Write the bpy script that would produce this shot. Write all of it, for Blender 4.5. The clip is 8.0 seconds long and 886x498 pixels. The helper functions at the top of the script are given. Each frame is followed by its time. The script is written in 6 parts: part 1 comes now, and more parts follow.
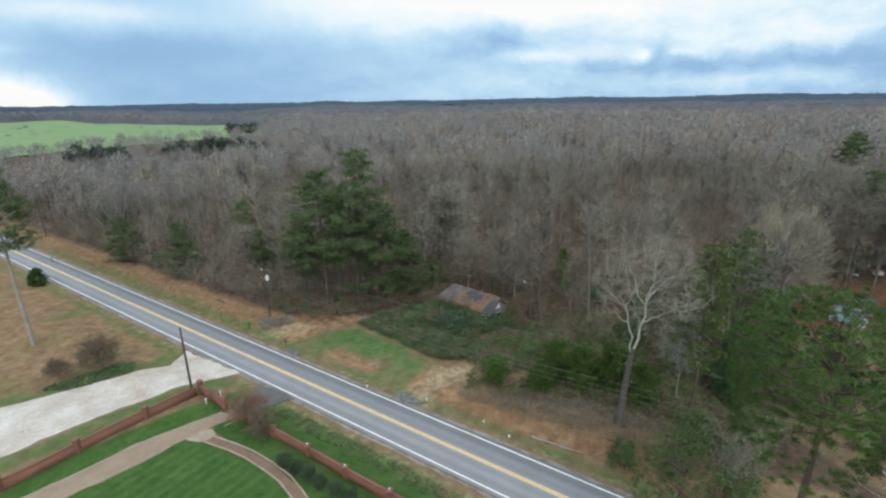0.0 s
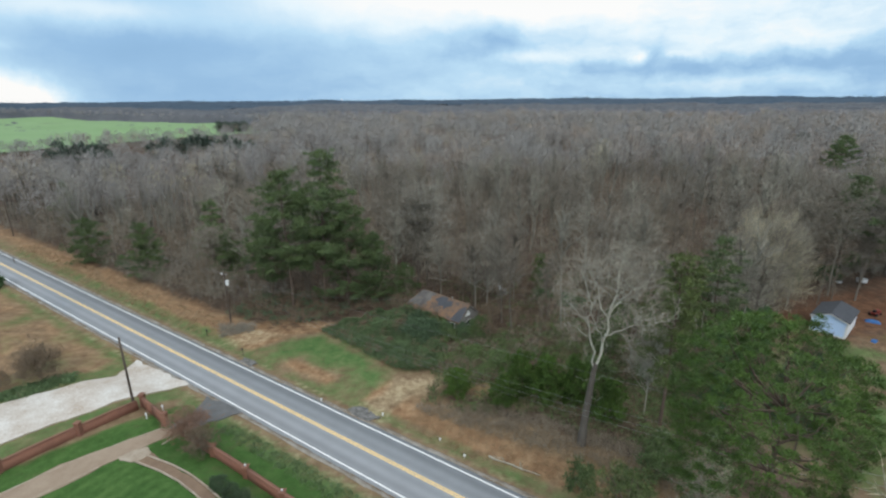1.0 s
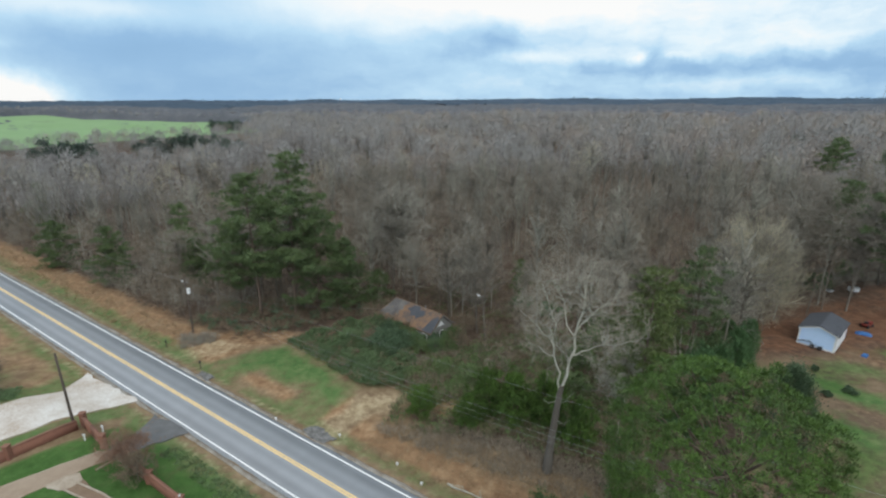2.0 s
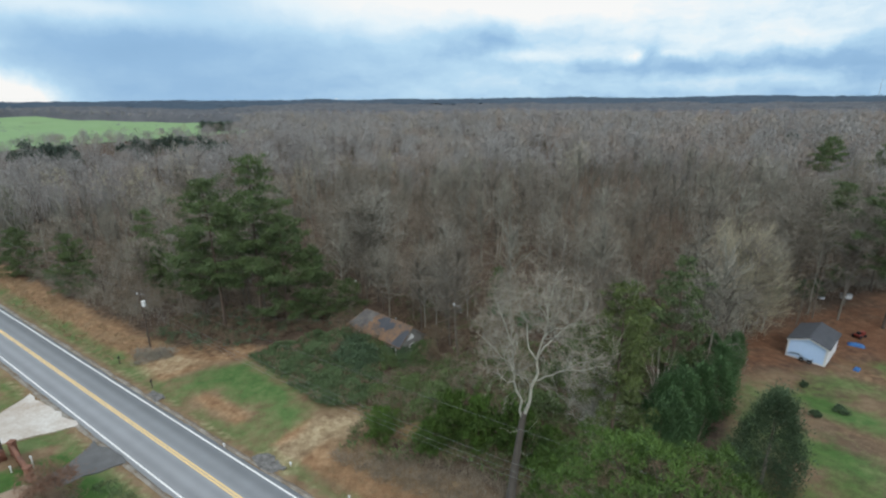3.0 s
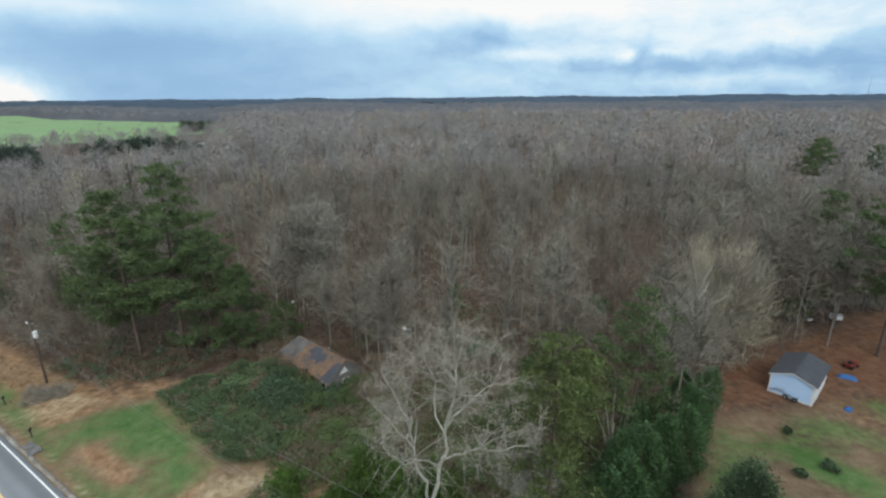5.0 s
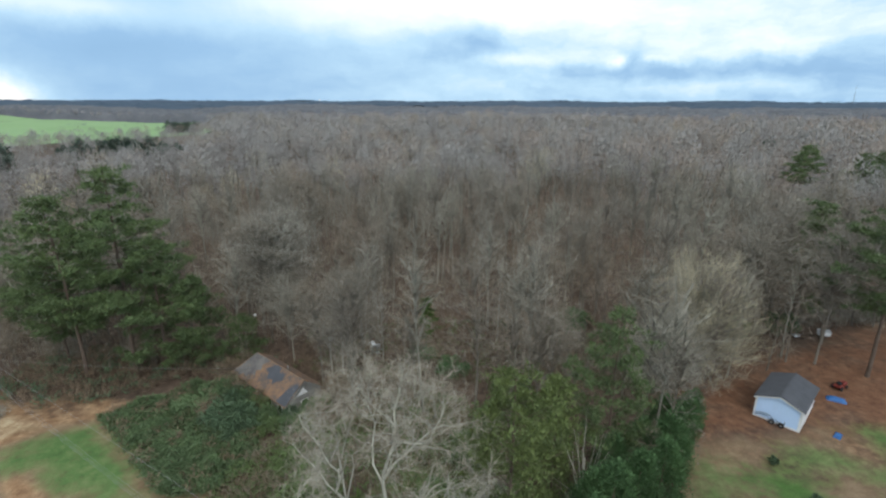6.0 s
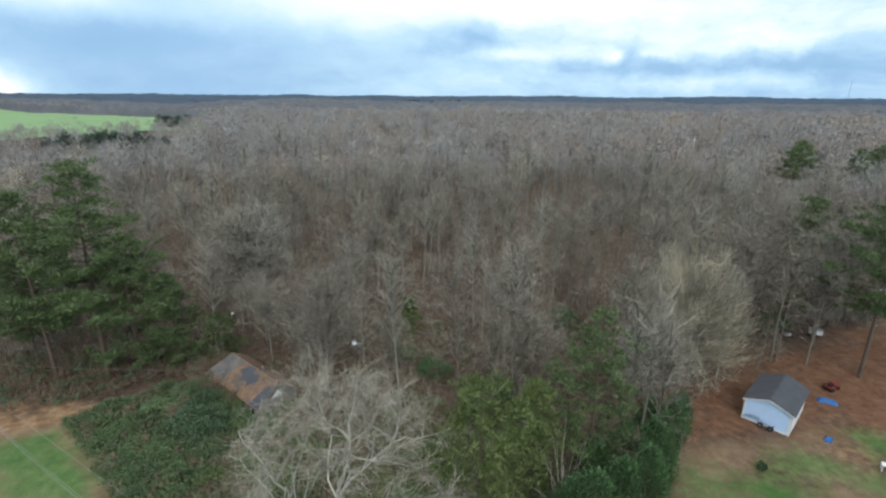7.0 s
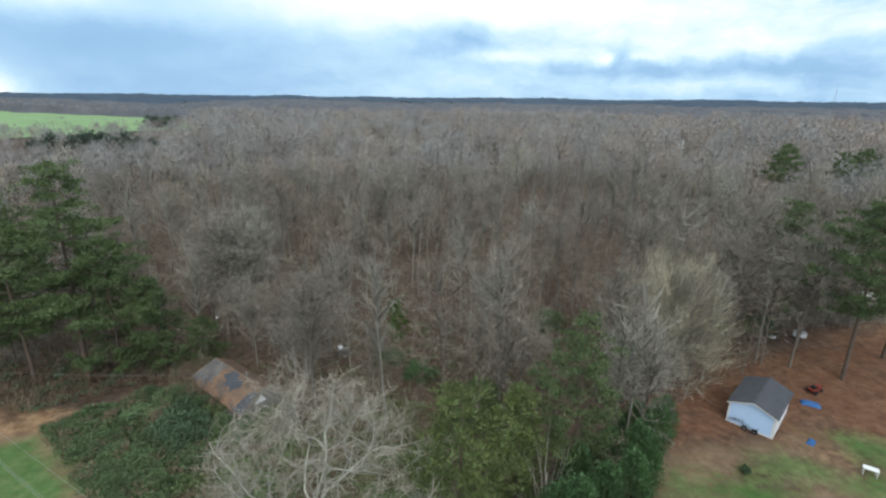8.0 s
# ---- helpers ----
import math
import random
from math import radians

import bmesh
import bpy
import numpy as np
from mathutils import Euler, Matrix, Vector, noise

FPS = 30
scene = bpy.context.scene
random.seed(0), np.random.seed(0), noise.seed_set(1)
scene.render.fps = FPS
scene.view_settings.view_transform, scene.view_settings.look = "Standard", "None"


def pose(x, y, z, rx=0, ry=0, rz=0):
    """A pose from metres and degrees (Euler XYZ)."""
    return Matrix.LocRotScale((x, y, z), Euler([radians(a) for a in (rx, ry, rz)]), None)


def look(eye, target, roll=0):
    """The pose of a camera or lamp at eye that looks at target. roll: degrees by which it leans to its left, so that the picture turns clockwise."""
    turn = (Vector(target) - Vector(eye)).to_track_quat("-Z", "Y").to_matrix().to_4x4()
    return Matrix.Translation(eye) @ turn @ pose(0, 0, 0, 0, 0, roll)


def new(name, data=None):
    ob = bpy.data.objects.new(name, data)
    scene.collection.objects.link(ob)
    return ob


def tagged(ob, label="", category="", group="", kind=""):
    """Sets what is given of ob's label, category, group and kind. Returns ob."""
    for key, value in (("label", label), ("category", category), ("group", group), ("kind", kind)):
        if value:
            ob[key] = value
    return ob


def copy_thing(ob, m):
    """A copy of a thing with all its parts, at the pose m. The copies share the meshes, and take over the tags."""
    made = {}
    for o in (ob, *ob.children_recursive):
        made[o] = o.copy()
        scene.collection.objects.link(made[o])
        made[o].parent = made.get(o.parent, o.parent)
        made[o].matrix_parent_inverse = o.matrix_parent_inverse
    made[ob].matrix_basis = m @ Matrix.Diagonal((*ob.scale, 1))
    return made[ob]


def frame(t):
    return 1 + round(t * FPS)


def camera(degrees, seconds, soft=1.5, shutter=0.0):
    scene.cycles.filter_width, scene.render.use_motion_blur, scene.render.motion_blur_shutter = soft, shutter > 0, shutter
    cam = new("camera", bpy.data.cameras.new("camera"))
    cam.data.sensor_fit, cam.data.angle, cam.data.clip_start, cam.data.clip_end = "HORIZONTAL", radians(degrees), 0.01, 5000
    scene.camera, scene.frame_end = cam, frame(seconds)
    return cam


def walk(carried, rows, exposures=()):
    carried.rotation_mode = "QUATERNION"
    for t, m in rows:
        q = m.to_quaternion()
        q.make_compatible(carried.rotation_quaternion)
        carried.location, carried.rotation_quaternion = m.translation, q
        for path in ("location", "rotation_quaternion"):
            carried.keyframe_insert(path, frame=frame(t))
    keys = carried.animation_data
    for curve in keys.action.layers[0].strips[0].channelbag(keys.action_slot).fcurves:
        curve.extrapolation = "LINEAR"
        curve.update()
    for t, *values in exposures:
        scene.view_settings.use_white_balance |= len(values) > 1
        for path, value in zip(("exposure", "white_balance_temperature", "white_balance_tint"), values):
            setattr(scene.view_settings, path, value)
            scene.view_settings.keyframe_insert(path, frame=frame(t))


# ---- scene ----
cam = camera(85.3, 8.0, soft=2.3)
PATH = [
    (0, (0.505, 0.078, 38.378), (0.396, 2.254, 37.706), -0.9),
    (0.5, (2.866, 1.917, 38.261), (2.768, 4.095, 37.589), -0.6),
    (1, (5.16, 3.891, 38.107), (5.071, 6.067, 37.434), -0.4),
    (1.5, (7.295, 5.901, 38.07), (7.208, 8.077, 37.397), -0.2),
    (3, (13.64, 12.787, 38.209), (13.568, 14.964, 37.532), -0.4),
    (3.5, (15.525, 15.08, 38.198), (15.457, 17.256, 37.519), -0.6),
    (4, (17.533, 17.626, 38.228), (17.469, 19.8, 37.546), -0.6),
    (4.5, (19.421, 20.224, 38.257), (19.362, 22.398, 37.57), -0.6),
    (6, (24.272, 27.264, 38.115), (24.268, 29.444, 37.448), 0.2),
    (6.5, (25.444, 28.696, 37.87), (25.45, 30.875, 37.196), 0.4),
    (7, (26.274, 29.485, 37.658), (26.288, 31.659, 36.97), 0.4),
    (7.5, (26.83, 29.871, 37.638), (26.889, 32.044, 36.949), 0.5),
    (8, (27.018, 29.838, 37.846), (27.07, 32.013, 37.165), 0.7),
]
walk(cam, [(t, look(eye, target, roll)) for t, eye, target, roll in PATH], exposures=[(0, 0.2), (1.5, 0.2), (3, 0.15), (4.5, 0.12), (6, 0.34), (8, 0.40)])

# ---- sky, sun and exposure ----
world = bpy.data.worlds.new("sky")
scene.world = world
world.use_nodes = True
SUN_EL, SUN_AZ = radians(40), radians(172)


def node(tree, kind, **values):
    n = tree.nodes.new(kind)
    for key, value in values.items():
        if key in n.inputs:
            n.inputs[key].default_value = value
    return n


def calc(tree, op, a, b=None, c=None, clamp=False):
    n = tree.nodes.new("ShaderNodeMath")
    n.operation, n.use_clamp = op, clamp
    for slot, v in enumerate((a, b, c)):
        if v is None:
            continue
        if isinstance(v, (int, float)):
            n.inputs[slot].default_value = v
        else:
            tree.links.new(v, n.inputs[slot])
    return n.outputs[0]


def blend(tree, fac, a, b, mode="MIX"):
    n = tree.nodes.new("ShaderNodeMix")
    n.data_type, n.blend_type = "RGBA", mode
    for slot, v in ((0, fac), (6, a), (7, b)):
        if isinstance(v, (int, float)):
            n.inputs[slot].default_value = v
        elif isinstance(v, tuple):
            n.inputs[slot].default_value = (*v, 1) if len(v) == 3 else v
        else:
            tree.links.new(v, n.inputs[slot])
    return n.outputs[2]


def ramp(tree, fac, stops):
    n = tree.nodes.new("ShaderNodeValToRGB")
    e = n.color_ramp.elements
    while len(e) < len(stops):
        e.new(0.5)
    for el, (p, c) in zip(e, stops):
        el.position, el.color = p, (*c, 1)
    tree.links.new(fac, n.inputs[0])
    return n.outputs[0]


# Cloud masses of the sky: azimuth, elevation, widths in degrees, and how much whiter (+) or greyer (-)
WESTERN_CLOUDS = [
    (-46.5, 0.2, 4.8, 1.75, 2.3), (-37, 8.0, 6, 1.1, 0.3), (-34, 4.4, 7, 1.4, -0.12), (-44, 4.6, 2, 0.5, 0.22), (-31, 5.6, 8, 1.2, -0.13),
    (-26, 2.4, 16, 3.4, -0.17), (-14, 9.6, 9, 2.4, 0.34), (0, 4.9, 5, 0.6, -0.12),
]
EASTERN_CLOUDS = [
    (8, 10.2, 16, 3.2, 0.62), (4, 6.2, 4.5, 1.6, -0.3), (9, 4.6, 6, 0.7, 0.3), (18.0, 4.4, 1.1, 0.5, 0.36), (20.0, 4.3, 1.0, 0.6, -0.2),
    (22.4, 4.3, 1.8, 0.5, 0.3), (26, 3.2, 14, 0.8, -0.24), (30, 5.4, 6, 1.0, 0.16), (36, 4.2, 3, 0.7, -0.1), (38, 6.5, 5, 1.2, 0.15),
    (28, 1.9, 7, 0.8, 0.18), (40, 2.5, 2.5, 2.0, -0.12), (30, 7.5, 10, 2.5, 0.22), (3, 2.0, 8, 1.6, 0.06),
]
wt = world.node_tree
wt.nodes.clear()
w_out = node(wt, "ShaderNodeOutputWorld")
w_bg = node(wt, "ShaderNodeBackground")
wt.links.new(w_bg.outputs[0], w_out.inputs[0])
coord = node(wt, "ShaderNodeTexCoord")
split = node(wt, "ShaderNodeSeparateXYZ")
wt.links.new(coord.outputs["Generated"], split.inputs[0])
sx, sy, sz = split.outputs
flat = node(wt, "ShaderNodeCombineXYZ")
lift = calc(wt, "ADD", calc(wt, "MAXIMUM", sz, 0.0), 0.16)
wt.links.new(calc(wt, "DIVIDE", sx, lift), flat.inputs[0])
wt.links.new(calc(wt, "DIVIDE", sy, lift), flat.inputs[1])
soft_noise = node(wt, "ShaderNodeTexNoise", Scale=0.30, Detail=5.0, Roughness=0.5)
wt.links.new(flat.outputs[0], soft_noise.inputs["Vector"])
warp = node(wt, "ShaderNodeTexNoise", Scale=9.0, Detail=6.0, Roughness=0.62)
wt.links.new(coord.outputs["Generated"], warp.inputs["Vector"])
warp_xyz = node(wt, "ShaderNodeSeparateColor")
wt.links.new(warp.outputs["Color"], warp_xyz.inputs[0])
az = calc(wt, "MULTIPLY", calc(wt, "ARCTAN2", sx, sy), 180 / math.pi)
az = calc(wt, "ADD", az, calc(wt, "MULTIPLY", calc(wt, "SUBTRACT", warp_xyz.outputs[0], 0.5), 7.0))
el = calc(wt, "MULTIPLY", calc(wt, "ARCSINE", sz), 180 / math.pi)
el = calc(wt, "ADD", el, calc(wt, "MULTIPLY", calc(wt, "SUBTRACT", warp_xyz.outputs[1], 0.5), 2.6))
cover = calc(wt, "ADD", calc(wt, "MULTIPLY", calc(wt, "SUBTRACT", soft_noise.outputs[0], 0.5), 0.5), 0.50)
puff_at = node(wt, "ShaderNodeCombineXYZ")
wt.links.new(calc(wt, "DIVIDE", az, 5.0), puff_at.inputs[0])
wt.links.new(calc(wt, "DIVIDE", el, 2.0), puff_at.inputs[1])
puffs = node(wt, "ShaderNodeTexNoise", Scale=1.0, Detail=6.0, Roughness=0.58)
wt.links.new(puff_at.outputs[0], puffs.inputs["Vector"])
cover = calc(wt, "ADD", cover, calc(wt, "MULTIPLY", calc(wt, "SUBTRACT", puffs.outputs[0], 0.5), calc(wt, "ADD", calc(wt, "MULTIPLY", calc(wt, "DIVIDE", calc(wt, "ADD", az, 25.0), 45.0, clamp=True), 0.55), 0.15)))
for a0, e0, wa, we, gain in WESTERN_CLOUDS + EASTERN_CLOUDS:
    da = calc(wt, "DIVIDE", calc(wt, "SUBTRACT", az, a0), wa)
    de = calc(wt, "DIVIDE", calc(wt, "SUBTRACT", el, e0), we)
    r2 = calc(wt, "ADD", calc(wt, "MULTIPLY", da, da), calc(wt, "MULTIPLY", de, de))
    g = calc(wt, "MULTIPLY", calc(wt, "EXPONENT", calc(wt, "MULTIPLY", r2, -0.8)), gain)
    cover = calc(wt, "ADD", cover, g)
cloud = ramp(wt, cover, [(0.0, (0.21, 0.38, 0.60)), (0.3, (0.28, 0.47, 0.70)), (0.55, (0.45, 0.66, 0.84)), (0.8, (0.72, 0.84, 0.91)), (1.0, (0.90, 0.90, 0.89))])
air = node(wt, "ShaderNodeTexSky")
air.sky_type, air.sun_disc = "NISHITA", False
air.sun_elevation, air.sun_rotation = SUN_EL, SUN_AZ
thin = blend(wt, 1.0, air.outputs[0], (0.05, 0.05, 0.05), "MULTIPLY")
whiter = node(wt, "ShaderNodeMapRange")
for key, value in (("From Min", 0.16), ("From Max", 0.6), ("To Min", 0.0), ("To Max", 0.7)):
    whiter.inputs[key].default_value = value
wt.links.new(sz, whiter.inputs["Value"])
cloud = blend(wt, whiter.outputs[0], cloud, (0.74, 0.75, 0.715))
wt.links.new(blend(wt, 0.92, thin, cloud), w_bg.inputs[0])
# an overcast dome is brighter overhead than at the horizon
overhead = node(wt, "ShaderNodeMapRange")
overhead.interpolation_type = "SMOOTHSTEP"
for key, value in (("From Min", 0.16), ("From Max", 0.75), ("To Min", 1.0), ("To Max", 1.65)):
    overhead.inputs[key].default_value = value
wt.links.new(sz, overhead.inputs["Value"])
wt.links.new(overhead.outputs[0], w_bg.inputs[1])

sun = new("sun", bpy.data.lights.new("sun", "SUN"))
sun.data.energy, sun.data.angle, sun.data.color = 0.95, radians(25), (1.0, 0.95, 0.88)
sun.matrix_basis = look((0, 0, 0), (-math.sin(SUN_AZ) * math.cos(SUN_EL), -math.cos(SUN_AZ) * math.cos(SUN_EL), -math.sin(SUN_EL)))

# ---- materials ----


def material(name, colour, second=None, rough=0.85, scale=1.0, fine=12.0, bump=0.3, island=0.0, per_object=0.0, metal=0.0, amount=0.6):
    """A surface of two mixed tones at two scales, with bump; island and per_object vary the brightness piece by piece."""
    m = bpy.data.materials.new(name)
    m.use_nodes = True
    t = m.node_tree
    p = t.nodes["Principled BSDF"]
    second = second or tuple(c * 0.6 for c in colour)
    tc = node(t, "ShaderNodeNewGeometry")
    n1 = node(t, "ShaderNodeTexNoise", Scale=scale, Detail=4.0, Roughness=0.6)
    n2 = node(t, "ShaderNodeTexNoise", Scale=fine, Detail=3.0, Roughness=0.7)
    t.links.new(tc.outputs["Position"], n1.inputs["Vector"])
    t.links.new(tc.outputs["Position"], n2.inputs["Vector"])
    f = calc(t, "ADD", calc(t, "MULTIPLY", n1.outputs[0], 1.3), calc(t, "MULTIPLY", n2.outputs[0], 0.9))
    f = calc(t, "MULTIPLY", calc(t, "SUBTRACT", f, 0.75), 1.6 * amount, clamp=True)
    col = blend(t, f, colour, second)
    if island or per_object:
        v = 1.0
        if island:
            v = calc(t, "ADD", calc(t, "MULTIPLY", tc.outputs["Random Per Island"], 2 * island), 1 - island)
        if per_object:
            oi = node(t, "ShaderNodeObjectInfo")
            v = calc(t, "MULTIPLY", v, calc(t, "ADD", calc(t, "MULTIPLY", oi.outputs["Random"], 2 * per_object), 1 - per_object))
        hsv = node(t, "ShaderNodeHueSaturation")
        t.links.new(col, hsv.inputs["Color"])
        t.links.new(v, hsv.inputs["Value"])
        col = hsv.outputs[0]
    t.links.new(col, p.inputs["Base Color"])
    p.inputs["Roughness"].default_value, p.inputs["Metallic"].default_value = rough, metal
    p.inputs["Specular IOR Level"].default_value = 0.25
    if bump:
        b = node(t, "ShaderNodeBump", Strength=bump, Distance=0.05)
        t.links.new(n2.outputs[0], b.inputs["Height"])
        t.links.new(b.outputs[0], p.inputs["Normal"])
    return m


def leaf_material(name, colour, second, island=0.35, per_object=0.15, scale=0.35):
    m = material(name, colour, second, rough=0.6, scale=scale, fine=3.0, bump=0.0, island=island, per_object=per_object, amount=0.8)
    return m


M_BARK = material("grey bark", (0.20, 0.178, 0.15), (0.10, 0.085, 0.07), scale=0.5, fine=9, per_object=0.3)
M_PALE_BARK = material("pale bark", (0.38, 0.36, 0.31), (0.22, 0.20, 0.165), scale=0.7, fine=5, amount=0.7)
M_LIMB = material("whitish sycamore limbs", (0.54, 0.53, 0.455), (0.24, 0.23, 0.19), scale=0.8, fine=4, amount=0.75)
M_STEM = material("grey-brown flaking bark", (0.125, 0.11, 0.095), (0.065, 0.055, 0.046), scale=0.9, fine=6)
M_PINE_BARK = material("pine bark", (0.145, 0.108, 0.085), (0.07, 0.052, 0.042), scale=0.8, fine=10)
M_TWIG = material("grey-brown twigs", (0.295, 0.27, 0.222), (0.20, 0.18, 0.145), scale=0.05, fine=0.9, bump=0, island=0.3, per_object=0.2)
M_TWIG_RED = material("reddish budding twigs", (0.33, 0.275, 0.222), (0.232, 0.186, 0.146), scale=0.05, fine=0.9, bump=0, island=0.3, per_object=0.2)
M_TWIG_DARK = material("dark brown twigs", (0.27, 0.248, 0.208), (0.172, 0.155, 0.128), scale=0.05, fine=0.9, bump=0, island=0.3, per_object=0.2)
M_TWIG_GREY = material("pale grey twigs", (0.375, 0.36, 0.31), (0.25, 0.235, 0.198), scale=0.3, fine=2, bump=0, island=0.3, per_object=0.12)
# Distance haze is put into these twig colours: greyer than the near twigs.
M_HAZED_GREY = material("soft grey twigs toned for haze", (0.32, 0.308, 0.294), (0.245, 0.235, 0.224), scale=0.03, fine=0.5, bump=0, island=0.12)
M_HAZED_RED = material("soft reddish twigs toned for haze", (0.335, 0.283, 0.245), (0.258, 0.214, 0.184), scale=0.03, fine=0.5, bump=0, island=0.12)
M_HAZED_TAN = material("tan twigs toned for haze", (0.365, 0.322, 0.26), (0.285, 0.25, 0.20), scale=0.03, fine=0.5, bump=0, island=0.12)
M_HAZED_DARK = material("dull twigs toned for haze", (0.262, 0.248, 0.24), (0.19, 0.179, 0.174), scale=0.03, fine=0.5, bump=0, island=0.12)
M_LICHEN = material("lichen-grey bark", (0.30, 0.29, 0.245), (0.135, 0.122, 0.10), scale=0.5, fine=4, bump=0, island=0.2, per_object=0.25)
M_TWIG_BROWN = material("warm brown twigs", (0.25, 0.21, 0.162), (0.155, 0.128, 0.096), scale=0.05, fine=0.9, bump=0, island=0.3, per_object=0.2)
M_TWIG_TAN = material("tan twigs with dry leaves", (0.47, 0.42, 0.305), (0.32, 0.28, 0.195), scale=0.3, fine=2, bump=0, island=0.3)
M_PINE = leaf_material("pine needles", (0.116, 0.163, 0.063), (0.06, 0.09, 0.041))
M_PINE_BRIGHT = leaf_material("young pine needles", (0.105, 0.185, 0.038), (0.036, 0.064, 0.02), island=0.45)
M_PINE_OLIVE = leaf_material("olive pine needles", (0.115, 0.15, 0.048), (0.06, 0.08, 0.031))
M_CEDAR = leaf_material("dark conifer foliage", (0.083, 0.158, 0.06), (0.042, 0.082, 0.038))
M_IVY = leaf_material("vine leaves", (0.135, 0.20, 0.092), (0.07, 0.108, 0.054))
M_SHRUB = leaf_material("evergreen shrub leaves", (0.125, 0.178, 0.066), (0.078, 0.112, 0.048))
M_GREY_LEAF = leaf_material("dull grey-green leaves", (0.078, 0.122, 0.062), (0.045, 0.07, 0.041))
M_RED_SHRUB = material("reddish-brown twigs", (0.28, 0.165, 0.115), (0.17, 0.10, 0.07), scale=0.3, fine=3, bump=0, island=0.35)
M_BLUE_LEAF = leaf_material("bluish-green leaves", (0.105, 0.162, 0.088), (0.056, 0.09, 0.054))
M_BROWN_SHRUB = material("brown brush", (0.205, 0.155, 0.108), (0.125, 0.092, 0.064), scale=0.3, fine=3, bump=0, island=0.35)
M_STRAW = material("dry tan grass", (0.37, 0.27, 0.165), (0.24, 0.165, 0.10), scale=0.4, fine=3, bump=0, island=0.25)
# Some bluish haze of distance is mixed into this evergreen colour.
M_HAZED_PINE = leaf_material("distant evergreen foliage toned for haze", (0.068, 0.095, 0.07), (0.042, 0.062, 0.05))

# ---- plan of the place ----
ROAD_DIR = Vector((-0.853, 0.522))
ROAD_N = Vector((0.522, 0.853))
ROAD_O = 39.1


def smooth(a, b, v):
    k = np.clip((v - a) / (b - a), 0, 1)
    return k * k * (3 - 2 * k)


def waves(x, y, size, seed):
    """A gentle random swell between about -1 and 1."""
    r = np.random.RandomState(seed)
    total = 0
    for k in range(7):
        a, f, ph = r.uniform(0, 6.28), r.uniform(0.6, 1.7) / size, r.uniform(0, 6.28)
        total = total + np.sin((x * math.cos(a) + y * math.sin(a)) * f * 6.28 + ph)
    return total / 3.2


def road_off(x, y):
    return x * ROAD_N.x + y * ROAD_N.y - ROAD_O


def ground_z(x, y):
    x, y = np.asarray(x, float), np.asarray(y, float)
    o = road_off(x, y)
    d = np.hypot(x, y)
    z = 0.25 * waves(x, y, 23, 1) * smooth(5, 14, abs(o))
    z = z - 0.35 * np.exp(-((o - 6.0) / 1.3) ** 2) + 0.9 * smooth(-5, -14, o)
    z = z + 1.2 * smooth(6, 12, o) * smooth(4, 16, x) * (1 - smooth(40, 60, o)) + 2.0 * smooth(38, 56, x) * smooth(8, 20, o)
    z = z - 0.7 * smooth(18, 26, o) * (1 - smooth(10, 22, x)) * (1 - smooth(60, 90, o)) * smooth(-45, -25, x)
    z = z + 2.2 * smooth(40, 140, o) + 2.5 * waves(x, y, 210, 4) * smooth(70, 260, o)
    z = z + 6 * waves(x, y, 900, 9) * smooth(300, 1400, d) + 21 * smooth(900, 4300, d)
    level = 1 - smooth(9, 22, np.hypot(x - 64, y - 76))
    z = z + (2.0 - z) * level
    return np.where(abs(o) < 4.6, -0.06, z)


def gz(x, y):
    return float(ground_z(x, y))


def inside(px, py, poly):
    """Signed distance to a polygon's edge, positive within."""
    px, py = np.asarray(px, float), np.asarray(py, float)
    best, odd = np.full(px.shape, 1e9), np.zeros(px.shape, bool)
    for (x0, y0), (x1, y1) in zip(poly, poly[1:] + poly[:1]):
        ex, ey = x1 - x0, y1 - y0
        t = np.clip(((px - x0) * ex + (py - y0) * ey) / (ex * ex + ey * ey), 0, 1)
        best = np.minimum(best, np.hypot(px - x0 - t * ex, py - y0 - t * ey))
        cross = (y0 > py) != (y1 > py)
        with np.errstate(divide="ignore", invalid="ignore"):
            odd ^= cross & (px < (x1 - x0) * (py - y0) / ((y1 - y0) if y1 != y0 else 1e-9) + x0)
    return np.where(odd, best, -best)


GRAVEL = [(-33.2, 61.9), (-38.4, 58.0), (-44.7, 50.6), (-51.9, 42.3), (-66, 26), (-86, 26), (-60.5, 51.2), (-50.1, 58.0), (-44.4, 62.8), (-45.2, 67.9)]
PATCH = [(-28.8, 71.5), (-24, 75.5), (-18.6, 77.6), (-11, 71), (-4.6, 64.2), (-8.5, 58.2), (-12.5, 58.6)]
PATCH_DIRT = [(-22.5, 67.5), (-20.5, 69), (-12.5, 64.2), (-13.5, 62.2)]
TRACK = [(-9.0, 57.2), (-5.2, 60.0), (-4.2, 64.0), (3.2, 65.4), (3.6, 62.4), (-1.6, 60.2), (-5.0, 55.2)]
KUDZU = [(-18.6, 78.4), (-11.5, 87), (-6, 86), (0.5, 79.5), (3.0, 73), (1.5, 66.6), (-3.6, 65.4)]
YARD = [(38, 48), (41.5, 55), (52, 72), (58, 80), (66, 84), (92, 98), (140, 110), (150, 60), (60, 20), (45, 30)]
YARD_RED = [(49, 73), (58, 71.5), (64, 72.5), (69, 75), (76, 73), (95, 62), (140, 60), (140, 112), (92, 98), (66, 88), (52, 82)]
FIELD_BARE = [(-44, 68.5), (-60, 77), (-150, 133), (-190, 90), (-90, 28), (-60.5, 51.5), (-50.1, 58.4), (-43.3, 63.8)]
LAWN = [(-60, 26), (-31.5, 56.5), (-26, 57), (-22, 55.5), (4, 39), (35, 20), (20, 2), (-30, 2)]
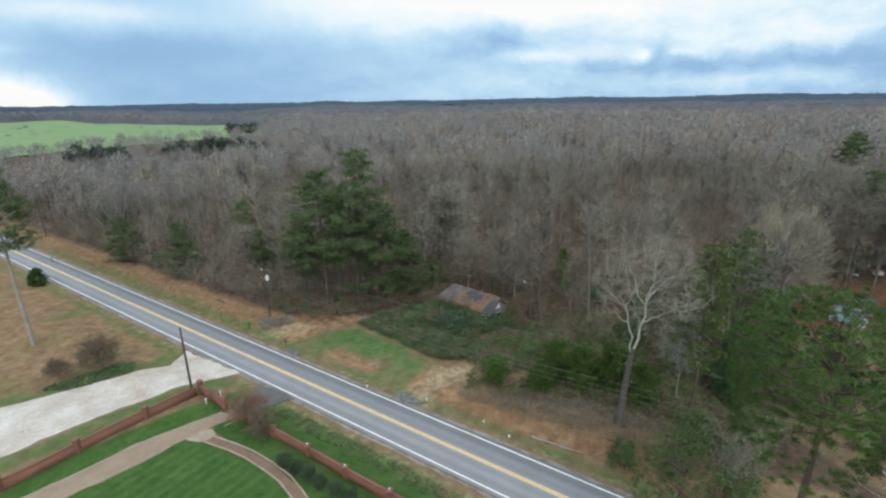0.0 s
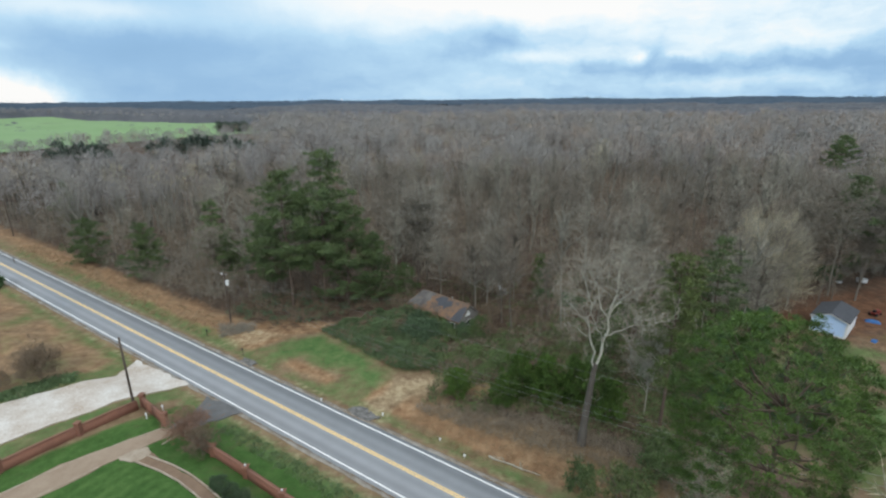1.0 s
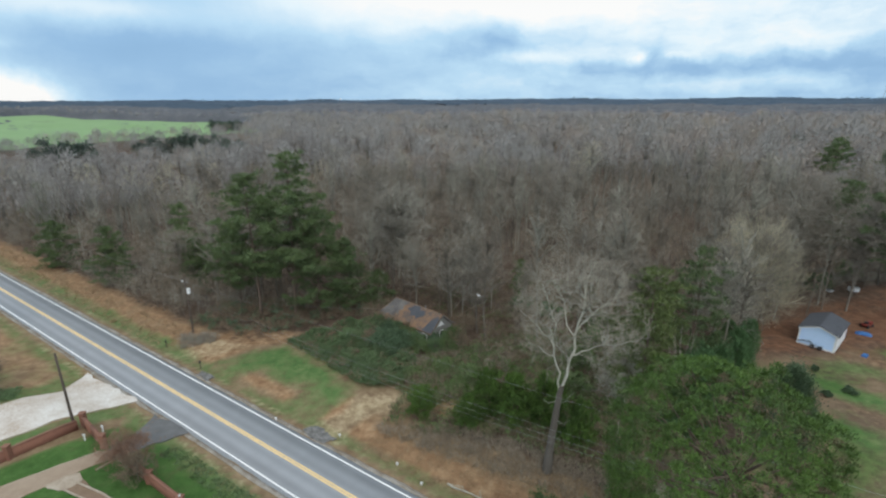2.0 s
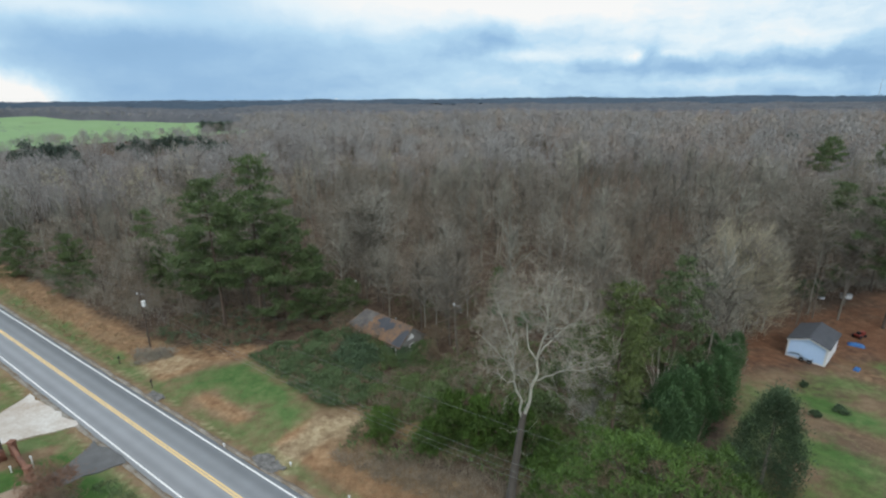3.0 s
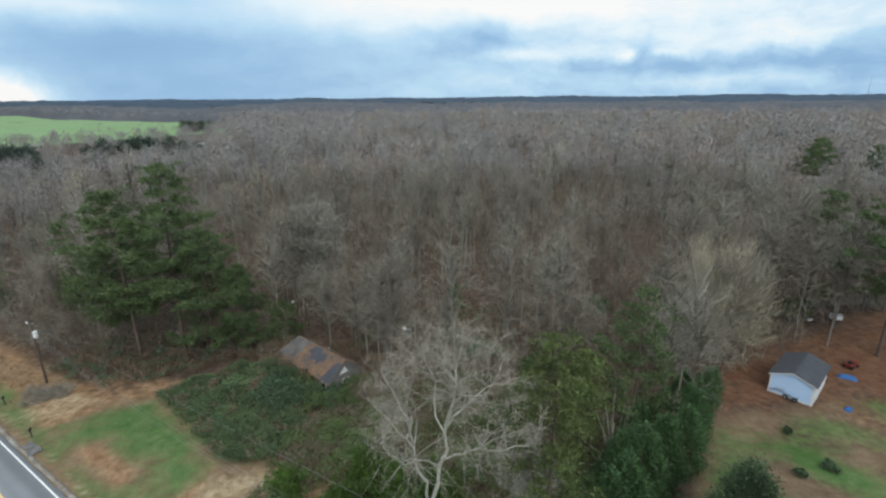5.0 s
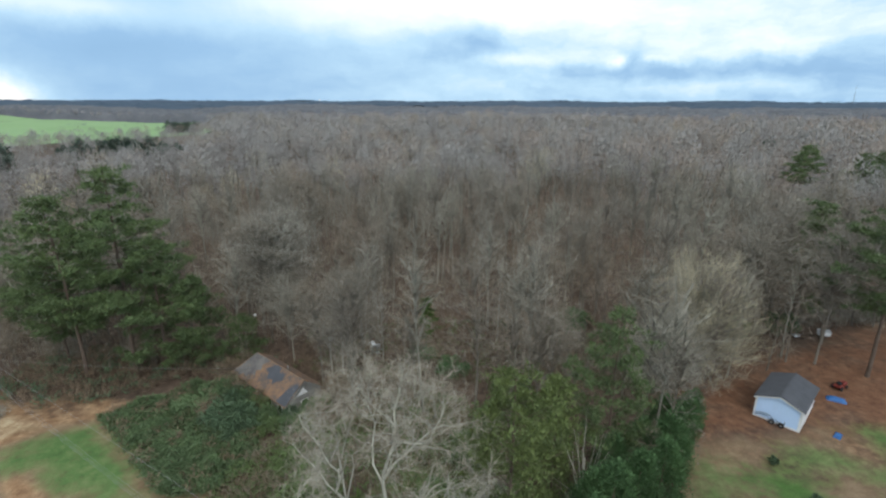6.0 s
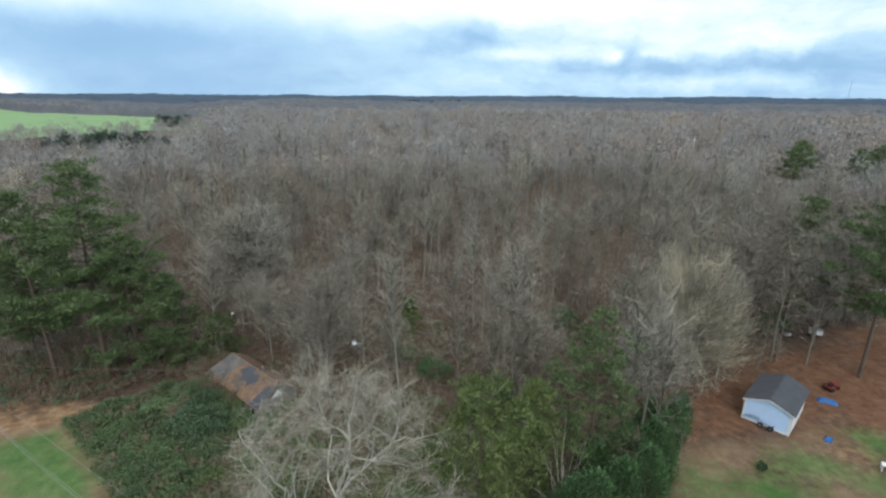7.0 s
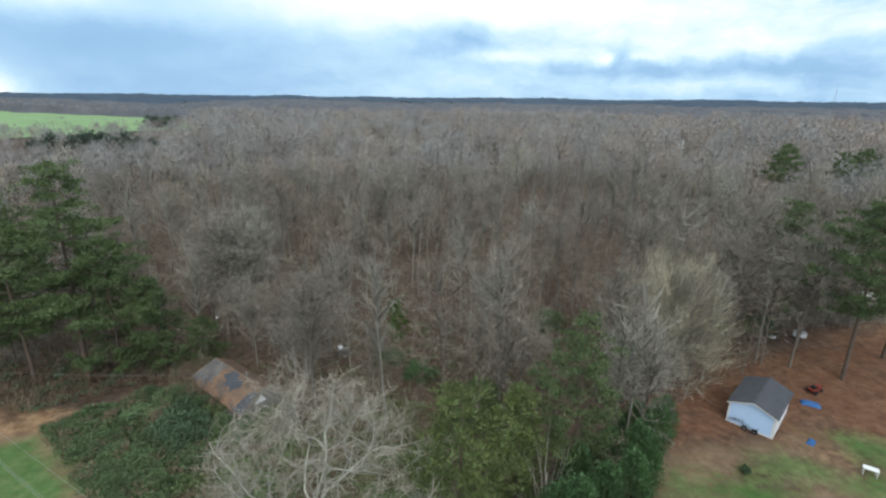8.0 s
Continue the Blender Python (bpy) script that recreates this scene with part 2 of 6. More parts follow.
MOWN = [(-38, 36), (-33, 44.6), (-29.5, 45.2), (-26.5, 43.7), (-20.3, 40.9), (-17.4, 37.5), (-22, 30), (-34, 30)]
CLEAR = [(-38, 82), (-36, 90), (-20, 90), (-12, 92), (-5.5, 90.5), (4, 88.5), (11, 81), (14, 73), (13, 60), (30, 45), (-5, 40)]


def mesh_object(name, verts, faces, mats, parent=None, label="", smooth_faces=False, index=None):
    """One mesh object out of arrays of corners and of triangles or quads."""
    me = bpy.data.meshes.new(name)
    verts, faces = np.asarray(verts, np.float32), np.asarray(faces, np.int32)
    n, k = faces.shape
    me.vertices.add(len(verts))
    me.vertices.foreach_set("co", verts.ravel())
    me.loops.add(n * k)
    me.loops.foreach_set("vertex_index", faces.ravel())
    me.polygons.add(n)
    me.polygons.foreach_set("loop_start", np.arange(0, n * k, k, dtype=np.int32))
    me.polygons.foreach_set("loop_total", np.full(n, k, np.int32))
    for m in mats if isinstance(mats, (list, tuple)) else [mats]:
        me.materials.append(m)
    if index is not None:
        me.polygons.foreach_set("material_index", np.asarray(index, np.int32))
    if smooth_faces:
        me.polygons.foreach_set("use_smooth", np.ones(n, bool))
    me.update(calc_edges=True)
    ob = new(name, me)
    if parent:
        ob.parent = parent
    if label:
        tagged(ob, label)
    return ob


def part(name, bm, mat, parent, label=""):
    me = bpy.data.meshes.new(name)
    bm.to_mesh(me)
    bm.free()
    me.materials.append(mat)
    ob = new(name, me)
    ob.parent = parent
    if label:
        tagged(ob, label)
    return ob


def thing(name, m, label, category, group="", kind=""):
    ob = new(name)
    ob.matrix_basis = m
    ob.empty_display_size = 0.3
    return tagged(ob, label, category, group, kind)


def structure(ob, label, category):
    return tagged(ob, label, category, kind="structure")


def box(bm, lo, hi, bevel=0.0):
    """A box between two corners, with rounded edges if bevel is given."""
    made = bmesh.ops.create_cube(bm, size=1.0)["verts"]
    for v in made:
        v.co = Vector([lo[k] + (v.co[k] + 0.5) * (hi[k] - lo[k]) for k in range(3)])
    if bevel:
        edges = {e for v in made for e in v.link_edges}
        bmesh.ops.bevel(bm, geom=list(edges), offset=bevel, segments=1, affect="EDGES")
    return bm


def solid(points, depth):
    """A slab: a flat outline (counter-clockwise in x, y, z) thickened by the vector depth."""
    bm = bmesh.new()
    a = [bm.verts.new(p) for p in points]
    b = [bm.verts.new(Vector(p) + Vector(depth)) for p in points]
    bm.faces.new(a)
    bm.faces.new(b[::-1])
    for k in range(len(a)):
        bm.faces.new((a[k - 1], b[k - 1], b[k], a[k])[::-1])
    bmesh.ops.recalc_face_normals(bm, faces=bm.faces)
    return bm


# ---- ground ----
def graded(fine_lo, fine_hi, step, far):
    out = list(np.arange(fine_lo, fine_hi + step / 2, step))
    s, v = step, fine_hi
    while v < far:
        s *= 1.09
        v += s
        out.append(min(v, far))
    s, v = step, fine_lo
    while v > -far:
        s *= 1.09
        v -= s
        out.insert(0, max(v, -far))
    return np.array(out)


gx, gy = graded(-95, 100, 0.9, 4700), graded(24, 108, 0.9, 4700)
GX, GY = np.meshgrid(gx, gy)
GZ = ground_z(GX, GY)
verts = np.stack([GX, GY, GZ], -1).reshape(-1, 3)
nx, ny = len(gx), len(gy)
q = (np.arange(ny - 1)[:, None] * nx + np.arange(nx - 1)[None, :]).ravel()
quads = np.stack([q, q + 1, q + nx + 1, q + nx], 1)


def ground_material():
    m = bpy.data.materials.new("ground")
    m.use_nodes = True
    t = m.node_tree
    p = t.nodes["Principled BSDF"]
    zone = node(t, "ShaderNodeVertexColor")
    zone.layer_name = "zone"
    ch = node(t, "ShaderNodeSeparateColor")
    t.links.new(zone.outputs[0], ch.inputs[0])
    pos = node(t, "ShaderNodeNewGeometry")
    big = node(t, "ShaderNodeTexNoise", Scale=0.22, Detail=5.0, Roughness=0.65)
    mid = node(t, "ShaderNodeTexNoise", Scale=1.1, Detail=5.0, Roughness=0.7)
    fine = node(t, "ShaderNodeTexNoise", Scale=6.0, Detail=4.0, Roughness=0.75)
    for n in (big, mid, fine):
        t.links.new(pos.outputs["Position"], n.inputs["Vector"])
    soft = node(t, "ShaderNodeTexNoise", Scale=0.55, Detail=6.0, Roughness=0.55)
    t.links.new(pos.outputs["Position"], soft.inputs["Vector"])
    ragged = calc(t, "ADD", calc(t, "MULTIPLY", calc(t, "SUBTRACT", big.outputs[0], 0.5), 1.2), calc(t, "MULTIPLY", calc(t, "SUBTRACT", mid.outputs[0], 0.5), 0.7))
    tone = calc(t, "ADD", calc(t, "MULTIPLY", soft.outputs[0], 0.6), calc(t, "MULTIPLY", mid.outputs[0], 0.4))
    dry = ramp(t, tone, [(0.3, (0.145, 0.098, 0.06)), (0.5, (0.205, 0.145, 0.09)), (0.7, (0.275, 0.205, 0.13))])
    green = ramp(t, tone, [(0.3, (0.055, 0.105, 0.034)), (0.5, (0.085, 0.148, 0.05)), (0.72, (0.15, 0.18, 0.08))])
    earth = ramp(t, tone, [(0.32, (0.17, 0.098, 0.055)), (0.5, (0.255, 0.155, 0.088)), (0.68, (0.35, 0.235, 0.14))])
    litter = ramp(t, mid.outputs[0], [(0.28, (0.042, 0.031, 0.024)), (0.5, (0.092, 0.066, 0.05)), (0.75, (0.16, 0.115, 0.086))])
    red = ramp(t, tone, [(0.3, (0.10, 0.050, 0.031)), (0.5, (0.148, 0.076, 0.046)), (0.7, (0.195, 0.115, 0.072))])
    straw = ramp(t, tone, [(0.3, (0.27, 0.20, 0.12)), (0.5, (0.38, 0.30, 0.19)), (0.7, (0.48, 0.40, 0.27))])
    cover = node(t, "ShaderNodeVertexColor")
    cover.layer_name = "cover"
    cv = node(t, "ShaderNodeSeparateColor")
    t.links.new(cover.outputs[0], cv.inputs[0])
    # mowing stripes across the lawn
    xyz = node(t, "ShaderNodeSeparateXYZ")
    t.links.new(pos.outputs["Position"], xyz.inputs[0])
    across = calc(t, "ADD", calc(t, "MULTIPLY", xyz.outputs[0], 0.86), calc(t, "MULTIPLY", xyz.outputs[1], -0.5))
    stripe = calc(t, "ADD", calc(t, "MULTIPLY", calc(t, "SINE", calc(t, "MULTIPLY", across, 4.4)), calc(t, "MULTIPLY", cv.outputs[2], 0.07)), tone)
    lawn = ramp(t, stripe, [(0.28, (0.034, 0.078, 0.02)), (0.5, (0.054, 0.112, 0.03)), (0.75, (0.085, 0.148, 0.045))])
    col = dry
    for out, c in ((ch.outputs[2], litter), (ch.outputs[1], earth), (zone.outputs[1], red), (ch.outputs[0], green), (cv.outputs[0], straw), (cv.outputs[1], lawn)):
        f = calc(t, "MULTIPLY", calc(t, "SUBTRACT", calc(t, "ADD", out, calc(t, "MULTIPLY", ragged, calc(t, "MINIMUM", calc(t, "MULTIPLY", out, 3.0), 1.0))), 0.22), 1.9, clamp=True)
        col = blend(t, f, col, c)
    speck = calc(t, "ADD", calc(t, "MULTIPLY", fine.outputs[0], 0.9), 0.55)
    hsv = node(t, "ShaderNodeHueSaturation")
    t.links.new(col, hsv.inputs["Color"])
    t.links.new(speck, hsv.inputs["Value"])
    t.links.new(hsv.outputs[0], p.inputs["Base Color"])
    p.inputs["Roughness"].default_value, p.inputs["Specular IOR Level"].default_value = 0.95, 0.1
    b = node(t, "ShaderNodeBump", Strength=0.4, Distance=0.1)
    t.links.new(calc(t, "ADD", fine.outputs[0], mid.outputs[0]), b.inputs["Height"])
    t.links.new(b.outputs[0], p.inputs["Normal"])
    return m


ground = mesh_object("ground", verts, quads, ground_material(), smooth_faces=True)
structure(ground, "rolling ground of dry grass, leaf litter and red earth", "ground")
X, Y = verts[:, 0], verts[:, 1]
O = road_off(X, Y)
edge = lambda poly, w=1.2: smooth(-w, w, inside(X, Y, poly))
green = 0.55 * smooth(4.4, 5.0, abs(O)) * (1 - smooth(6.0, 8.0, abs(O)))
green = np.maximum(green, 0.52 * smooth(4.4, 5.0, O) * (1 - smooth(7.0, 9.5, O)) * smooth(-26, -34, X))
green = np.maximum(green, edge(PATCH, 2.2) * (0.56 + 0.36 * smooth(9, 15, O)))
rim = inside(X, Y, GRAVEL)
green = np.maximum(green, 0.62 * smooth(-4.5, -2.5, rim) * smooth(0.5, -0.5, rim) * smooth(-5, -7, O))
green = np.maximum(green, edge(LAWN) * smooth(-5.0, -6.5, O) * 0.7)
green = np.maximum(green, (0.40 + 0.26 * waves(X, Y, 9, 51)) * edge(YARD, 2.0) * smooth(9, 14, O))
green = np.maximum(green, edge(KUDZU, 2.5) * 0.75)
green = np.maximum(green, (0.22 + 0.16 * waves(X, Y, 16, 53)) * edge(FIELD_BARE))
green = np.maximum(green, 0.40 * edge([(0, 58), (2, 66), (3, 73), (14, 80), (24, 84), (38, 72), (38, 54), (26, 48), (14, 54)], 2.0) * smooth(13, 17, O))
green = np.maximum(green, 0.6 * edge([(37.5, 50), (52.5, 71.5), (57, 70), (54, 66), (43, 49.5)], 3.0))
green = np.where(inside(X, Y, YARD_RED) > -5, green * (1 - 0.8 * edge(YARD_RED, 5.0)), green)
green = green * (1 - edge(PATCH_DIRT, 1.6))
earth = (0.95 - 0.3 * smooth(-20, -40, X)) * smooth(6.0, 7.5, O) * (1 - smooth(11, 16, O))
earth = earth * (1 - 0.75 * smooth(-6, 2, X) * smooth(8.5, 10.5, O))
earth = np.maximum(earth, edge(PATCH_DIRT, 1.6))
earth = np.maximum(earth, 0.58 * edge([(-35, 79.5), (-27, 84), (-17, 83.5), (-18.6, 78.5), (-24, 76.5), (-29.5, 73.5)], 1.5))
earth = np.maximum(earth, 0.5 * edge(FIELD_BARE))
earth = np.maximum(earth, 0.30 * edge(YARD, 2.0) * smooth(9, 14, O))
earth = earth * (1 - edge(TRACK, 1.0)) * (1 - edge(PATCH, 1.0) * (1 - edge(PATCH_DIRT, 1.6)))
litter = smooth(12 - 1.8 * smooth(-34, -44, X), 15 - 2.0 * smooth(-34, -44, X), O) * (1 - smooth(-4.5, 1.0, inside(X, Y, PATCH))) * (1 - edge(YARD, 2.0)) * (1 - smooth(-3.5, 1.0, inside(X, Y, TRACK)))
litter = np.maximum(litter, 0.95 * edge(YARD_RED, 3.0))
litter = np.maximum(litter, (0.60 + 0.14 * waves(X, Y, 13, 57)) * edge(YARD, 2.0) * smooth(9, 14, O))
red = 0.72 * edge(YARD_RED, 6.0)
straw = 0.6 * edge(TRACK, 2.6)
straw = np.maximum(straw, 0.5 * edge([(-36, 76.5), (-30, 79), (-24, 77), (-28.5, 72.4), (-33, 73.5)], 1.8))
straw = np.maximum(straw, 0.42 * edge([(-34, 46), (-45, 29), (-50, 30), (-37, 52)], 1.0) * smooth(0.0, -1.0, inside(X, Y, LAWN)))
straw = np.maximum(straw, 0.34 * smooth(4.3, 4.8, abs(O)) * (1 - smooth(5.2, 6.2, abs(O))))
earth = np.maximum(earth, 0.9 * edge([(5.4, 61.6), (6.6, 63.4), (9.6, 62.6), (9.8, 60.4), (7.4, 59.6)], 1.2))
lawn = (0.27 + 0.22 * waves(X, Y, 11, 59)) * edge(YARD, 2.0) * smooth(9, 14, O) * (1 - edge(YARD_RED, 5.0))
lawn = np.maximum(lawn, edge(MOWN, 0.8))
lawn = np.maximum(lawn, 0.8 * edge(LAWN, 1.0) * smooth(-6.0, -7.6, O))
zone = ground.data.attributes.new("zone", "FLOAT_COLOR", "POINT")
zone.data.foreach_set("color", np.stack([green, earth, litter, red], -1).astype(np.float32).ravel())
cover = ground.data.attributes.new("cover", "FLOAT_COLOR", "POINT")
cover.data.foreach_set("color", np.stack([straw, lawn, edge(MOWN, 0.6), 0 * lawn + 1], -1).astype(np.float32).ravel())

# ---- loose triangles and tubes ----
class Soup:
    """Loose triangles gathered into arrays."""

    def __init__(self):
        self.v, self.t, self.n = [], [], 0

    def add(self, v, t):
        self.v.append(np.asarray(v, np.float32))
        self.t.append(np.asarray(t, np.int32) + self.n)
        self.n += len(v)

    def arrays(self):
        return np.concatenate(self.v), np.concatenate(self.t)


def tube(soup, pts, radii, sides=4):
    """A tapered tube along a line of points."""
    pts = [Vector(p) for p in pts]
    v = []
    for k, p in enumerate(pts):
        d = (pts[min(k + 1, len(pts) - 1)] - pts[max(k - 1, 0)]).normalized()
        a = d.cross(Vector((0.3, 0.2, 1)) if abs(d.z) < 0.9 else Vector((1, 0.1, 0))).normalized()
        b = d.cross(a)
        for j in range(sides):
            w = 2 * math.pi * j / sides
            v.append(p + (a * math.cos(w) + b * math.sin(w)) * radii[k])
    t = []
    for k in range(len(pts) - 1):
        for j in range(sides):
            a, b = k * sides + j, k * sides + (j + 1) % sides
            t += [(a, b, b + sides), (a, b + sides, a + sides)]
    soup.add(v, t)


# ---- road, drives ----
M_ASPHALT = material("weathered asphalt", (0.30, 0.312, 0.335), (0.225, 0.235, 0.252), scale=0.35, fine=20, bump=0.25, amount=0.55)
M_WHITE_LINE = material("white road paint", (0.88, 0.88, 0.88), (0.74, 0.74, 0.74), scale=2, fine=25, bump=0.1)
M_YELLOW_LINE = material("yellow road paint", (0.86, 0.61, 0.28), (0.78, 0.57, 0.30), scale=2, fine=25, bump=0.1)
M_GRAVEL = material("pale gravel", (0.66, 0.645, 0.62), (0.36, 0.28, 0.22), scale=0.22, fine=4, bump=0.5, amount=0.9)
M_SHOULDER = material("shoulder gravel", (0.36, 0.345, 0.32), (0.17, 0.135, 0.10), scale=0.5, fine=5, bump=0.5, amount=1.1)
M_OLD_ASPHALT = material("old dark asphalt", (0.15, 0.15, 0.155), (0.085, 0.085, 0.085), scale=0.8, fine=15, bump=0.4)
M_BROKEN = material("broken grey asphalt", (0.24, 0.235, 0.23), (0.075, 0.07, 0.068), scale=1.4, fine=5, bump=0.7, amount=1.0)
M_PALE_CONCRETE = material("pale concrete", (0.44, 0.38, 0.31), (0.25, 0.19, 0.14), scale=0.6, fine=6, bump=0.4, amount=0.9)
M_CONCRETE = material("dusty concrete", (0.34, 0.265, 0.20), (0.19, 0.13, 0.09), scale=0.45, fine=8, bump=0.3)


def wheel_tracks(m):
    """Darker bands worn along the lanes."""
    t = m.node_tree
    p = t.nodes["Principled BSDF"]
    plain = p.inputs["Base Color"].links[0].from_socket
    g = node(t, "ShaderNodeNewGeometry")
    xyz = node(t, "ShaderNodeSeparateXYZ")
    t.links.new(g.outputs["Position"], xyz.inputs[0])
    off = calc(t, "SUBTRACT", calc(t, "ADD", calc(t, "MULTIPLY", xyz.outputs[0], ROAD_N.x), calc(t, "MULTIPLY", xyz.outputs[1], ROAD_N.y)), ROAD_O)
    band = calc(t, "ADD", calc(t, "MULTIPLY", calc(t, "COSINE", calc(t, "MULTIPLY", calc(t, "SUBTRACT", calc(t, "ABSOLUTE", off), 0.85), 4.19)), 0.5), 0.5)
    t.links.new(blend(t, calc(t, "MULTIPLY", band, 0.32), plain, (0.13, 0.137, 0.15)), p.inputs["Base Color"])


wheel_tracks(M_ASPHALT)


def road_point(s, o, z):
    p = ROAD_N * (ROAD_O + o) + ROAD_DIR * s
    return (p.x, p.y, z)


def road_strip(name, o0, o1, z, thick, mat, s0=-160, s1=420, step=4.0, sway=0.0):
    n = int((s1 - s0) / step) + 1
    v, r = [], np.random.RandomState(int(abs(o0 * 100)) + 5)
    for k in range(n):
        s = s0 + k * step
        a, b = (r.uniform(-sway, sway), r.uniform(-sway, sway)) if sway else (0, 0)
        v += [road_point(s, o0 + a, z - thick), road_point(s, o0 + a, z), road_point(s, o1 + b, z), road_point(s, o1 + b, z - thick)]
    f = [(4 * k + j, 4 * k + j + 1, 4 * k + j + 5, 4 * k + j + 4) for k in range(n - 1) for j in range(3)]
    return mesh_object(name, v, np.array(f)[:, ::-1], mat)


road = structure(road_strip("road", -3.62, 3.62, 0.0, 0.2, M_ASPHALT, sway=0.07, step=1.5), "grey two-lane asphalt country road", "road")
for o0, o1, mt, nm in ((-3.22, -3.04, M_WHITE_LINE, "edge_line"), (3.04, 3.22, M_WHITE_LINE, "edge_line"), (-0.23, -0.04, M_YELLOW_LINE, "centre_line"), (0.04, 0.23, M_YELLOW_LINE, "centre_line")):
    line = road_strip(nm, o0, o1, 0.006, 0.004, mt)
    line.parent = road


for o0, o1 in ((3.71, 4.2), (-4.2, -3.71)):
    structure(road_strip("shoulder", o0, o1, -0.02, 0.12, M_SHOULDER, sway=0.10, step=1.7), "crumbling pale gravel shoulder of the road", "shoulder")


def apron(name, outline, z, mat, label, category, thick=0.15, wobble=0.25, seed=1):
    """A flat paved or gravelled patch with an uneven rim, laid over the ground."""
    r = np.random.RandomState(seed)
    rim = []
    for (x0, y0), (x1, y1) in zip(outline, outline[1:] + outline[:1]):
        n = max(2, int(math.hypot(x1 - x0, y1 - y0) / 1.2))
        for k in range(n):
            rim.append((x0 + (x1 - x0) * k / n + r.uniform(-wobble, wobble), y0 + (y1 - y0) * k / n + r.uniform(-wobble, wobble)))
    bm = bmesh.new()
    vs = [bm.verts.new((x, y, 0)) for x, y in rim]
    f = bm.faces.new(vs)
    if f.calc_area() and f.normal.z < 0:
        f.normal_flip()
    bmesh.ops.triangulate(bm, faces=[f])
    bmesh.ops.subdivide_edges(bm, edges=[e for e in bm.edges if e.calc_length() > 3], cuts=3, use_grid_fill=True)
    bmesh.ops.triangulate(bm, faces=bm.faces)
    for v in bm.verts:
        v.co.z = max(gz(v.co.x, v.co.y), -0.04) + z
    skirt = bmesh.ops.extrude_edge_only(bm, edges=[e for e in bm.edges if e.is_boundary])
    for v in skirt["geom"]:
        if isinstance(v, bmesh.types.BMVert):
            v.co.z -= thick
    bmesh.ops.recalc_face_normals(bm, faces=bm.faces)
    me = bpy.data.meshes.new(name)
    bm.to_mesh(me)
    bm.free()
    me.materials.append(mat)
    return structure(new(name, me), label, category)


apron("gravel_drive", GRAVEL, 0.10, M_GRAVEL, "broad pale gravel drive joining the road", "driveway", seed=2)
apron("driveway_apron", [(-29.3, 58.9), (-28.6, 56.6), (-29.2, 53.6), (-30.0, 51.6), (-27.0, 51.4), (-26.0, 53.2), (-22.9, 55.7)], 0.10, M_OLD_ASPHALT, "dark old asphalt driveway apron", "driveway", seed=3)
apron("entrance_drive", [(-30.2, 51.4), (-31.2, 50.9), (-37.6, 44.6), (-45.2, 35.5), (-42.0, 34.5), (-35.4, 41.9), (-30.9, 47.6), (-27.6, 51.2)], 0.07, M_CONCRETE, "dusty concrete entrance drive", "driveway", seed=4)
apron("drive_stub", [(-9.2, 56.3), (-7.9, 57.3), (-6.4, 56.5), (-5.6, 55.9), (-5.2, 55.2), (-6.4, 54.6)], 0.05, M_BROKEN, "broken dark asphalt stub beside the road", "driveway", seed=5, wobble=0.55)
apron("drive_stub", [(-29.6, 68.6), (-28.3, 69.3), (-27.0, 68.5), (-25.9, 67.6), (-26.9, 66.6)], 0.05, M_BROKEN, "short broken grey asphalt stub", "driveway", seed=6, wobble=0.5)
apron("path_landing", [(-32.4, 45.9), (-31.3, 47.4), (-30.2, 47.9), (-29.2, 46.9), (-29.8, 45.5), (-31.2, 45.5)], 0.085, M_PALE_CONCRETE, "pale concrete landing where path meets drive", "path", seed=8, wobble=0.12)
M_MULCH = material("brown mulch", (0.24, 0.165, 0.115), (0.13, 0.085, 0.06), scale=1.2, fine=9, bump=0.5)
apron("garden_path", [(-30.4, 46.8), (-29.0, 46.9), (-20.6, 42.3), (-15.6, 38.2), (-11.5, 33.6), (-12.6, 33.0), (-16.7, 37.6), (-21.0, 41.2), (-26.6, 44.4), (-30, 45.6)], 0.07, M_MULCH, "narrow curved mulch path with pale edging", "path", seed=7, wobble=0.1)
for shift in (0.0, 1.0):
    kerb = Soup()
    tube(kerb, [(x + shift * 0.75, y + shift * 0.95, gz(x, y) + 0.08) for x, y in ((-30.2, 45.6), (-26.6, 44.3), (-23.8, 42.9), (-21.0, 41.1), (-18.6, 39.4), (-16.7, 37.5), (-14.6, 35.2), (-12.6, 33.0))], [0.11] * 8, 6)
    structure(mesh_object("kerb", *kerb.arrays(), M_PALE_CONCRETE), "pale curved edging of the garden path", "kerb")


for side in ([(-30.6, 51.3), (-33.4, 48.6), (-37.7, 44.3), (-41.6, 39.6), (-45.0, 35.4)], [(-28.9, 48.4), (-27.8, 51.2)], [(-33.4, 44.6), (-35.6, 41.9), (-38.8, 38.2), (-42.1, 34.5)]):
    kerb = Soup()
    tube(kerb, [(px, py, gz(px, py) + 0.05) for px, py in side], [0.075] * len(side), 6)
    structure(mesh_object("kerb", *kerb.arrays(), M_PALE_CONCRETE), "pale concrete edging of the entrance drive", "kerb")


# ---- plants: more makers ----
def blades(soup, base, way, width, rng, face=None):
    """Thin tapering triangles: twigs or needles. base, way: arrays of n points and n ways; face: the way that they turn to, if any."""
    base, way = np.asarray(base, float), np.asarray(way, float)
    n = len(base)
    side = np.cross(way, rng.normal(size=(n, 3)) if face is None else face)
    side /= np.linalg.norm(side, axis=1, keepdims=True) + 1e-9
    side *= np.asarray(width).reshape(-1, 1) / 2
    v = np.stack([base - side, base + side, base + way], 1).reshape(-1, 3)
    soup.add(v, np.arange(3 * n).reshape(n, 3))


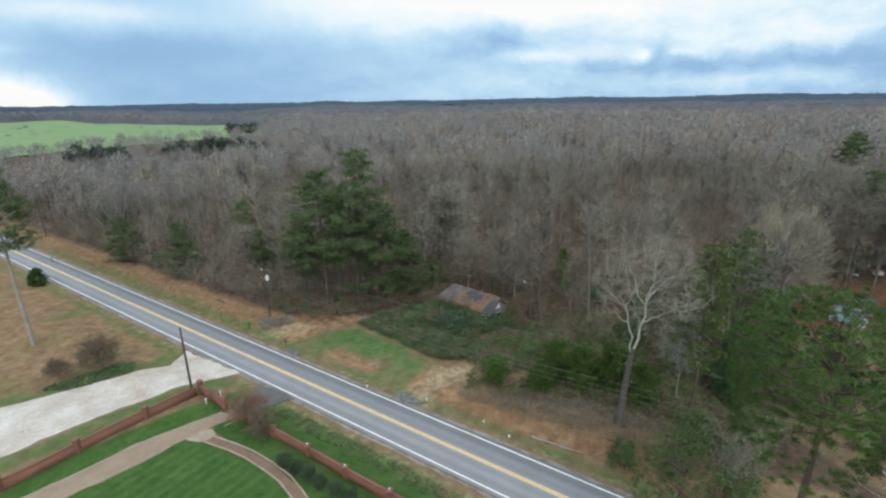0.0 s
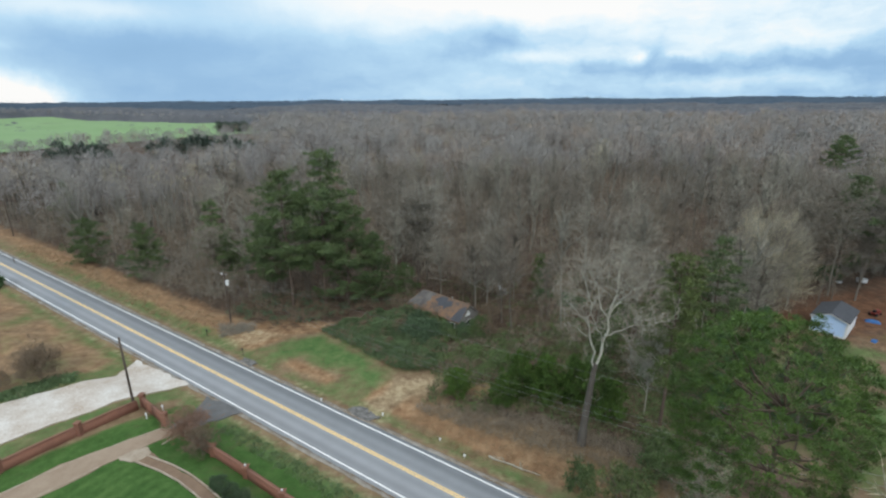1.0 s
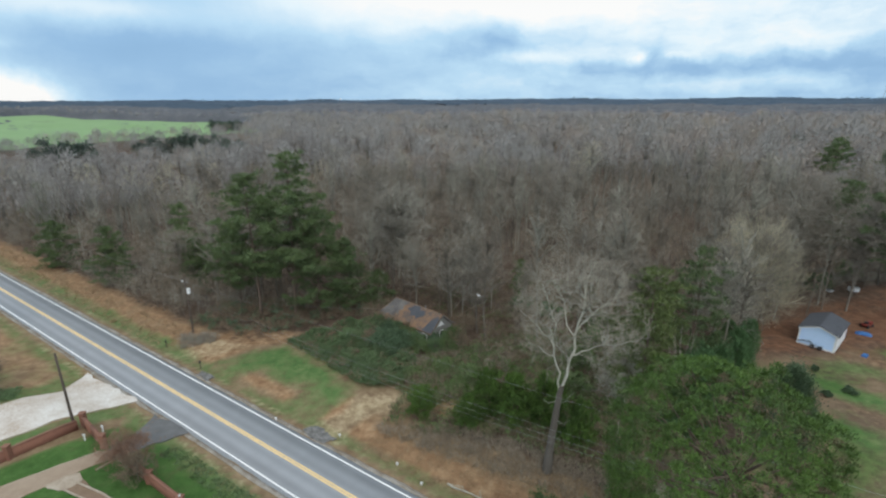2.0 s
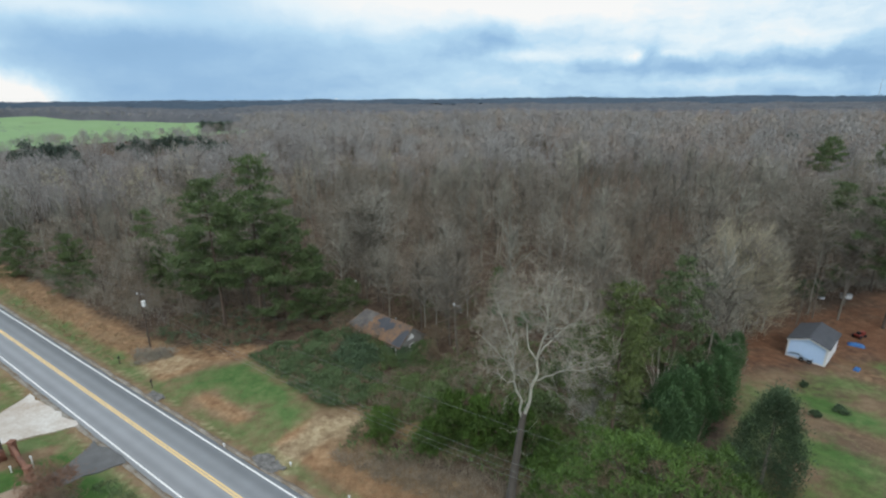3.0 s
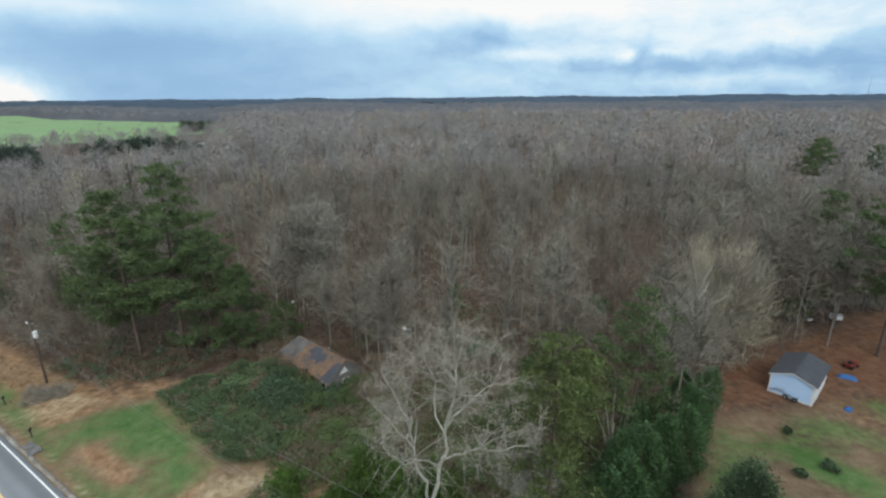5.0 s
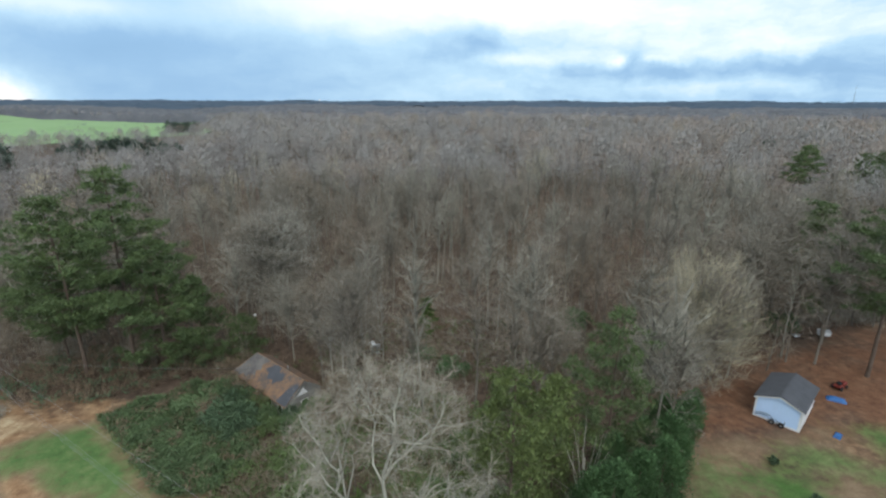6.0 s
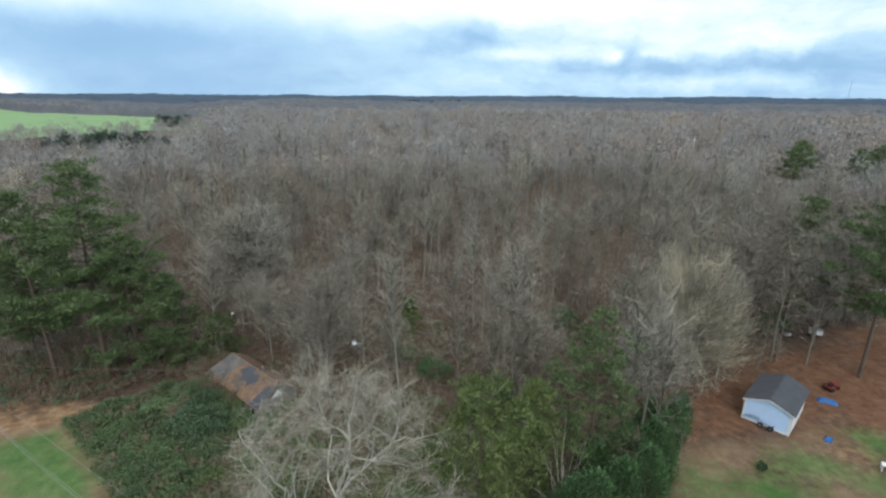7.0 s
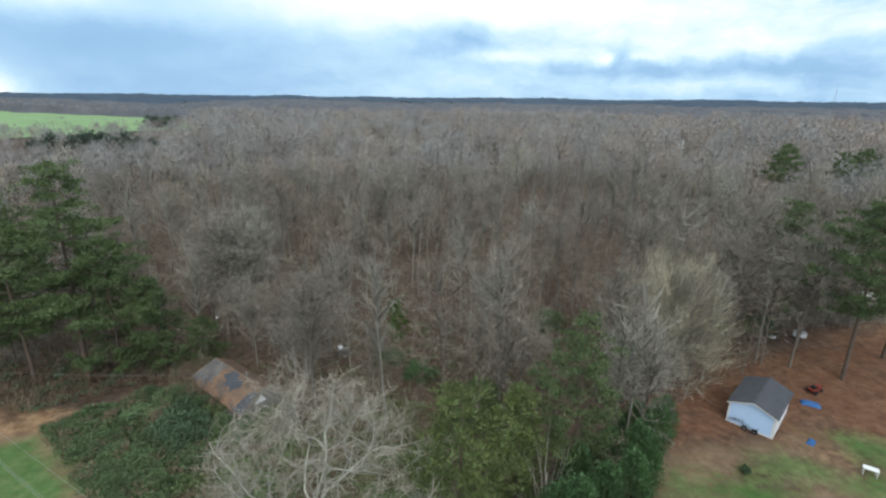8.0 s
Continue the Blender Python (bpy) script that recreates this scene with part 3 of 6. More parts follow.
def unit(a):
    return a / (np.linalg.norm(a, axis=-1, keepdims=True) + 1e-9)


def limb_line(p, d, length, rng, steps=3, bend=0.25, rise=0.15):
    pts, d = [np.array(p, float)], np.array(d, float)
    for _ in range(steps):
        d = unit(d + rng.normal(size=3) * bend * 0.5 + np.array([0, 0, rise]))
        pts.append(pts[-1] + d * length / steps)
    return pts, d


def bare_tree(seed, height, crown, ends=56, twigs=26, twig_w=0.032, low=0.38, sides=5, trunk_r=None, thin=False, reach=0.24, lean=0.02, limbs=1.0):
    """A leafless tree: wood (trunk, limbs, branches) and a rounded crown of fine twigs, as two arrays."""
    rng = np.random.RandomState(seed)
    wood, fine = Soup(), Soup()
    r0 = trunk_r or height * 0.0085
    trunk, _ = limb_line((0, 0, -0.3), (rng.normal() * lean, rng.normal() * lean, 1), height * 0.8, rng, 6, 0.10, 0.5)
    tube(wood, trunk, [r0 * (1 - 0.145 * k) for k in range(7)], sides)
    trunk = np.array(trunk)
    mid = np.array([trunk[4][0], trunk[4][1], height * (low + 1) / 2])
    radii = np.array([crown, crown, height * (1 - low) / 2])
    lobes = unit(rng.normal(size=(5, 3)) + np.array([0, 0, 0.4]))
    for k in range(ends):
        d = unit(rng.normal(size=3) + np.array([0, 0, 0.35]))
        if d[2] < -0.5:
            d[2] *= -0.5
        bulge = 0.82 + 0.26 * max(0.0, float((lobes @ d).max())) ** 3
        tip = mid + d * radii * bulge * rng.uniform(0.45, 1.0) ** 0.5
        out = math.hypot(tip[0] - mid[0], tip[1] - mid[1])
        zs = np.clip(tip[2] - out * rng.uniform(0.25, 0.85) - 0.05 * height, height * 0.25, height * 0.78)
        i = min(int((zs + 0.3) / (height * 0.8) * 6), 5)
        p = trunk[i] + (trunk[i + 1] - trunk[i]) * np.clip((zs - trunk[i][2]) / (trunk[i + 1][2] - trunk[i][2]), 0, 1)
        c = p + (tip - p) * rng.uniform(0.35, 0.6) + rng.normal(size=3) * 0.2 * crown + np.array([0, 0, 0.04 * height])
        rl = r0 * 0.34 * rng.uniform(0.6, 1.1) * limbs
        if thin:
            blades(wood, [p, c], [c - p, tip - c], [rl * 2, rl * 1.1], rng)
        else:
            tube(wood, [p, c, tip], [rl, rl * 0.6, rl * 0.12], 3)
        fork = tip + rng.normal(size=3) * 0.33 * crown
        blades(wood, [c], [fork - c], [rl * 0.9], rng)
        u = rng.uniform(0.0, 1.0, (twigs, 1))
        base = c + (np.where(rng.uniform(size=(twigs, 1)) < 0.6, tip, fork) - c) * u
        way = unit(unit(tip - mid) * 0.5 + unit(tip - c) * 0.4 + rng.normal(size=(twigs, 3)) * 0.85 + np.array([0, 0, 0.18]))
        way = way * rng.uniform(0.4, 1.2, (twigs, 1)) * crown * reach
        blades(fine, base, way, rng.uniform(0.6, 1.3, twigs) * twig_w, rng)
    return wood.arrays(), fine.arrays()


def crowned_tree(seed, stem_line, stem_r, mains, middle, radii, tips=300, twigs=14, twig_w=0.028):
    """A large bare tree: stem, crooked chief limbs, and branches that reach from them to a domed crown of fine twigs.
    mains: the bends and the thickness of each chief limb."""
    rng = np.random.RandomState(seed)
    stem, wood, bough, fine = Soup(), Soup(), Soup(), Soup()
    tube(stem, stem_line, [stem_r * (1.3 if k == 0 else 1 - 0.09 * k) for k in range(len(stem_line))], 10)
    nodes, sizes = [], []
    for line, r in mains:
        n = len(line) - 1
        bent = []
        for k in range(n):
            a, b = np.array(line[k]), np.array(line[k + 1])
            bent += [a, (a + b) / 2 + rng.normal(size=3) * 0.09 * np.linalg.norm(b - a)]
        bent.append(np.array(line[-1]))
        tube(wood, bent, [r * 0.58 * (1 - 0.42 * k / n) for k in range(2 * n + 1)], 7)
        nodes += bent[2:]
        sizes += [r * (1 - 0.42 * k / n) for k in range(2, 2 * n + 1)]
    nodes, sizes = np.array(nodes), np.array(sizes)
    middle, radii = np.array(middle), np.array(radii)
    for ring, count, far_out in ((0, tips // 7, 0.62), (1, tips, 1.0)):
        fresh, fresh_r = [], []
        for k in range(count):
            d = unit(rng.normal(size=3) + np.array([0, 0, 0.45]))
            if d[2] < -0.35:
                continue
            tip = middle + d * radii * far_out * rng.uniform(0.62, 1.0) * (1 + 0.10 * math.sin(3 * math.atan2(d[1], d[0]) + 1))
            cost = np.linalg.norm(nodes - tip, axis=1) + 1.2 * np.maximum(0, nodes[:, 2] - tip[2] + 0.5)
            n = int(np.argmin(cost))
            p = nodes[n]
            c = p + (tip - p) * 0.5 + rng.normal(size=3) * 0.12 * np.linalg.norm(tip - p) + np.array([0, 0, 0.25])
            r = min(sizes[n] * 0.65, 0.058 if ring == 0 else 0.022)
            tube(bough, [p, c, tip], [r, r * 0.75, r * 0.35], 4 if ring == 0 else 3)
            fresh += [c, tip]
            fresh_r += [r * 0.75, r * 0.4]
            if ring:
                u = rng.uniform(0.0, 1.0, (twigs, 1))
                way = unit(unit(tip - c) + rng.normal(size=(twigs, 3)) * 0.75 + np.array([0, 0, 0.2])) * rng.uniform(0.4, 1.6, (twigs, 1))
                blades(fine, c + (tip - c) * u, way, rng.uniform(0.6, 1.3, twigs) * twig_w, rng)
        nodes, sizes = np.concatenate([nodes, np.array(fresh)]), np.concatenate([sizes, np.array(fresh_r)])
    return stem.arrays(), wood.arrays(), bough.arrays(), fine.arrays()


def fan_tree(seed, height, radius, stems=110, twigs=34, twig_w=0.035):
    """A many-stemmed bare tree: limbs fan out of its foot to a broad dome, dense with upward twigs down to the ground."""
    rng = np.random.RandomState(seed)
    wood, fine = Soup(), Soup()
    tube(wood, [(0, 0, -0.3), (0.1, 0, height * 0.25), (0, 0.2, height * 0.6)], [height * 0.016, height * 0.012, 0.05], 6)
    for k in range(stems):
        a, up = rng.uniform(0, 6.28), rng.uniform(0.0, 1.0) ** 0.85
        out = math.sqrt(max(0.0, 1 - up * up)) * rng.uniform(0.75, 1.05)
        tip = np.array([math.cos(a) * radius * out, math.sin(a) * radius * out, height * (0.06 + 0.94 * up) * rng.uniform(0.8, 1.0)])
        foot = np.array([0.0, 0.0, rng.uniform(0.03, 0.45) * tip[2]])
        bend = foot + (tip - foot) * 0.45 + np.array([0, 0, 0.10 * height * (1 - up)]) + rng.normal(size=3) * 0.06 * radius
        r = height * 0.0042 * rng.uniform(0.6, 1.2)
        tube(wood, [foot, bend, tip], [r, r * 0.7, r * 0.2], 3)
        u = rng.uniform(0.0, 1.0, (twigs, 1))
        base = bend + (tip - bend) * u + rng.normal(size=(twigs, 3)) * 0.05 * radius
        way = unit(unit(tip - foot) * 0.7 + rng.normal(size=(twigs, 3)) * 0.5 + np.array([0, 0, 0.45])) * rng.uniform(0.6, 1.5, (twigs, 1)) * 0.16 * radius
        blades(fine, base, way, rng.uniform(0.6, 1.3, twigs) * twig_w, rng)
    return wood.arrays(), fine.arrays()


def tuft(soup, centre, size, count, rng, leaf=0.35, up=0.4, flat=0.6, width=0.4):
    """A clump of leaf blades that point out of its middle."""
    d = unit(rng.normal(size=(count, 3)) + np.array([0, 0, 0.25]))
    base = np.asarray(centre) + d * np.array([size, size, size * flat]) * rng.uniform(0.25, 1.0, (count, 1))
    way = unit(d * 0.8 + rng.normal(size=(count, 3)) * 0.55 + np.array([0, 0, up])) * leaf * rng.uniform(0.6, 1.3, (count, 1))
    blades(soup, base, way, leaf * width * rng.uniform(0.7, 1.3, count), rng)


def pine_tree(seed, height, crown, start=0.3, whorls=16, blades_per=40, leaf=0.42, clump=0.8, dome=0.0, trunk_r=None, gaps=0.0):
    """A pine: whorls of limbs that carry flat plates of needles at their outer ends; gaps thins the limbs out."""
    rng = np.random.RandomState(seed)
    wood, fine = Soup(), Soup()
    r0 = trunk_r or height * 0.011
    trunk, _ = limb_line((0, 0, -0.3), (rng.normal() * 0.02, rng.normal() * 0.02, 1), height * 0.97, rng, 7, 0.05, 0.6)
    tube(wood, trunk, [r0 * (1 - 0.12 * k) for k in range(8)], 7)
    trunk = np.array(trunk)
    for k in range(whorls):
        f = start + (1 - start) * (k + 0.35 * rng.uniform()) / whorls
        i = min(int(f * 7), 6)
        p = trunk[i] + (trunk[i + 1] - trunk[i]) * (f * 7 - i)
        g = (f - start) / (1 - start)
        reach = crown * (0.62 + 0.38 * math.sin(math.pi * min(1, g * 1.1 + 0.1))) * (1 - 0.52 * g ** 3.5) if not dome else crown * math.sqrt(max(0.06, 1 - g ** 2.6))
        turn = rng.uniform(0, 6.28)
        count = rng.randint(4, 7)
        for b in range(count):
            if rng.uniform() < gaps:
                continue
            w = turn + 6.28 * b / count + rng.normal() * 0.3
            length = reach * rng.uniform(0.55, 1.15)
            d = unit(np.array([math.cos(w), math.sin(w), -0.05 + 0.55 * g]))
            line, dl = limb_line(p, d, length, rng, 3, 0.22, 0.09)
            rl = r0 * 0.28 * (1.1 - 0.8 * g)
            tube(wood, line, [rl, rl * 0.7, rl * 0.45, rl * 0.2], 3)
            line = np.array(line)
            for c in range(max(2, int(length / (clump * 0.75)))):
                u = rng.uniform(0.30, 1.02) ** 0.8
                j = min(int(u * 3), 2)
                spread = np.array([0.55, 0.55, 0.10]) * clump * (0.5 + u)
                pc = line[j] + (line[j + 1] - line[j]) * (u * 3 - j) + rng.normal(size=3) * spread + np.array([0, 0, 0.12])
                tuft(fine, pc, clump * rng.uniform(0.6, 1.2), blades_per, rng, leaf, 0.6, 0.45, 0.32)
    for c in range(4):
        tuft(fine, trunk[-1] + rng.normal(size=3) * np.array([0.4, 0.4, 0.3]) * clump, clump * 0.9, blades_per, rng, leaf, 0.7, 0.7, 0.30)
    return wood.arrays(), fine.arrays()


def conifer(seed, height, radius, count=3200, leaf=0.42, peak=0.28):
    """A dense, dark conifer, bushy to the ground."""
    rng = np.random.RandomState(seed)
    wood, fine = Soup(), Soup()
    tube(wood, [(0, 0, -0.3), (0, 0, height * 0.5), (0, 0, height * 0.95)], [height * 0.018, height * 0.01, 0.02], 6)
    tips = max(12, count // 36)
    z = rng.uniform(0.02, 1, tips) ** 1.1
    w = rng.uniform(0, 6.28, tips)
    prof = np.where(z < peak, 0.78 + 0.22 * z / peak, np.sqrt(np.clip((1 - z) / (1 - peak), 0, 1)) ** 1.25)
    r = radius * prof * rng.uniform(0.62, 1.0, tips)
    pick = rng.randint(0, tips, count)
    out = np.stack([np.cos(w), np.sin(w), np.zeros(tips)], 1)[pick]
    base = out * r[pick][:, None] + np.array([0, 0, 1]) * (z * height * 0.97)[pick][:, None]
    base = base + rng.normal(size=(count, 3)) * np.array([0.11 * radius, 0.11 * radius, 0.045 * height])
    base[:, 2] = np.maximum(base[:, 2], 0.02)
    way = unit(out * 0.6 + rng.normal(size=(count, 3)) * 0.35 + np.array([0, 0, 0.85])) * leaf * rng.uniform(0.6, 1.3, (count, 1))
    blades(fine, base, way, leaf * 0.55 * rng.uniform(0.7, 1.3, count), rng)
    return wood.arrays(), fine.arrays()


def broadleaf(seed, height, radius, clumps=60, per=45, leaf=0.3, low=0.25):
    """A rounded evergreen tree or shrub of many leaf clumps on limbs."""
    rng = np.random.RandomState(seed)
    wood, fine = Soup(), Soup()
    top = np.array([0, 0, height * 0.55])
    tube(wood, [(0, 0, -0.3), (0.1, 0, height * 0.3), tuple(top)], [height * 0.025, height * 0.02, height * 0.012], 6)
    for k in range(clumps):
        d = unit(rng.normal(size=3) + np.array([0, 0, 0.2]))
        c = np.array([0, 0, height * (low + 1) / 2]) + d * np.array([radius, radius, height * (1 - low) / 2]) * rng.uniform(0.55, 0.95)
        c[2] = max(c[2], 0.25)
        if k % 3 == 0:
            tube(wood, [tuple(top * rng.uniform(0.4, 1)), tuple(c)], [height * 0.008, 0.015], 3)
        tuft(fine, c, radius * rng.uniform(0.22, 0.42), per, rng, leaf, 0.3, 0.75, 0.6)
    return wood.arrays(), fine.arrays()


def plant(name, arrays, m, mats, label, category, group="", parts=("trunk", "crown")):
    ob = thing(name, m, label, category, group)
    for key, (v, t), mt in zip(parts, arrays, mats):
        mesh_object(key, v, t, mt, ob)
    return ob


def stand(x, y, turn=0.0, size=1.0, sink=0.0):
    return pose(x, y, gz(x, y) - sink, 0, 0, turn) @ Matrix.Diagonal((size, size, size, 1))


# ---- far land: woods and field ----
FIELD = [(-345, 330), (-300, 400), (-205, 560), (-400, 905), (-900, 1010), (-980, 560)]
grid = np.meshgrid(np.linspace(-1000, -180, 56), np.linspace(320, 1020, 50))
fx, fy = grid[0].ravel(), grid[1].ravel()
keep_in = inside(fx, fy, FIELD)
fq = (np.arange(49)[:, None] * 56 + np.arange(55)[None, :]).ravel()
fquads = np.stack([fq, fq + 1, fq + 57, fq + 56], 1)
fquads = fquads[(keep_in[fquads] > 0).all(1)]
M_FIELD = material("young crop", (0.195, 0.30, 0.135), (0.15, 0.245, 0.105), scale=0.02, fine=0.15, bump=0.1)
field = structure(mesh_object("field", np.stack([fx, fy, ground_z(fx, fy) + 1.2], -1), fquads, M_FIELD, smooth_faces=True), "bright green crop field far beyond the woods", "field")


def scatter(templates, xs, ys, sizes, turns, name, mats, pick, tint=None):
    """Many trees joined into one mesh. mats: the wood's material, then those of the crowns; tint chooses a crown's."""
    vs, ts, ms, n = [], [], [], 0
    zs = ground_z(xs, ys)
    tint = np.zeros(len(xs), int) if tint is None else tint
    for x, y, z, s, a, k, c0 in zip(xs, ys, zs, sizes, turns, pick, tint):
        for mi, (v, t) in enumerate(templates[k]):
            c, sn = math.cos(a), math.sin(a)
            w = np.empty_like(v)
            w[:, 0] = (v[:, 0] * c - v[:, 1] * sn) * s + x
            w[:, 1] = (v[:, 0] * sn + v[:, 1] * c) * s + y
            w[:, 2] = v[:, 2] * s + z
            vs.append(w)
            ts.append(t + n)
            ms.append(np.full(len(t), mi + (c0 if mi else 0)))
            n += len(v)
    return mesh_object(name, np.concatenate(vs), np.concatenate(ts), mats, index=np.concatenate(ms))


rs = np.random.RandomState(11)
HAZED_CROWNS = [M_HAZED_GREY, M_HAZED_RED, M_HAZED_DARK, M_HAZED_GREY, M_HAZED_TAN]


def tints(x, y, seed=0):
    """Which crown colour a tree has: drifts of like trees, with some mixing."""
    r = np.random.RandomState(seed)
    v = waves(x, y, 95, 21) + r.normal(size=len(x)) * 0.75 + np.clip(np.degrees(np.arctan2(x - 16, y - 16)) / 48, -0.85, 0.5)
    t = np.where(v > 0.75, 1, np.where(v < -0.9, 2, 0))
    u = r.uniform(size=len(x))
    return np.where(u < 0.13, 3, np.where(u < 0.19, 4, t))


def field_view(x, y):
    """Size of the trees: the young woods before the crop field are lower."""
    a, d = np.degrees(np.arctan2(x - 16, y - 16)), np.hypot(x - 16, y - 16)
    return 1 - 0.38 * smooth(-22, -27, a) * smooth(215, 300, d) * (1 - smooth(600, 640, d))


def wood_points(d0, d1, area, seed=0):
    """Random places in a fan between two distances, one for each area square metres, off the road, yard and field."""
    r = np.random.RandomState(seed)
    half = radians(50)
    wide = radians(58)
    n = int((d1 * d1 - d0 * d0) * (half + wide) / 2 / area)
    d, a = np.sqrt(r.uniform(d0 * d0, d1 * d1, n)), r.uniform(-wide, half, n)
    x, y = 16 + d * np.sin(a), 16 + d * np.cos(a)
    o = road_off(x, y)
    ok = (o > 14) & (inside(x, y, CLEAR) < 0) & (inside(x, y, YARD) < 0) & (inside(x, y, FIELD) < 0)
    return x[ok], y[ok]


def soft_tree(seed, height, crown, twigs, length, width, low=0.3, limbs=9):
    """A leafless tree seen from far off: a stem, a few limbs and a rounded, lobed cloud of short twigs."""
    rng = np.random.RandomState(seed)
    wood, fine = Soup(), Soup()
    tube(wood, [(0, 0, -0.3), (0.2, 0.1, height * 0.45), (0, 0, height * 0.85)], [height * 0.011, height * 0.008, 0.03], 3)
    lobes = unit(rng.normal(size=(7, 3)) + np.array([0, 0, 0.7]))
    d = unit(rng.normal(size=(twigs, 3)) + np.array([0, 0, 0.55]))
    d[:, 2] = np.where(d[:, 2] < -0.4, -d[:, 2] * 0.6, d[:, 2])
    near_lobe = np.clip((d @ lobes.T).max(1), 0, 1) ** 4
    r = (0.70 + 0.34 * near_lobe) * rng.uniform(0.25, 1.0, twigs) ** 0.42
    mid = np.array([0, 0, height * (low + 1) / 2])
    base = mid + d * r[:, None] * np.array([crown, crown, height * (1 - low) / 2])
    way = unit(d * 0.55 + rng.normal(size=(twigs, 3)) * 0.55 + np.array([0, 0, 0.35])) * length * rng.uniform(0.6, 1.3, (twigs, 1))
    blades(fine, base, way, width * rng.uniform(0.6, 1.35, twigs), rng, d + rng.normal(size=(twigs, 3)) * 0.22)
    if limbs:
        tips = mid + unit(rng.normal(size=(limbs, 3)) + np.array([0, 0, 0.6])) * np.array([crown, crown, height * (1 - low) / 2]) * 0.8
        feet = np.stack([np.zeros(limbs), np.zeros(limbs), np.clip(tips[:, 2] - 0.35 * height, 0.2 * height, 0.6 * height)], 1)
        blades(wood, feet, tips - feet, np.full(limbs, height * 0.011), rng)
    return wood.arrays(), fine.arrays()


# middle woods
mid_t = [soft_tree(100 + k, rs.uniform(17, 22), rs.uniform(4.4, 6.4), 300, 1.25, 0.17, low=rs.uniform(0.12, 0.35), limbs=12) for k in range(8)]
x, y = wood_points(172, 330, 58, seed=2)
n = len(x)
mid = scatter(mid_t, x, y, rs.uniform(0.55, 1.2, n) * field_view(x, y), rs.uniform(0, 6.28, n), "bare_woods", [M_BARK] + HAZED_CROWNS, rs.randint(0, 8, n), tints(x, y, 1))
tagged(mid, "bare grey-brown winter woods", "woods", kind="stuff")
# far woods
far_t = [soft_tree(130 + k, rs.uniform(17, 22), rs.uniform(5.5, 7.5), 110, 1.7, 0.42, low=0.2, limbs=0) for k in range(6)]
x, y = wood_points(330, 720, 105, seed=3)
n = len(x)
far = scatter(far_t, x, y, rs.uniform(0.75, 1.2, n) * field_view(x, y), rs.uniform(0, 6.28, n), "bare_woods", [M_BARK] + HAZED_CROWNS, rs.randint(0, 6, n), tints(x, y, 2))
tagged(far, "distant bare grey-brown winter woods", "woods", kind="stuff")

# the tree line behind the crop field
x, y = rs.uniform(-1000, -180, 3600), rs.uniform(540, 1090, 3600)
rim = inside(x, y, FIELD)
ok = (rim < -4) & (rim > -48) & (np.hypot(x, y) > 660)
x, y = x[ok][:420], y[ok][:420]
n = len(x)
line = scatter(far_t, x, y, rs.uniform(0.7, 1.1, n), rs.uniform(0, 6.28, n), "tree_line", [M_BARK, M_HAZED_DARK, M_HAZED_GREY], rs.randint(0, 6, n), rs.randint(0, 2, n))
tagged(line, "grey bare tree line behind the crop field", "woods", kind="stuff")


# canopy of the farthest woods
def canopy(name, distances, columns, mat, label, seed):
    cd, ca = np.meshgrid(distances, np.linspace(radians(-56), radians(52), columns))
    cr = np.random.RandomState(seed)
    cd = cd + cr.uniform(-3, 3, cd.shape) * smooth(distances[0] + 5, distances[0] + 60, cd)
    cx, cy = 16 + cd * np.sin(ca), 16 + cd * np.cos(ca)
    cz = ground_z(cx, cy) + 14 + cr.uniform(-3.0, 3.5, cx.shape) + 1.8 * waves(cx, cy, 130, 3)
    cz = cz - 15 * (1 - smooth(600, 760, cd)) - 17 * smooth(-14, 10, inside(cx, cy, FIELD))
    rows, cols = cx.shape
    cq = (np.arange(rows - 1)[:, None] * cols + np.arange(cols - 1)[None, :]).ravel()
    ob = mesh_object(name, np.stack([cx, cy, cz], -1).reshape(-1, 3), np.stack([cq, cq + cols, cq + cols + 1, cq + 1], 1), mat)
    return tagged(ob, label, "woods", kind="stuff")


# Distance haze is painted into both canopies: greyed first, bluer towards the horizon.
M_HAZED_CANOPY = material("far winter canopy greyed by haze", (0.118, 0.118, 0.128), (0.055, 0.063, 0.077), scale=0.006, fine=0.05, bump=0.0, amount=0.75)
M_HAZE_BLUE_CANOPY = material("haze-blue canopy towards the horizon", (0.038, 0.064, 0.10), (0.013, 0.031, 0.052), scale=0.0035, fine=0.03, bump=0.0, amount=0.8)
canopy("far_woods", np.linspace(600, 1700, 130), 420, M_HAZED_CANOPY, "haze-grey far woods beyond the crop field", 8)
canopy("far_woods", np.linspace(1690, 4600, 80), 300, M_HAZE_BLUE_CANOPY, "dark haze-blue rolling far woods reaching the horizon", 9)

# evergreens far off, in groups: middle, spread and number
far_pine_t = [broadleaf(150 + k, rs.uniform(16, 19), rs.uniform(4.8, 6.0), clumps=40, per=15, leaf=1.2, low=0.02) for k in range(3)]
ridge_pine_t = [conifer(155 + k, rs.uniform(15, 19), rs.uniform(5, 7), count=48, leaf=3.2, peak=0.45) for k in range(3)]
gxs, gys = [], []
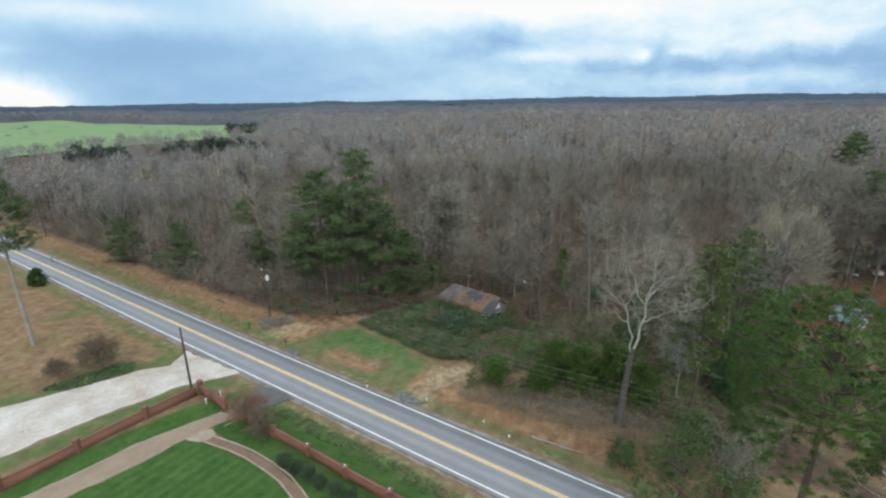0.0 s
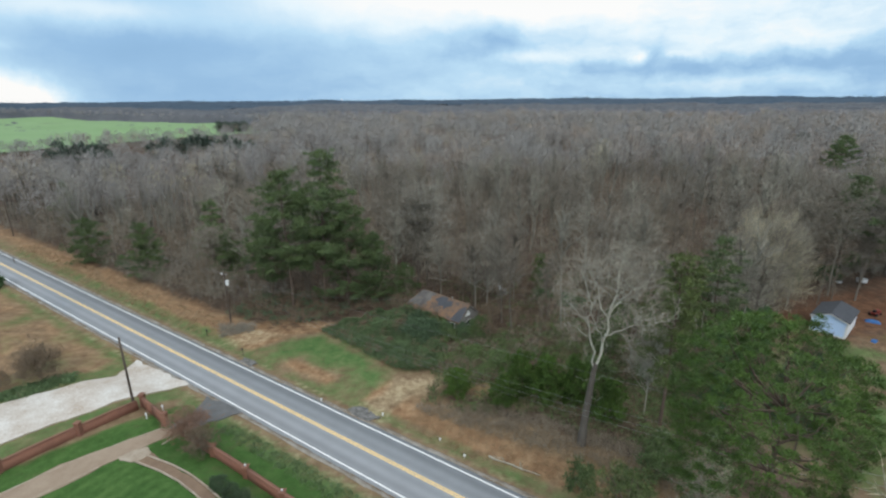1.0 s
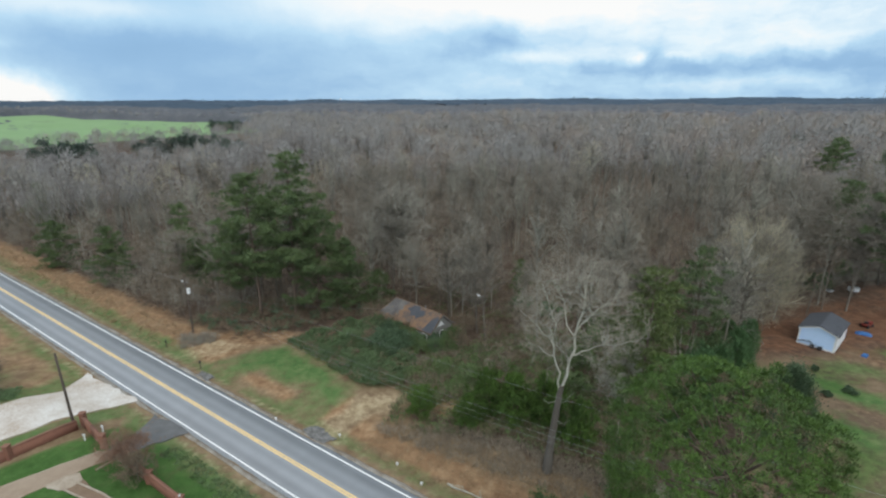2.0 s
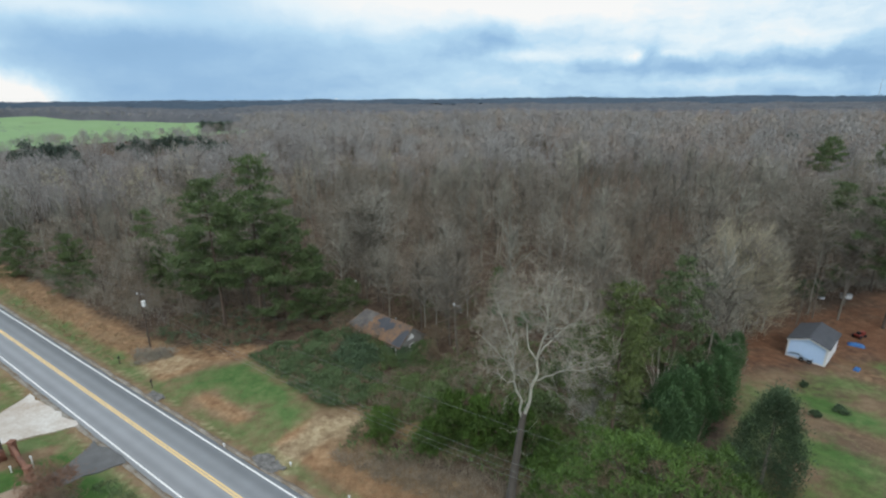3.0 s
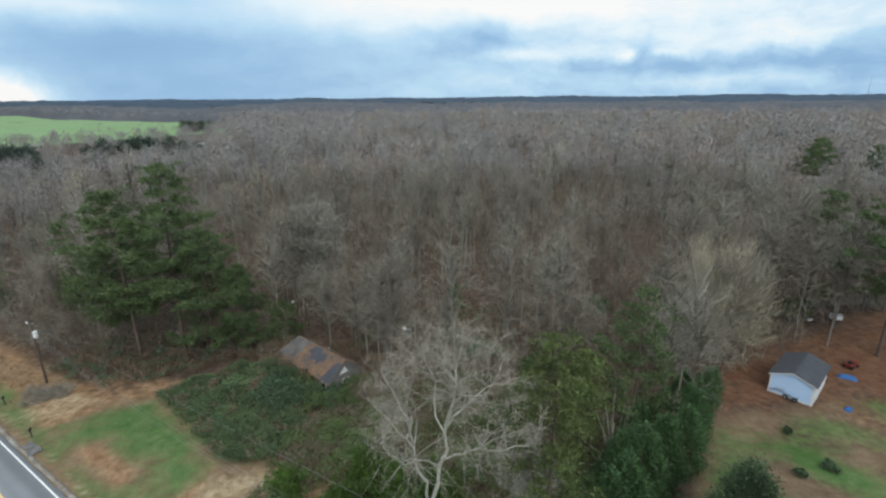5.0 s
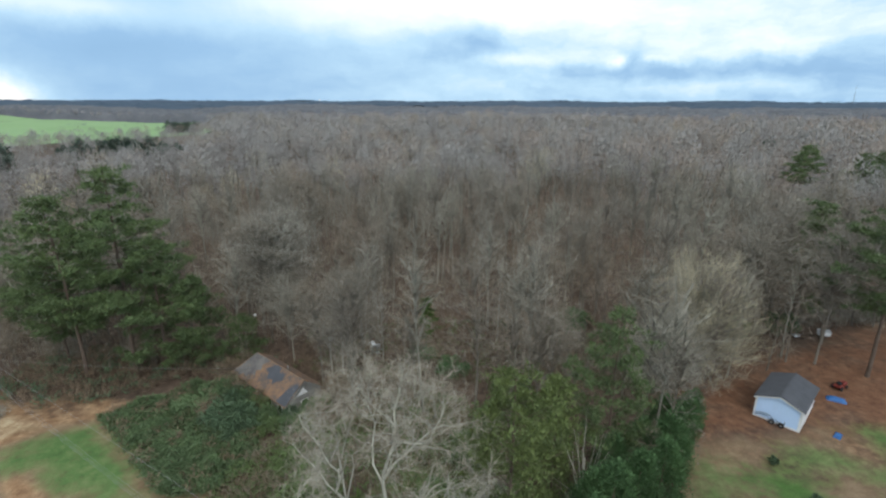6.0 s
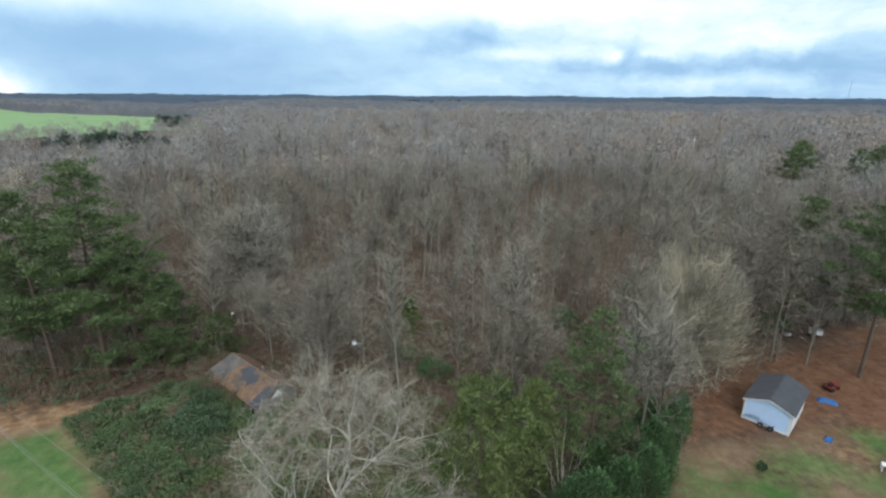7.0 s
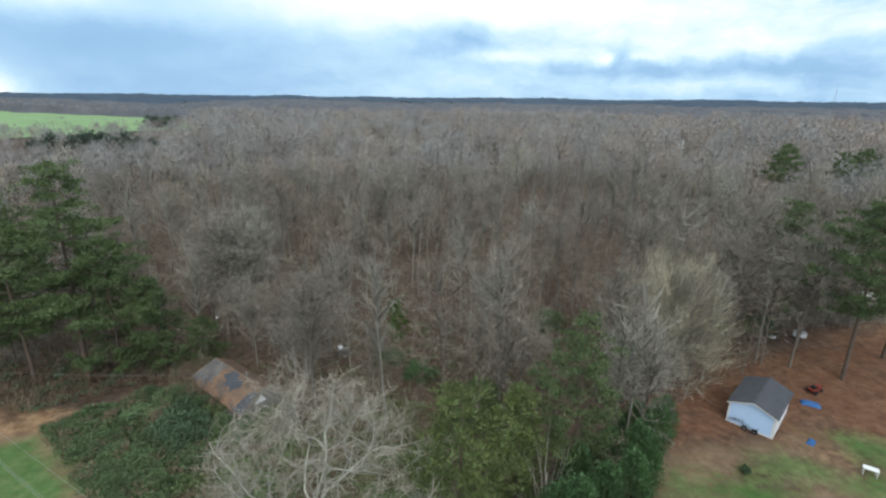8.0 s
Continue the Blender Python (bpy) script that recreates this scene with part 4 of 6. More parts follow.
for gx0, gy0, gs, gn in ((-205, 268, 9, 11), (-226, 292, 6, 6), (-152, 296, 8, 12), (-172, 290, 6, 6), (-132, 296, 6, 6), (-262, 566, 9, 24), (-74, 700, 34, 16), (-40, 705, 26, 9),
                         (98, 700, 24, 9), (-190, 880, 60, 24), (530, 1000, 70, 22), (640, 760, 40, 10), (46, 292, 3, 1), (300, 620, 60, 5), (-30, 480, 60, 4), (180, 400, 70, 4)):
    gxs.append(gx0 + rs.normal(size=gn) * gs)
    gys.append(gy0 + rs.normal(size=gn) * gs * 0.6)
rx = rs.uniform(-1, 1, 2200)
ry = rs.uniform(1700, 4500, 2200)
ridge = (np.abs(waves(rx * ry * 0.95, ry, 1100, 31)) > 0.42) & (ry > 3500)
gxs.append((rx * ry * 0.95)[ridge])
gys.append(ry[ridge])
x, y = np.concatenate(gxs), np.concatenate(gys)
n = len(x)
sz = np.where(np.hypot(x, y) > 1400, rs.uniform(1.0, 1.5, n), np.where(np.hypot(x, y) < 400, rs.uniform(0.7, 1.05, n), rs.uniform(0.6, 0.88, n)))
kinds_at = np.where(np.hypot(x, y) > 1100, 3, 0) + rs.randint(0, 3, n)
ever = scatter(far_pine_t + ridge_pine_t, x, y, sz, rs.uniform(0, 6.28, n), "far_evergreens", [M_PINE_BARK, M_HAZED_PINE], kinds_at)
tagged(ever, "dark evergreen groups among the distant woods", "woods", kind="stuff")

# ---- near woods: single trees ----
NEAR_LOOKS = [
    (M_LICHEN, M_TWIG, 1.5, 60, 17), (M_BARK, M_TWIG_DARK, 1.3, 58, 18), (M_BARK, M_TWIG_BROWN, 1.2, 56, 20), (M_PALE_BARK, M_TWIG_DARK, 1.2, 54, 15),
    (M_LICHEN, M_TWIG_BROWN, 1.4, 56, 16), (M_BARK, M_TWIG, 1.2, 66, 20), (M_LICHEN, M_TWIG, 1.4, 54, 15), (M_BARK, M_TWIG_BROWN, 1.2, 60, 18),
    (M_BARK, M_TWIG_RED, 1.2, 60, 18), (M_LICHEN, M_TWIG_DARK, 1.5, 56, 15), (M_LICHEN, M_TWIG_BROWN, 1.3, 54, 15), (M_BARK, M_TWIG_DARK, 1.2, 60, 20),
]
kinds = []
for k, (bark, twig, lim, ends, tw) in enumerate(NEAR_LOOKS):
    h, c = rs.uniform(15.5, 22.5), rs.uniform(3.4, 6.4)
    kinds.append((bare_tree(200 + k, h, c, ends=ends, twigs=tw, twig_w=0.04, low=rs.uniform(0.12, 0.42), limbs=lim, lean=0.05), [bark, twig]))
# small openings in the woods where the leaf litter shows
GLADES = [(57, 113, 9), (1, 121, 7), (22, 106, 8), (30, 118, 6), (48, 134, 8), (-20, 118, 6), (16, 136, 7), (30, 92, 8), (45, 93, 7), (21, 96, 5)]
x, y = wood_points(62, 180, 40, seed=5)
shut = np.min([np.hypot(x - gx0, y - gy0) / gr for gx0, gy0, gr in GLADES], axis=0) > 1
x, y = x[shut], y[shut]
order = np.argsort(np.hypot(x - 16, y - 16))
x, y = x[order], y[order]
near_n = 280
made = {}
for k in range(min(near_n, len(x))):
    j = int(np.clip((waves(x[k], y[k], 60, 77) + 1) * 6 + rs.normal() * 3.0, 0, 11.9))
    size = rs.uniform(0.6, 1.1) * (0.72 if road_off(x[k], y[k]) < 22 else 1)
    if j in made:
        copy_thing(made[j], stand(x[k], y[k], rs.uniform(0, 360), size / made[j].scale.x))
    else:
        made[j] = plant("bare_tree", kinds[j][0], stand(x[k], y[k], rs.uniform(0, 360), size), kinds[j][1], "leafless grey-brown hardwood tree in the winter woods", "tree", "winter woods")
rest_x, rest_y = x[near_n:], y[near_n:]
n = len(rest_x)
lite = [soft_tree(230 + k, rs.uniform(16, 22), rs.uniform(4.0, 6.2), 330, 1.15, 0.085, low=rs.uniform(0.15, 0.4), limbs=20) for k in range(7)]
MIXED_CROWNS = [M_HAZED_GREY, M_TWIG_RED, M_HAZED_DARK, M_TWIG_GREY, M_TWIG_TAN]
more = scatter(lite, rest_x, rest_y, rs.uniform(0.65, 1.12, n), rs.uniform(0, 6.28, n), "bare_woods", [M_LICHEN] + MIXED_CROWNS, rs.randint(0, 7, n), tints(rest_x, rest_y, 3))
tagged(more, "leafless hardwood woods behind the house", "woods", kind="stuff")

# understorey: brown small trees that fill the woods between the stems
low_t = [soft_tree(280 + k, rs.uniform(6, 11), rs.uniform(2.2, 3.6), 120, 1.0, 0.06, low=0.05, limbs=6) for k in range(6)]
x, y = wood_points(70, 185, 34, seed=15)
n = len(x)
low = scatter(low_t, x, y, rs.uniform(0.6, 1.2, n), rs.uniform(0, 6.28, n), "understorey", [M_BARK, M_BROWN_SHRUB, M_TWIG_BROWN, M_TWIG_RED], rs.randint(0, 6, n), rs.randint(0, 3, n))
tagged(low, "reddish-brown small trees under the bare woods", "undergrowth", kind="stuff")

# undergrowth: saplings and brush under the trees and along the wood's edge
sap = [bare_tree(260 + k, rs.uniform(3.0, 7.5), rs.uniform(1.8, 2.8), ends=13, twigs=13, twig_w=0.035, low=0.0, sides=3, thin=True, reach=0.4) for k in range(6)]
x, y = wood_points(48, 135, 16, seed=9)
n = len(x)
under = scatter(sap, x, y, rs.uniform(0.6, 1.3, n), rs.uniform(0, 6.28, n), "undergrowth", [M_BARK, M_TWIG_BROWN, M_BROWN_SHRUB, M_TWIG_BROWN], rs.randint(0, 6, n), rs.randint(0, 3, n))
tagged(under, "bare saplings and brown undergrowth in the woods", "undergrowth", kind="stuff")

tr = np.random.RandomState(14)
es, eo = tr.uniform(-8, 230, 1050), 12.6 + tr.uniform(0, 1, 1050) ** 1.3 * 17
ex, ey = np.array([road_point(a, b, 0)[:2] for a, b in zip(es, eo)]).T
ok = (inside(ex, ey, CLEAR) < 0.5) & ((eo > 14.5) | (ex < -42)) & (inside(ex, ey, KUDZU) < 0) & (inside(ex, ey, PATCH) < 0) & (ex < -8)
ex, ey = ex[ok], ey[ok]
n = len(ex)
thicket = scatter(sap, ex, ey, tr.uniform(0.5, 1.15, n), tr.uniform(0, 6.28, n), "thicket", [M_BARK, M_TWIG_DARK, M_BROWN_SHRUB, M_TWIG], tr.randint(0, 6, n), tr.randint(0, 3, n))
tagged(thicket, "grey-brown thicket of saplings along the wood's edge", "undergrowth", kind="stuff")

# ---- single trees ----
plant("pine_tree", pine_tree(301, 31.4, 7.6, start=0.28, whorls=13, clump=1.1, blades_per=64, leaf=0.45), stand(-21.6, 90.6), [M_PINE_BARK, M_PINE], "tall dark green pine at the edge of the woods", "tree", "pines")
plant("pine_tree", pine_tree(302, 27.0, 7.2, start=0.34, whorls=11, clump=1.1, blades_per=60, leaf=0.45), stand(-27.4, 88.6), [M_PINE_BARK, M_PINE], "tall pine with long bare lower trunk", "tree", "pines")
plant("pine_tree", pine_tree(303, 21.0, 7.6, start=0.12, whorls=15), stand(-17.2, 91.2), [M_PINE_BARK, M_PINE], "broad dark pine bushy to the ground", "tree", "pines")
plant("pine_tree", pine_tree(311, 15.0, 4.6, start=0.14, whorls=10), stand(-11.5, 92.0), [M_PINE_BARK, M_PINE], "low broad pine at the edge of the woods", "tree", "pines")
plant("pine_tree", pine_tree(312, 8.0, 3.2, start=0.14, whorls=7), stand(-6.2, 93.5), [M_PINE_BARK, M_PINE], "small spreading pine behind the house", "tree", "pines")
plant("pine_tree", pine_tree(313, 17.5, 5.0, start=0.3, whorls=11), stand(-32.5, 92.0), [M_PINE_BARK, M_PINE], "slim pine at the edge of the woods", "tree", "pines")
plant("pine_tree", pine_tree(305, 29.0, 6.6, start=0.58, whorls=9, trunk_r=0.40), stand(-70.6, 68.0), [M_PALE_BARK, M_PINE], "tall pine with a long bare trunk in dry grass", "tree", "pines")


def domed_pine(seed, height, radius, depth, pads=420, per=60, leaf=0.26, pad=0.42, skirt=0.5, limbs=34):
    """A pine with a broad dome of foliage pads over spreading limbs, thinning towards its foot; needles and dry sprigs apart."""
    rng = np.random.RandomState(seed)
    wood, fine, dry = Soup(), Soup(), Soup()
    line, _ = limb_line((0, 0, -0.3), (0.02, 0, 1), height * 0.86, rng, 5, 0.06, 0.5)
    tube(wood, line, [0.34, 0.30, 0.26, 0.22, 0.15, 0.05], 8)
    stem = np.array(line)
    mid = np.array([0, 0, height - depth])
    for k in range(limbs):
        a, up = 2.4 * k, 1 - 1.75 * (k + 0.5) / limbs
        out = math.sqrt(max(0.05, 1 - up * up))
        tip = mid + np.array([math.cos(a) * radius * out, math.sin(a) * radius * out, depth * up]) * rng.uniform(0.85, 1.0)
        foot_z = np.clip(tip[2] - 0.45 * radius * out, 0.45 * height, stem[-1][2] - 0.3)
        foot = np.array([np.interp(foot_z, stem[:, 2], stem[:, 0]), np.interp(foot_z, stem[:, 2], stem[:, 1]), foot_z])
        bend = foot + (tip - foot) * 0.55 + np.array([0, 0, -0.25]) + rng.normal(size=3) * 0.2
        tube(wood, [foot, bend, tip], [0.075, 0.05, 0.015], 4)
        for c in range(3):
            q = bend + (tip - bend) * rng.uniform(0.1, 0.9)
            tube(wood, [q, q + rng.normal(size=3) * 0.7 + np.array([0, 0, 0.3])], [0.02, 0.006], 3)
    for k in range(pads):
        up = 1 - (1.25 + skirt) * (k + 0.5) / pads
        a = 2.399963 * k + rng.normal() * 0.06
        out = math.sqrt(max(0.0, 1 - up * up)) if up > 0 else 1.0 + 0.12 * up
        lump = 1 + 0.05 * math.sin(a * 3 + 1) + 0.04 * math.sin(a * 5 + up * 7)
        if rng.uniform() > 1.0 - 0.34 * float(smooth(0.0, -0.9, up)):
            continue
        tip = mid + np.array([math.cos(a) * radius * out, math.sin(a) * radius * out, depth * up]) * lump * rng.uniform(0.88, 1.02)
        size = pad * rng.uniform(0.7, 1.2)
        d = unit(rng.normal(size=(per, 3)) + np.array([0, 0, 0.3]))
        base = tip + d * np.array([size, size, size * 0.55]) * rng.uniform(0.2, 1.0, (per, 1))
        way = unit(d * 0.7 + rng.normal(size=(per, 3)) * 0.5 + np.array([0, 0, 0.7])) * leaf * rng.uniform(0.6, 1.3, (per, 1))
        blades(fine, base, way, leaf * 0.3 * rng.uniform(0.7, 1.3, per), rng, unit(tip - mid) + np.array([0, 0, 0.4]) + rng.normal(size=(per, 3)) * 0.5)
        if rng.uniform() < 0.42:
            tuft(dry, tip * 0.97 + mid * 0.03 - np.array([0, 0, 0.35]), size * 0.9, per // 2, rng, leaf * 1.1, 0.2, 0.6, 0.16)
    return wood.arrays(), fine.arrays(), dry.arrays()


DOMED = ("trunk", "crown", "dry_growth")
plant("pine_tree", domed_pine(304, 28.7 - gz(19.5, 23.8), 4.1, 4.2, pads=780, per=150, leaf=0.125, pad=0.36, skirt=1.15), stand(19.5, 23.8), [M_PINE_BARK, M_PINE_BRIGHT, M_BROWN_SHRUB], "tall pine with broad domed green crown", "tree", "pines", parts=DOMED)
plant("pine_tree", domed_pine(306, 16.0, 2.8, 4.6, pads=150, per=70, leaf=0.22, pad=0.45, skirt=1.0, limbs=26), stand(15.4, 28.6), [M_PINE_BARK, M_PINE_OLIVE, M_BROWN_SHRUB], "smaller pine with thinning crown beside the tall one", "tree", "pines", parts=DOMED)
for sd, px, py, ph, pc in ((431, 17.5, 27.0, 12.0, 3.4), (432, 24.0, 22.0, 14.0, 3.6), (433, 26.0, 38.6, 10.0, 3.0)):
    plant("bare_tree", bare_tree(sd, ph, pc, ends=90, twigs=20, twig_w=0.03, low=0.1, sides=5), stand(px, py), [M_LICHEN, M_TWIG_BROWN], "grey-brown bare tree crowded by roadside pines", "tree")
plant("pine_tree", pine_tree(307, 21.8, 4.3, start=0.34, whorls=13, clump=0.62, leaf=0.36, blades_per=34, dome=1.0, gaps=0.15), stand(28.8, 53.4), [M_PINE_BARK, M_PINE_OLIVE], "olive-green pine beside the pale sycamore", "tree", "pines")
plant("pine_tree", pine_tree(308, 19.6, 5.2, start=0.15, whorls=13, clump=0.7, leaf=0.38, blades_per=32, gaps=0.2), stand(40.6, 67.6), [M_PINE_BARK, M_PINE], "green pine behind the conifer hedge", "tree", "pines")
plant("pine_tree", pine_tree(309, 12.5, 3.2, start=0.12, whorls=10), stand(35.0, 66.0), [M_PINE_BARK, M_PINE_OLIVE], "young pine in the brush", "tree", "pines")
plant("pine_tree", pine_tree(310, 8.0, 1.5, start=0.15, whorls=9, clump=0.6, leaf=0.3), stand(21.3, 99.0), [M_PINE_BARK, M_PINE_BRIGHT], "small bright young pine in the woods", "tree", "pines")
for k, (px, py, ph, pr, ps) in enumerate(((128, 167, 27.0, 5.2, 0.55), (150, 172, 24.5, 5.0, 0.5), (160, 176, 25, 5.0, 0.5), (81.6, 84.6, 27, 7.4, 0.42), (92, 90, 26, 5.5, 0.35), (82.5, 101, 24, 4.5, 0.4))):
    plant("pine_tree", pine_tree(320 + k, ph - gz(px, py), pr, start=ps, whorls=13), stand(px, py), [M_PINE_BARK, M_PINE], "tall green pine standing over the bare woods", "tree", "pines")

CHIEF_LIMBS = [
    ([(0.9, 1.25, 8.8), (0.72, 1.0, 11.1), (-0.1, 0.7, 13.2), (-0.6, 0.5, 15.2), (-0.2, 0.2, 16.8), (-0.9, -0.3, 18.4), (-1.4, -0.6, 20.0), (-1.9, -0.8, 21.4)], 0.2),
    ([(1.0, 1.25, 9.2), (1.55, 1.4, 12.2), (1.95, 1.6, 14.8), (2.4, 1.7, 16.8), (2.75, 1.9, 18.6), (3.0, 2.2, 20.6), (3.2, 2.4, 22.0)], 0.26),
    ([(1.5, 1.4, 12.0), (1.35, 0.8, 12.8), (0.95, 0.2, 13.6), (0.3, -0.6, 14.4), (-0.4, -2.0, 15.6), (-1.2, -3.4, 17.2), (-1.6, -4.4, 19.0)], 0.13),
]
SIDE_LIMBS = [
    ([(1.7, 1.5, 12.8), (2.6, 0.9, 13.6), (3.5, 0.4, 14.3), (4.8, -0.2, 14.9), (6.0, -0.6, 15.3), (7.2, -0.4, 15.4), (8.0, -0.9, 16.0)], 0.15),
    ([(2.1, 1.6, 15.3), (3.2, 2.4, 16.2), (4.0, 3.0, 16.7), (5.6, 3.6, 17.5), (6.6, 4.0, 17.2), (7.8, 4.4, 17.3)], 0.13),
    ([(2.4, 1.7, 16.8), (3.2, 1.1, 18.2), (4.4, 0.5, 18.6), (5.2, 0.2, 20.0), (5.6, 0.2, 21.4)], 0.1),
    ([(-0.6, 0.5, 15.2), (-1.7, 1.2, 16.0), (-2.9, 1.6, 17.0), (-4.0, 2.0, 17.6)], 0.08),
]
SMALL_LIMBS = [
    ([(-0.1, 0.7, 13.2), (-1.2, 0.1, 13.9), (-2.4, -0.4, 14.9), (-3.3, -0.6, 16.0)], 0.07),
    ([(1.95, 1.6, 14.8), (1.2, 3.0, 16.6), (0.7, 4.4, 18.4), (0.2, 5.2, 20.2)], 0.11),
    ([(2.75, 1.9, 18.6), (1.9, 1.2, 20.2), (1.5, 0.4, 22.0)], 0.08),
    ([(0.5, 1.0, 5.6), (1.4, 0.6, 5.4), (1.9, 0.3, 6.2)], 0.045),
    ([(0.75, 1.2, 7.8), (-0.2, 1.0, 7.6), (-1.2, 0.8, 8.2)], 0.05),
    ([(0.7, 1.2, 7.2), (1.6, 1.6, 7.4), (2.4, 1.9, 8.3)], 0.04),
]
sycamore = crowned_tree(405, [(-0.1, 0.0, -0.3), (0.1, 0.5, 2), (0.4, 0.9, 4.5), (0.65, 1.2, 6.4), (0.88, 1.25, 8.7), (1.05, 1.25, 9.6)], 0.44,
                        CHIEF_LIMBS + SIDE_LIMBS + SMALL_LIMBS,
                        (2.1, 1.6, 15.8), (6.7, 6.6, 7.7), tips=640, twigs=15, twig_w=0.020)
plant("sycamore_tree", sycamore, stand(18.7, 49.3), [M_STEM, M_LIMB, M_LICHEN, M_TWIG], "large pale bare sycamore with spreading crown", "tree", parts=("trunk", "limbwork", "branchwork", "crown"))

HOUSE_SIDE_TREES = [
    (10.0, 88.0, 15.5, 6.2, M_TWIG, M_PALE_BARK, "pale grey bare tree close behind the house", 411, 0.2),
    (1.0, 94.0, 15, 5.0, M_TWIG, M_LICHEN, "grey bare tree behind the house", 412, 0.25),
    (-2.3, 101.5, 23.0, 8.6, M_TWIG_GREY, M_BARK, "broad rounded bare oak in the woods", 413, 0.22),
    (38.4, 98.4, 19.5, 2.6, M_TWIG_DARK, M_PALE_BARK, "slim whitish bare tree in the woods", 414, 0.42),
    (33.0, 98.0, 16.0, 1.8, M_TWIG_BROWN, M_PALE_BARK, "slim white-barked bare tree", 415, 0.5),
    (35.8, 99.6, 18.0, 2.2, M_TWIG_BROWN, M_PALE_BARK, "slim white-barked bare tree", 434, 0.45),
    (41.2, 100.4, 19.0, 2.6, M_TWIG_DARK, M_PALE_BARK, "slim whitish bare tree in the woods", 435, 0.4),
    (58.8, 87.0, 20.0, 8.8, M_TWIG_TAN, M_PALE_BARK, "tan bare tree with dense low twigs beside the shed", 416, 0.02),
    (52.6, 82.6, 13.0, 5.2, M_TWIG_GREY, M_PALE_BARK, "low tan bare tree beside the shed", 417, 0.0),
    (27.6, 55.2, 12.2, 3.4, M_TWIG_GREY, M_PALE_BARK, "slender pale sapling in the brush", 418, 0.15),
]
EDGE_TREES = [
    (36.5, 61.5, 12.5, 3.6, M_TWIG_BROWN, M_PALE_BARK, "slender tan bare sapling", 419, 0.2),
    (83.0, 95.0, 20.0, 7.0, M_TWIG_DARK, M_BARK, "dark bare oak behind the yard", 425, 0.2),
    (91.0, 99.0, 20.0, 7.0, M_TWIG_DARK, M_BARK, "dark bare oak behind the yard", 426, 0.2),
    (73.0, 96.0, 21.0, 6.5, M_TWIG_DARK, M_BARK, "dark bare tree behind the shed", 427, 0.15),
    (77.0, 88.0, 21.0, 7.0, M_TWIG_DARK, M_BARK, "dark bare oak at the yard's edge", 420, 0.25),
    (68.0, 92.0, 20.0, 7.0, M_TWIG, M_BARK, "grey bare oak behind the shed", 421, 0.2),
    (21.6, 18.2, 25.5, 3.0, M_TWIG_TAN, M_PALE_BARK, "pale bare tree beside the domed pine", 422, 0.3),
    (-36.0, 98.0, 17, 6.0, M_TWIG_GREY, M_BARK, "pale grey bare tree at the wood's edge", 423, 0.2),
    (-48, 100, 15, 5, M_TWIG, M_BARK, "bare tree at the wood's edge", 424, 0.2),
]
for px, py, ph, pc, tw, bk, lab, sd, lo in HOUSE_SIDE_TREES + EDGE_TREES:
    dense = sd == 413
    near_arr = fan_tree(sd, ph, pc, *((26, 9) if sd == 419 else (230, 46, 0.042))) if sd in (416, 417, 419) else bare_tree(sd, ph, pc, ends=260 if dense else (46 if pc < 2.7 else 130), twigs=24 if dense else 20, twig_w=0.032, low=lo, sides=6, limbs=1.2)
    plant("bare_tree", near_arr, stand(px, py), [bk, tw], lab, "tree")

# dark conifers
hedge_spots = [(53.2, 75.2, 4.6), (51.2, 73.0, 5.6), (49.0, 70.4, 5.8), (46.6, 67.4, 6.8), (44.2, 64.4, 7.2), (41.6, 61.6, 8.0), (39.0, 59.4, 8.4), (36.2, 57.0, 8.0), (34.0, 54.6, 7.6), (48.4, 73.2, 5.4), (44.6, 69.0, 6.2), (41.0, 64.8, 7.0), (37.4, 60.6, 7.4)]
con = [conifer(500 + k, 10.0, 3.6 - 0.3 * k, count=8600, leaf=0.30, peak=0.3) for k in range(3)]
first = {}
for k, (px, py, ph) in enumerate(hedge_spots):
    j = k % 3
    if j in first:
        copy_thing(first[j], stand(px + 0.5 * math.sin(k * 5), py + 0.5 * math.cos(k * 4), 70 * k, ph / 10.0 / first[j].scale.x))
    else:
        first[j] = plant("conifer_tree", con[j], stand(px, py, 70 * k, ph / 10.0), [M_PINE_BARK, M_CEDAR], "dense dark green conifer in a tall hedge", "tree", "conifer hedge")
plant("conifer_tree", conifer(615, 3.8, 1.9, count=3600, leaf=0.4), stand(-95.6, 97.0), [M_PINE_BARK, M_CEDAR], "dark round evergreen beside the road", "tree")
for k, (px, py, ph, pr, lab) in enumerate(((-86.6, 113.6, 11.5, 5.0, "dark bushy pine beside the road"), (-65.0, 103.4, 13.0, 4.6, "dark pine at the wood's edge"), (-51.5, 108.0, 17.5, 4.4, "slim dark pine among bare trees"), (-45.0, 101.0, 12.0, 3.4, "small pine at the wood's edge"), (-118, 146, 15.0, 4.0, "dark pine among bare trees"))):
    plant("pine_tree", pine_tree(330 + k, ph, pr, start=0.04, whorls=12, blades_per=40), stand(px, py), [M_PINE_BARK, M_PINE], lab, "tree", "pines")
plant("evergreen_tree", conifer(540, 10.4, 3.3, count=24000, leaf=0.2, peak=0.3), stand(43.4, 52.0), [M_BARK, M_GREY_LEAF], "dull grey-green evergreen tree standing in the yard", "tree")
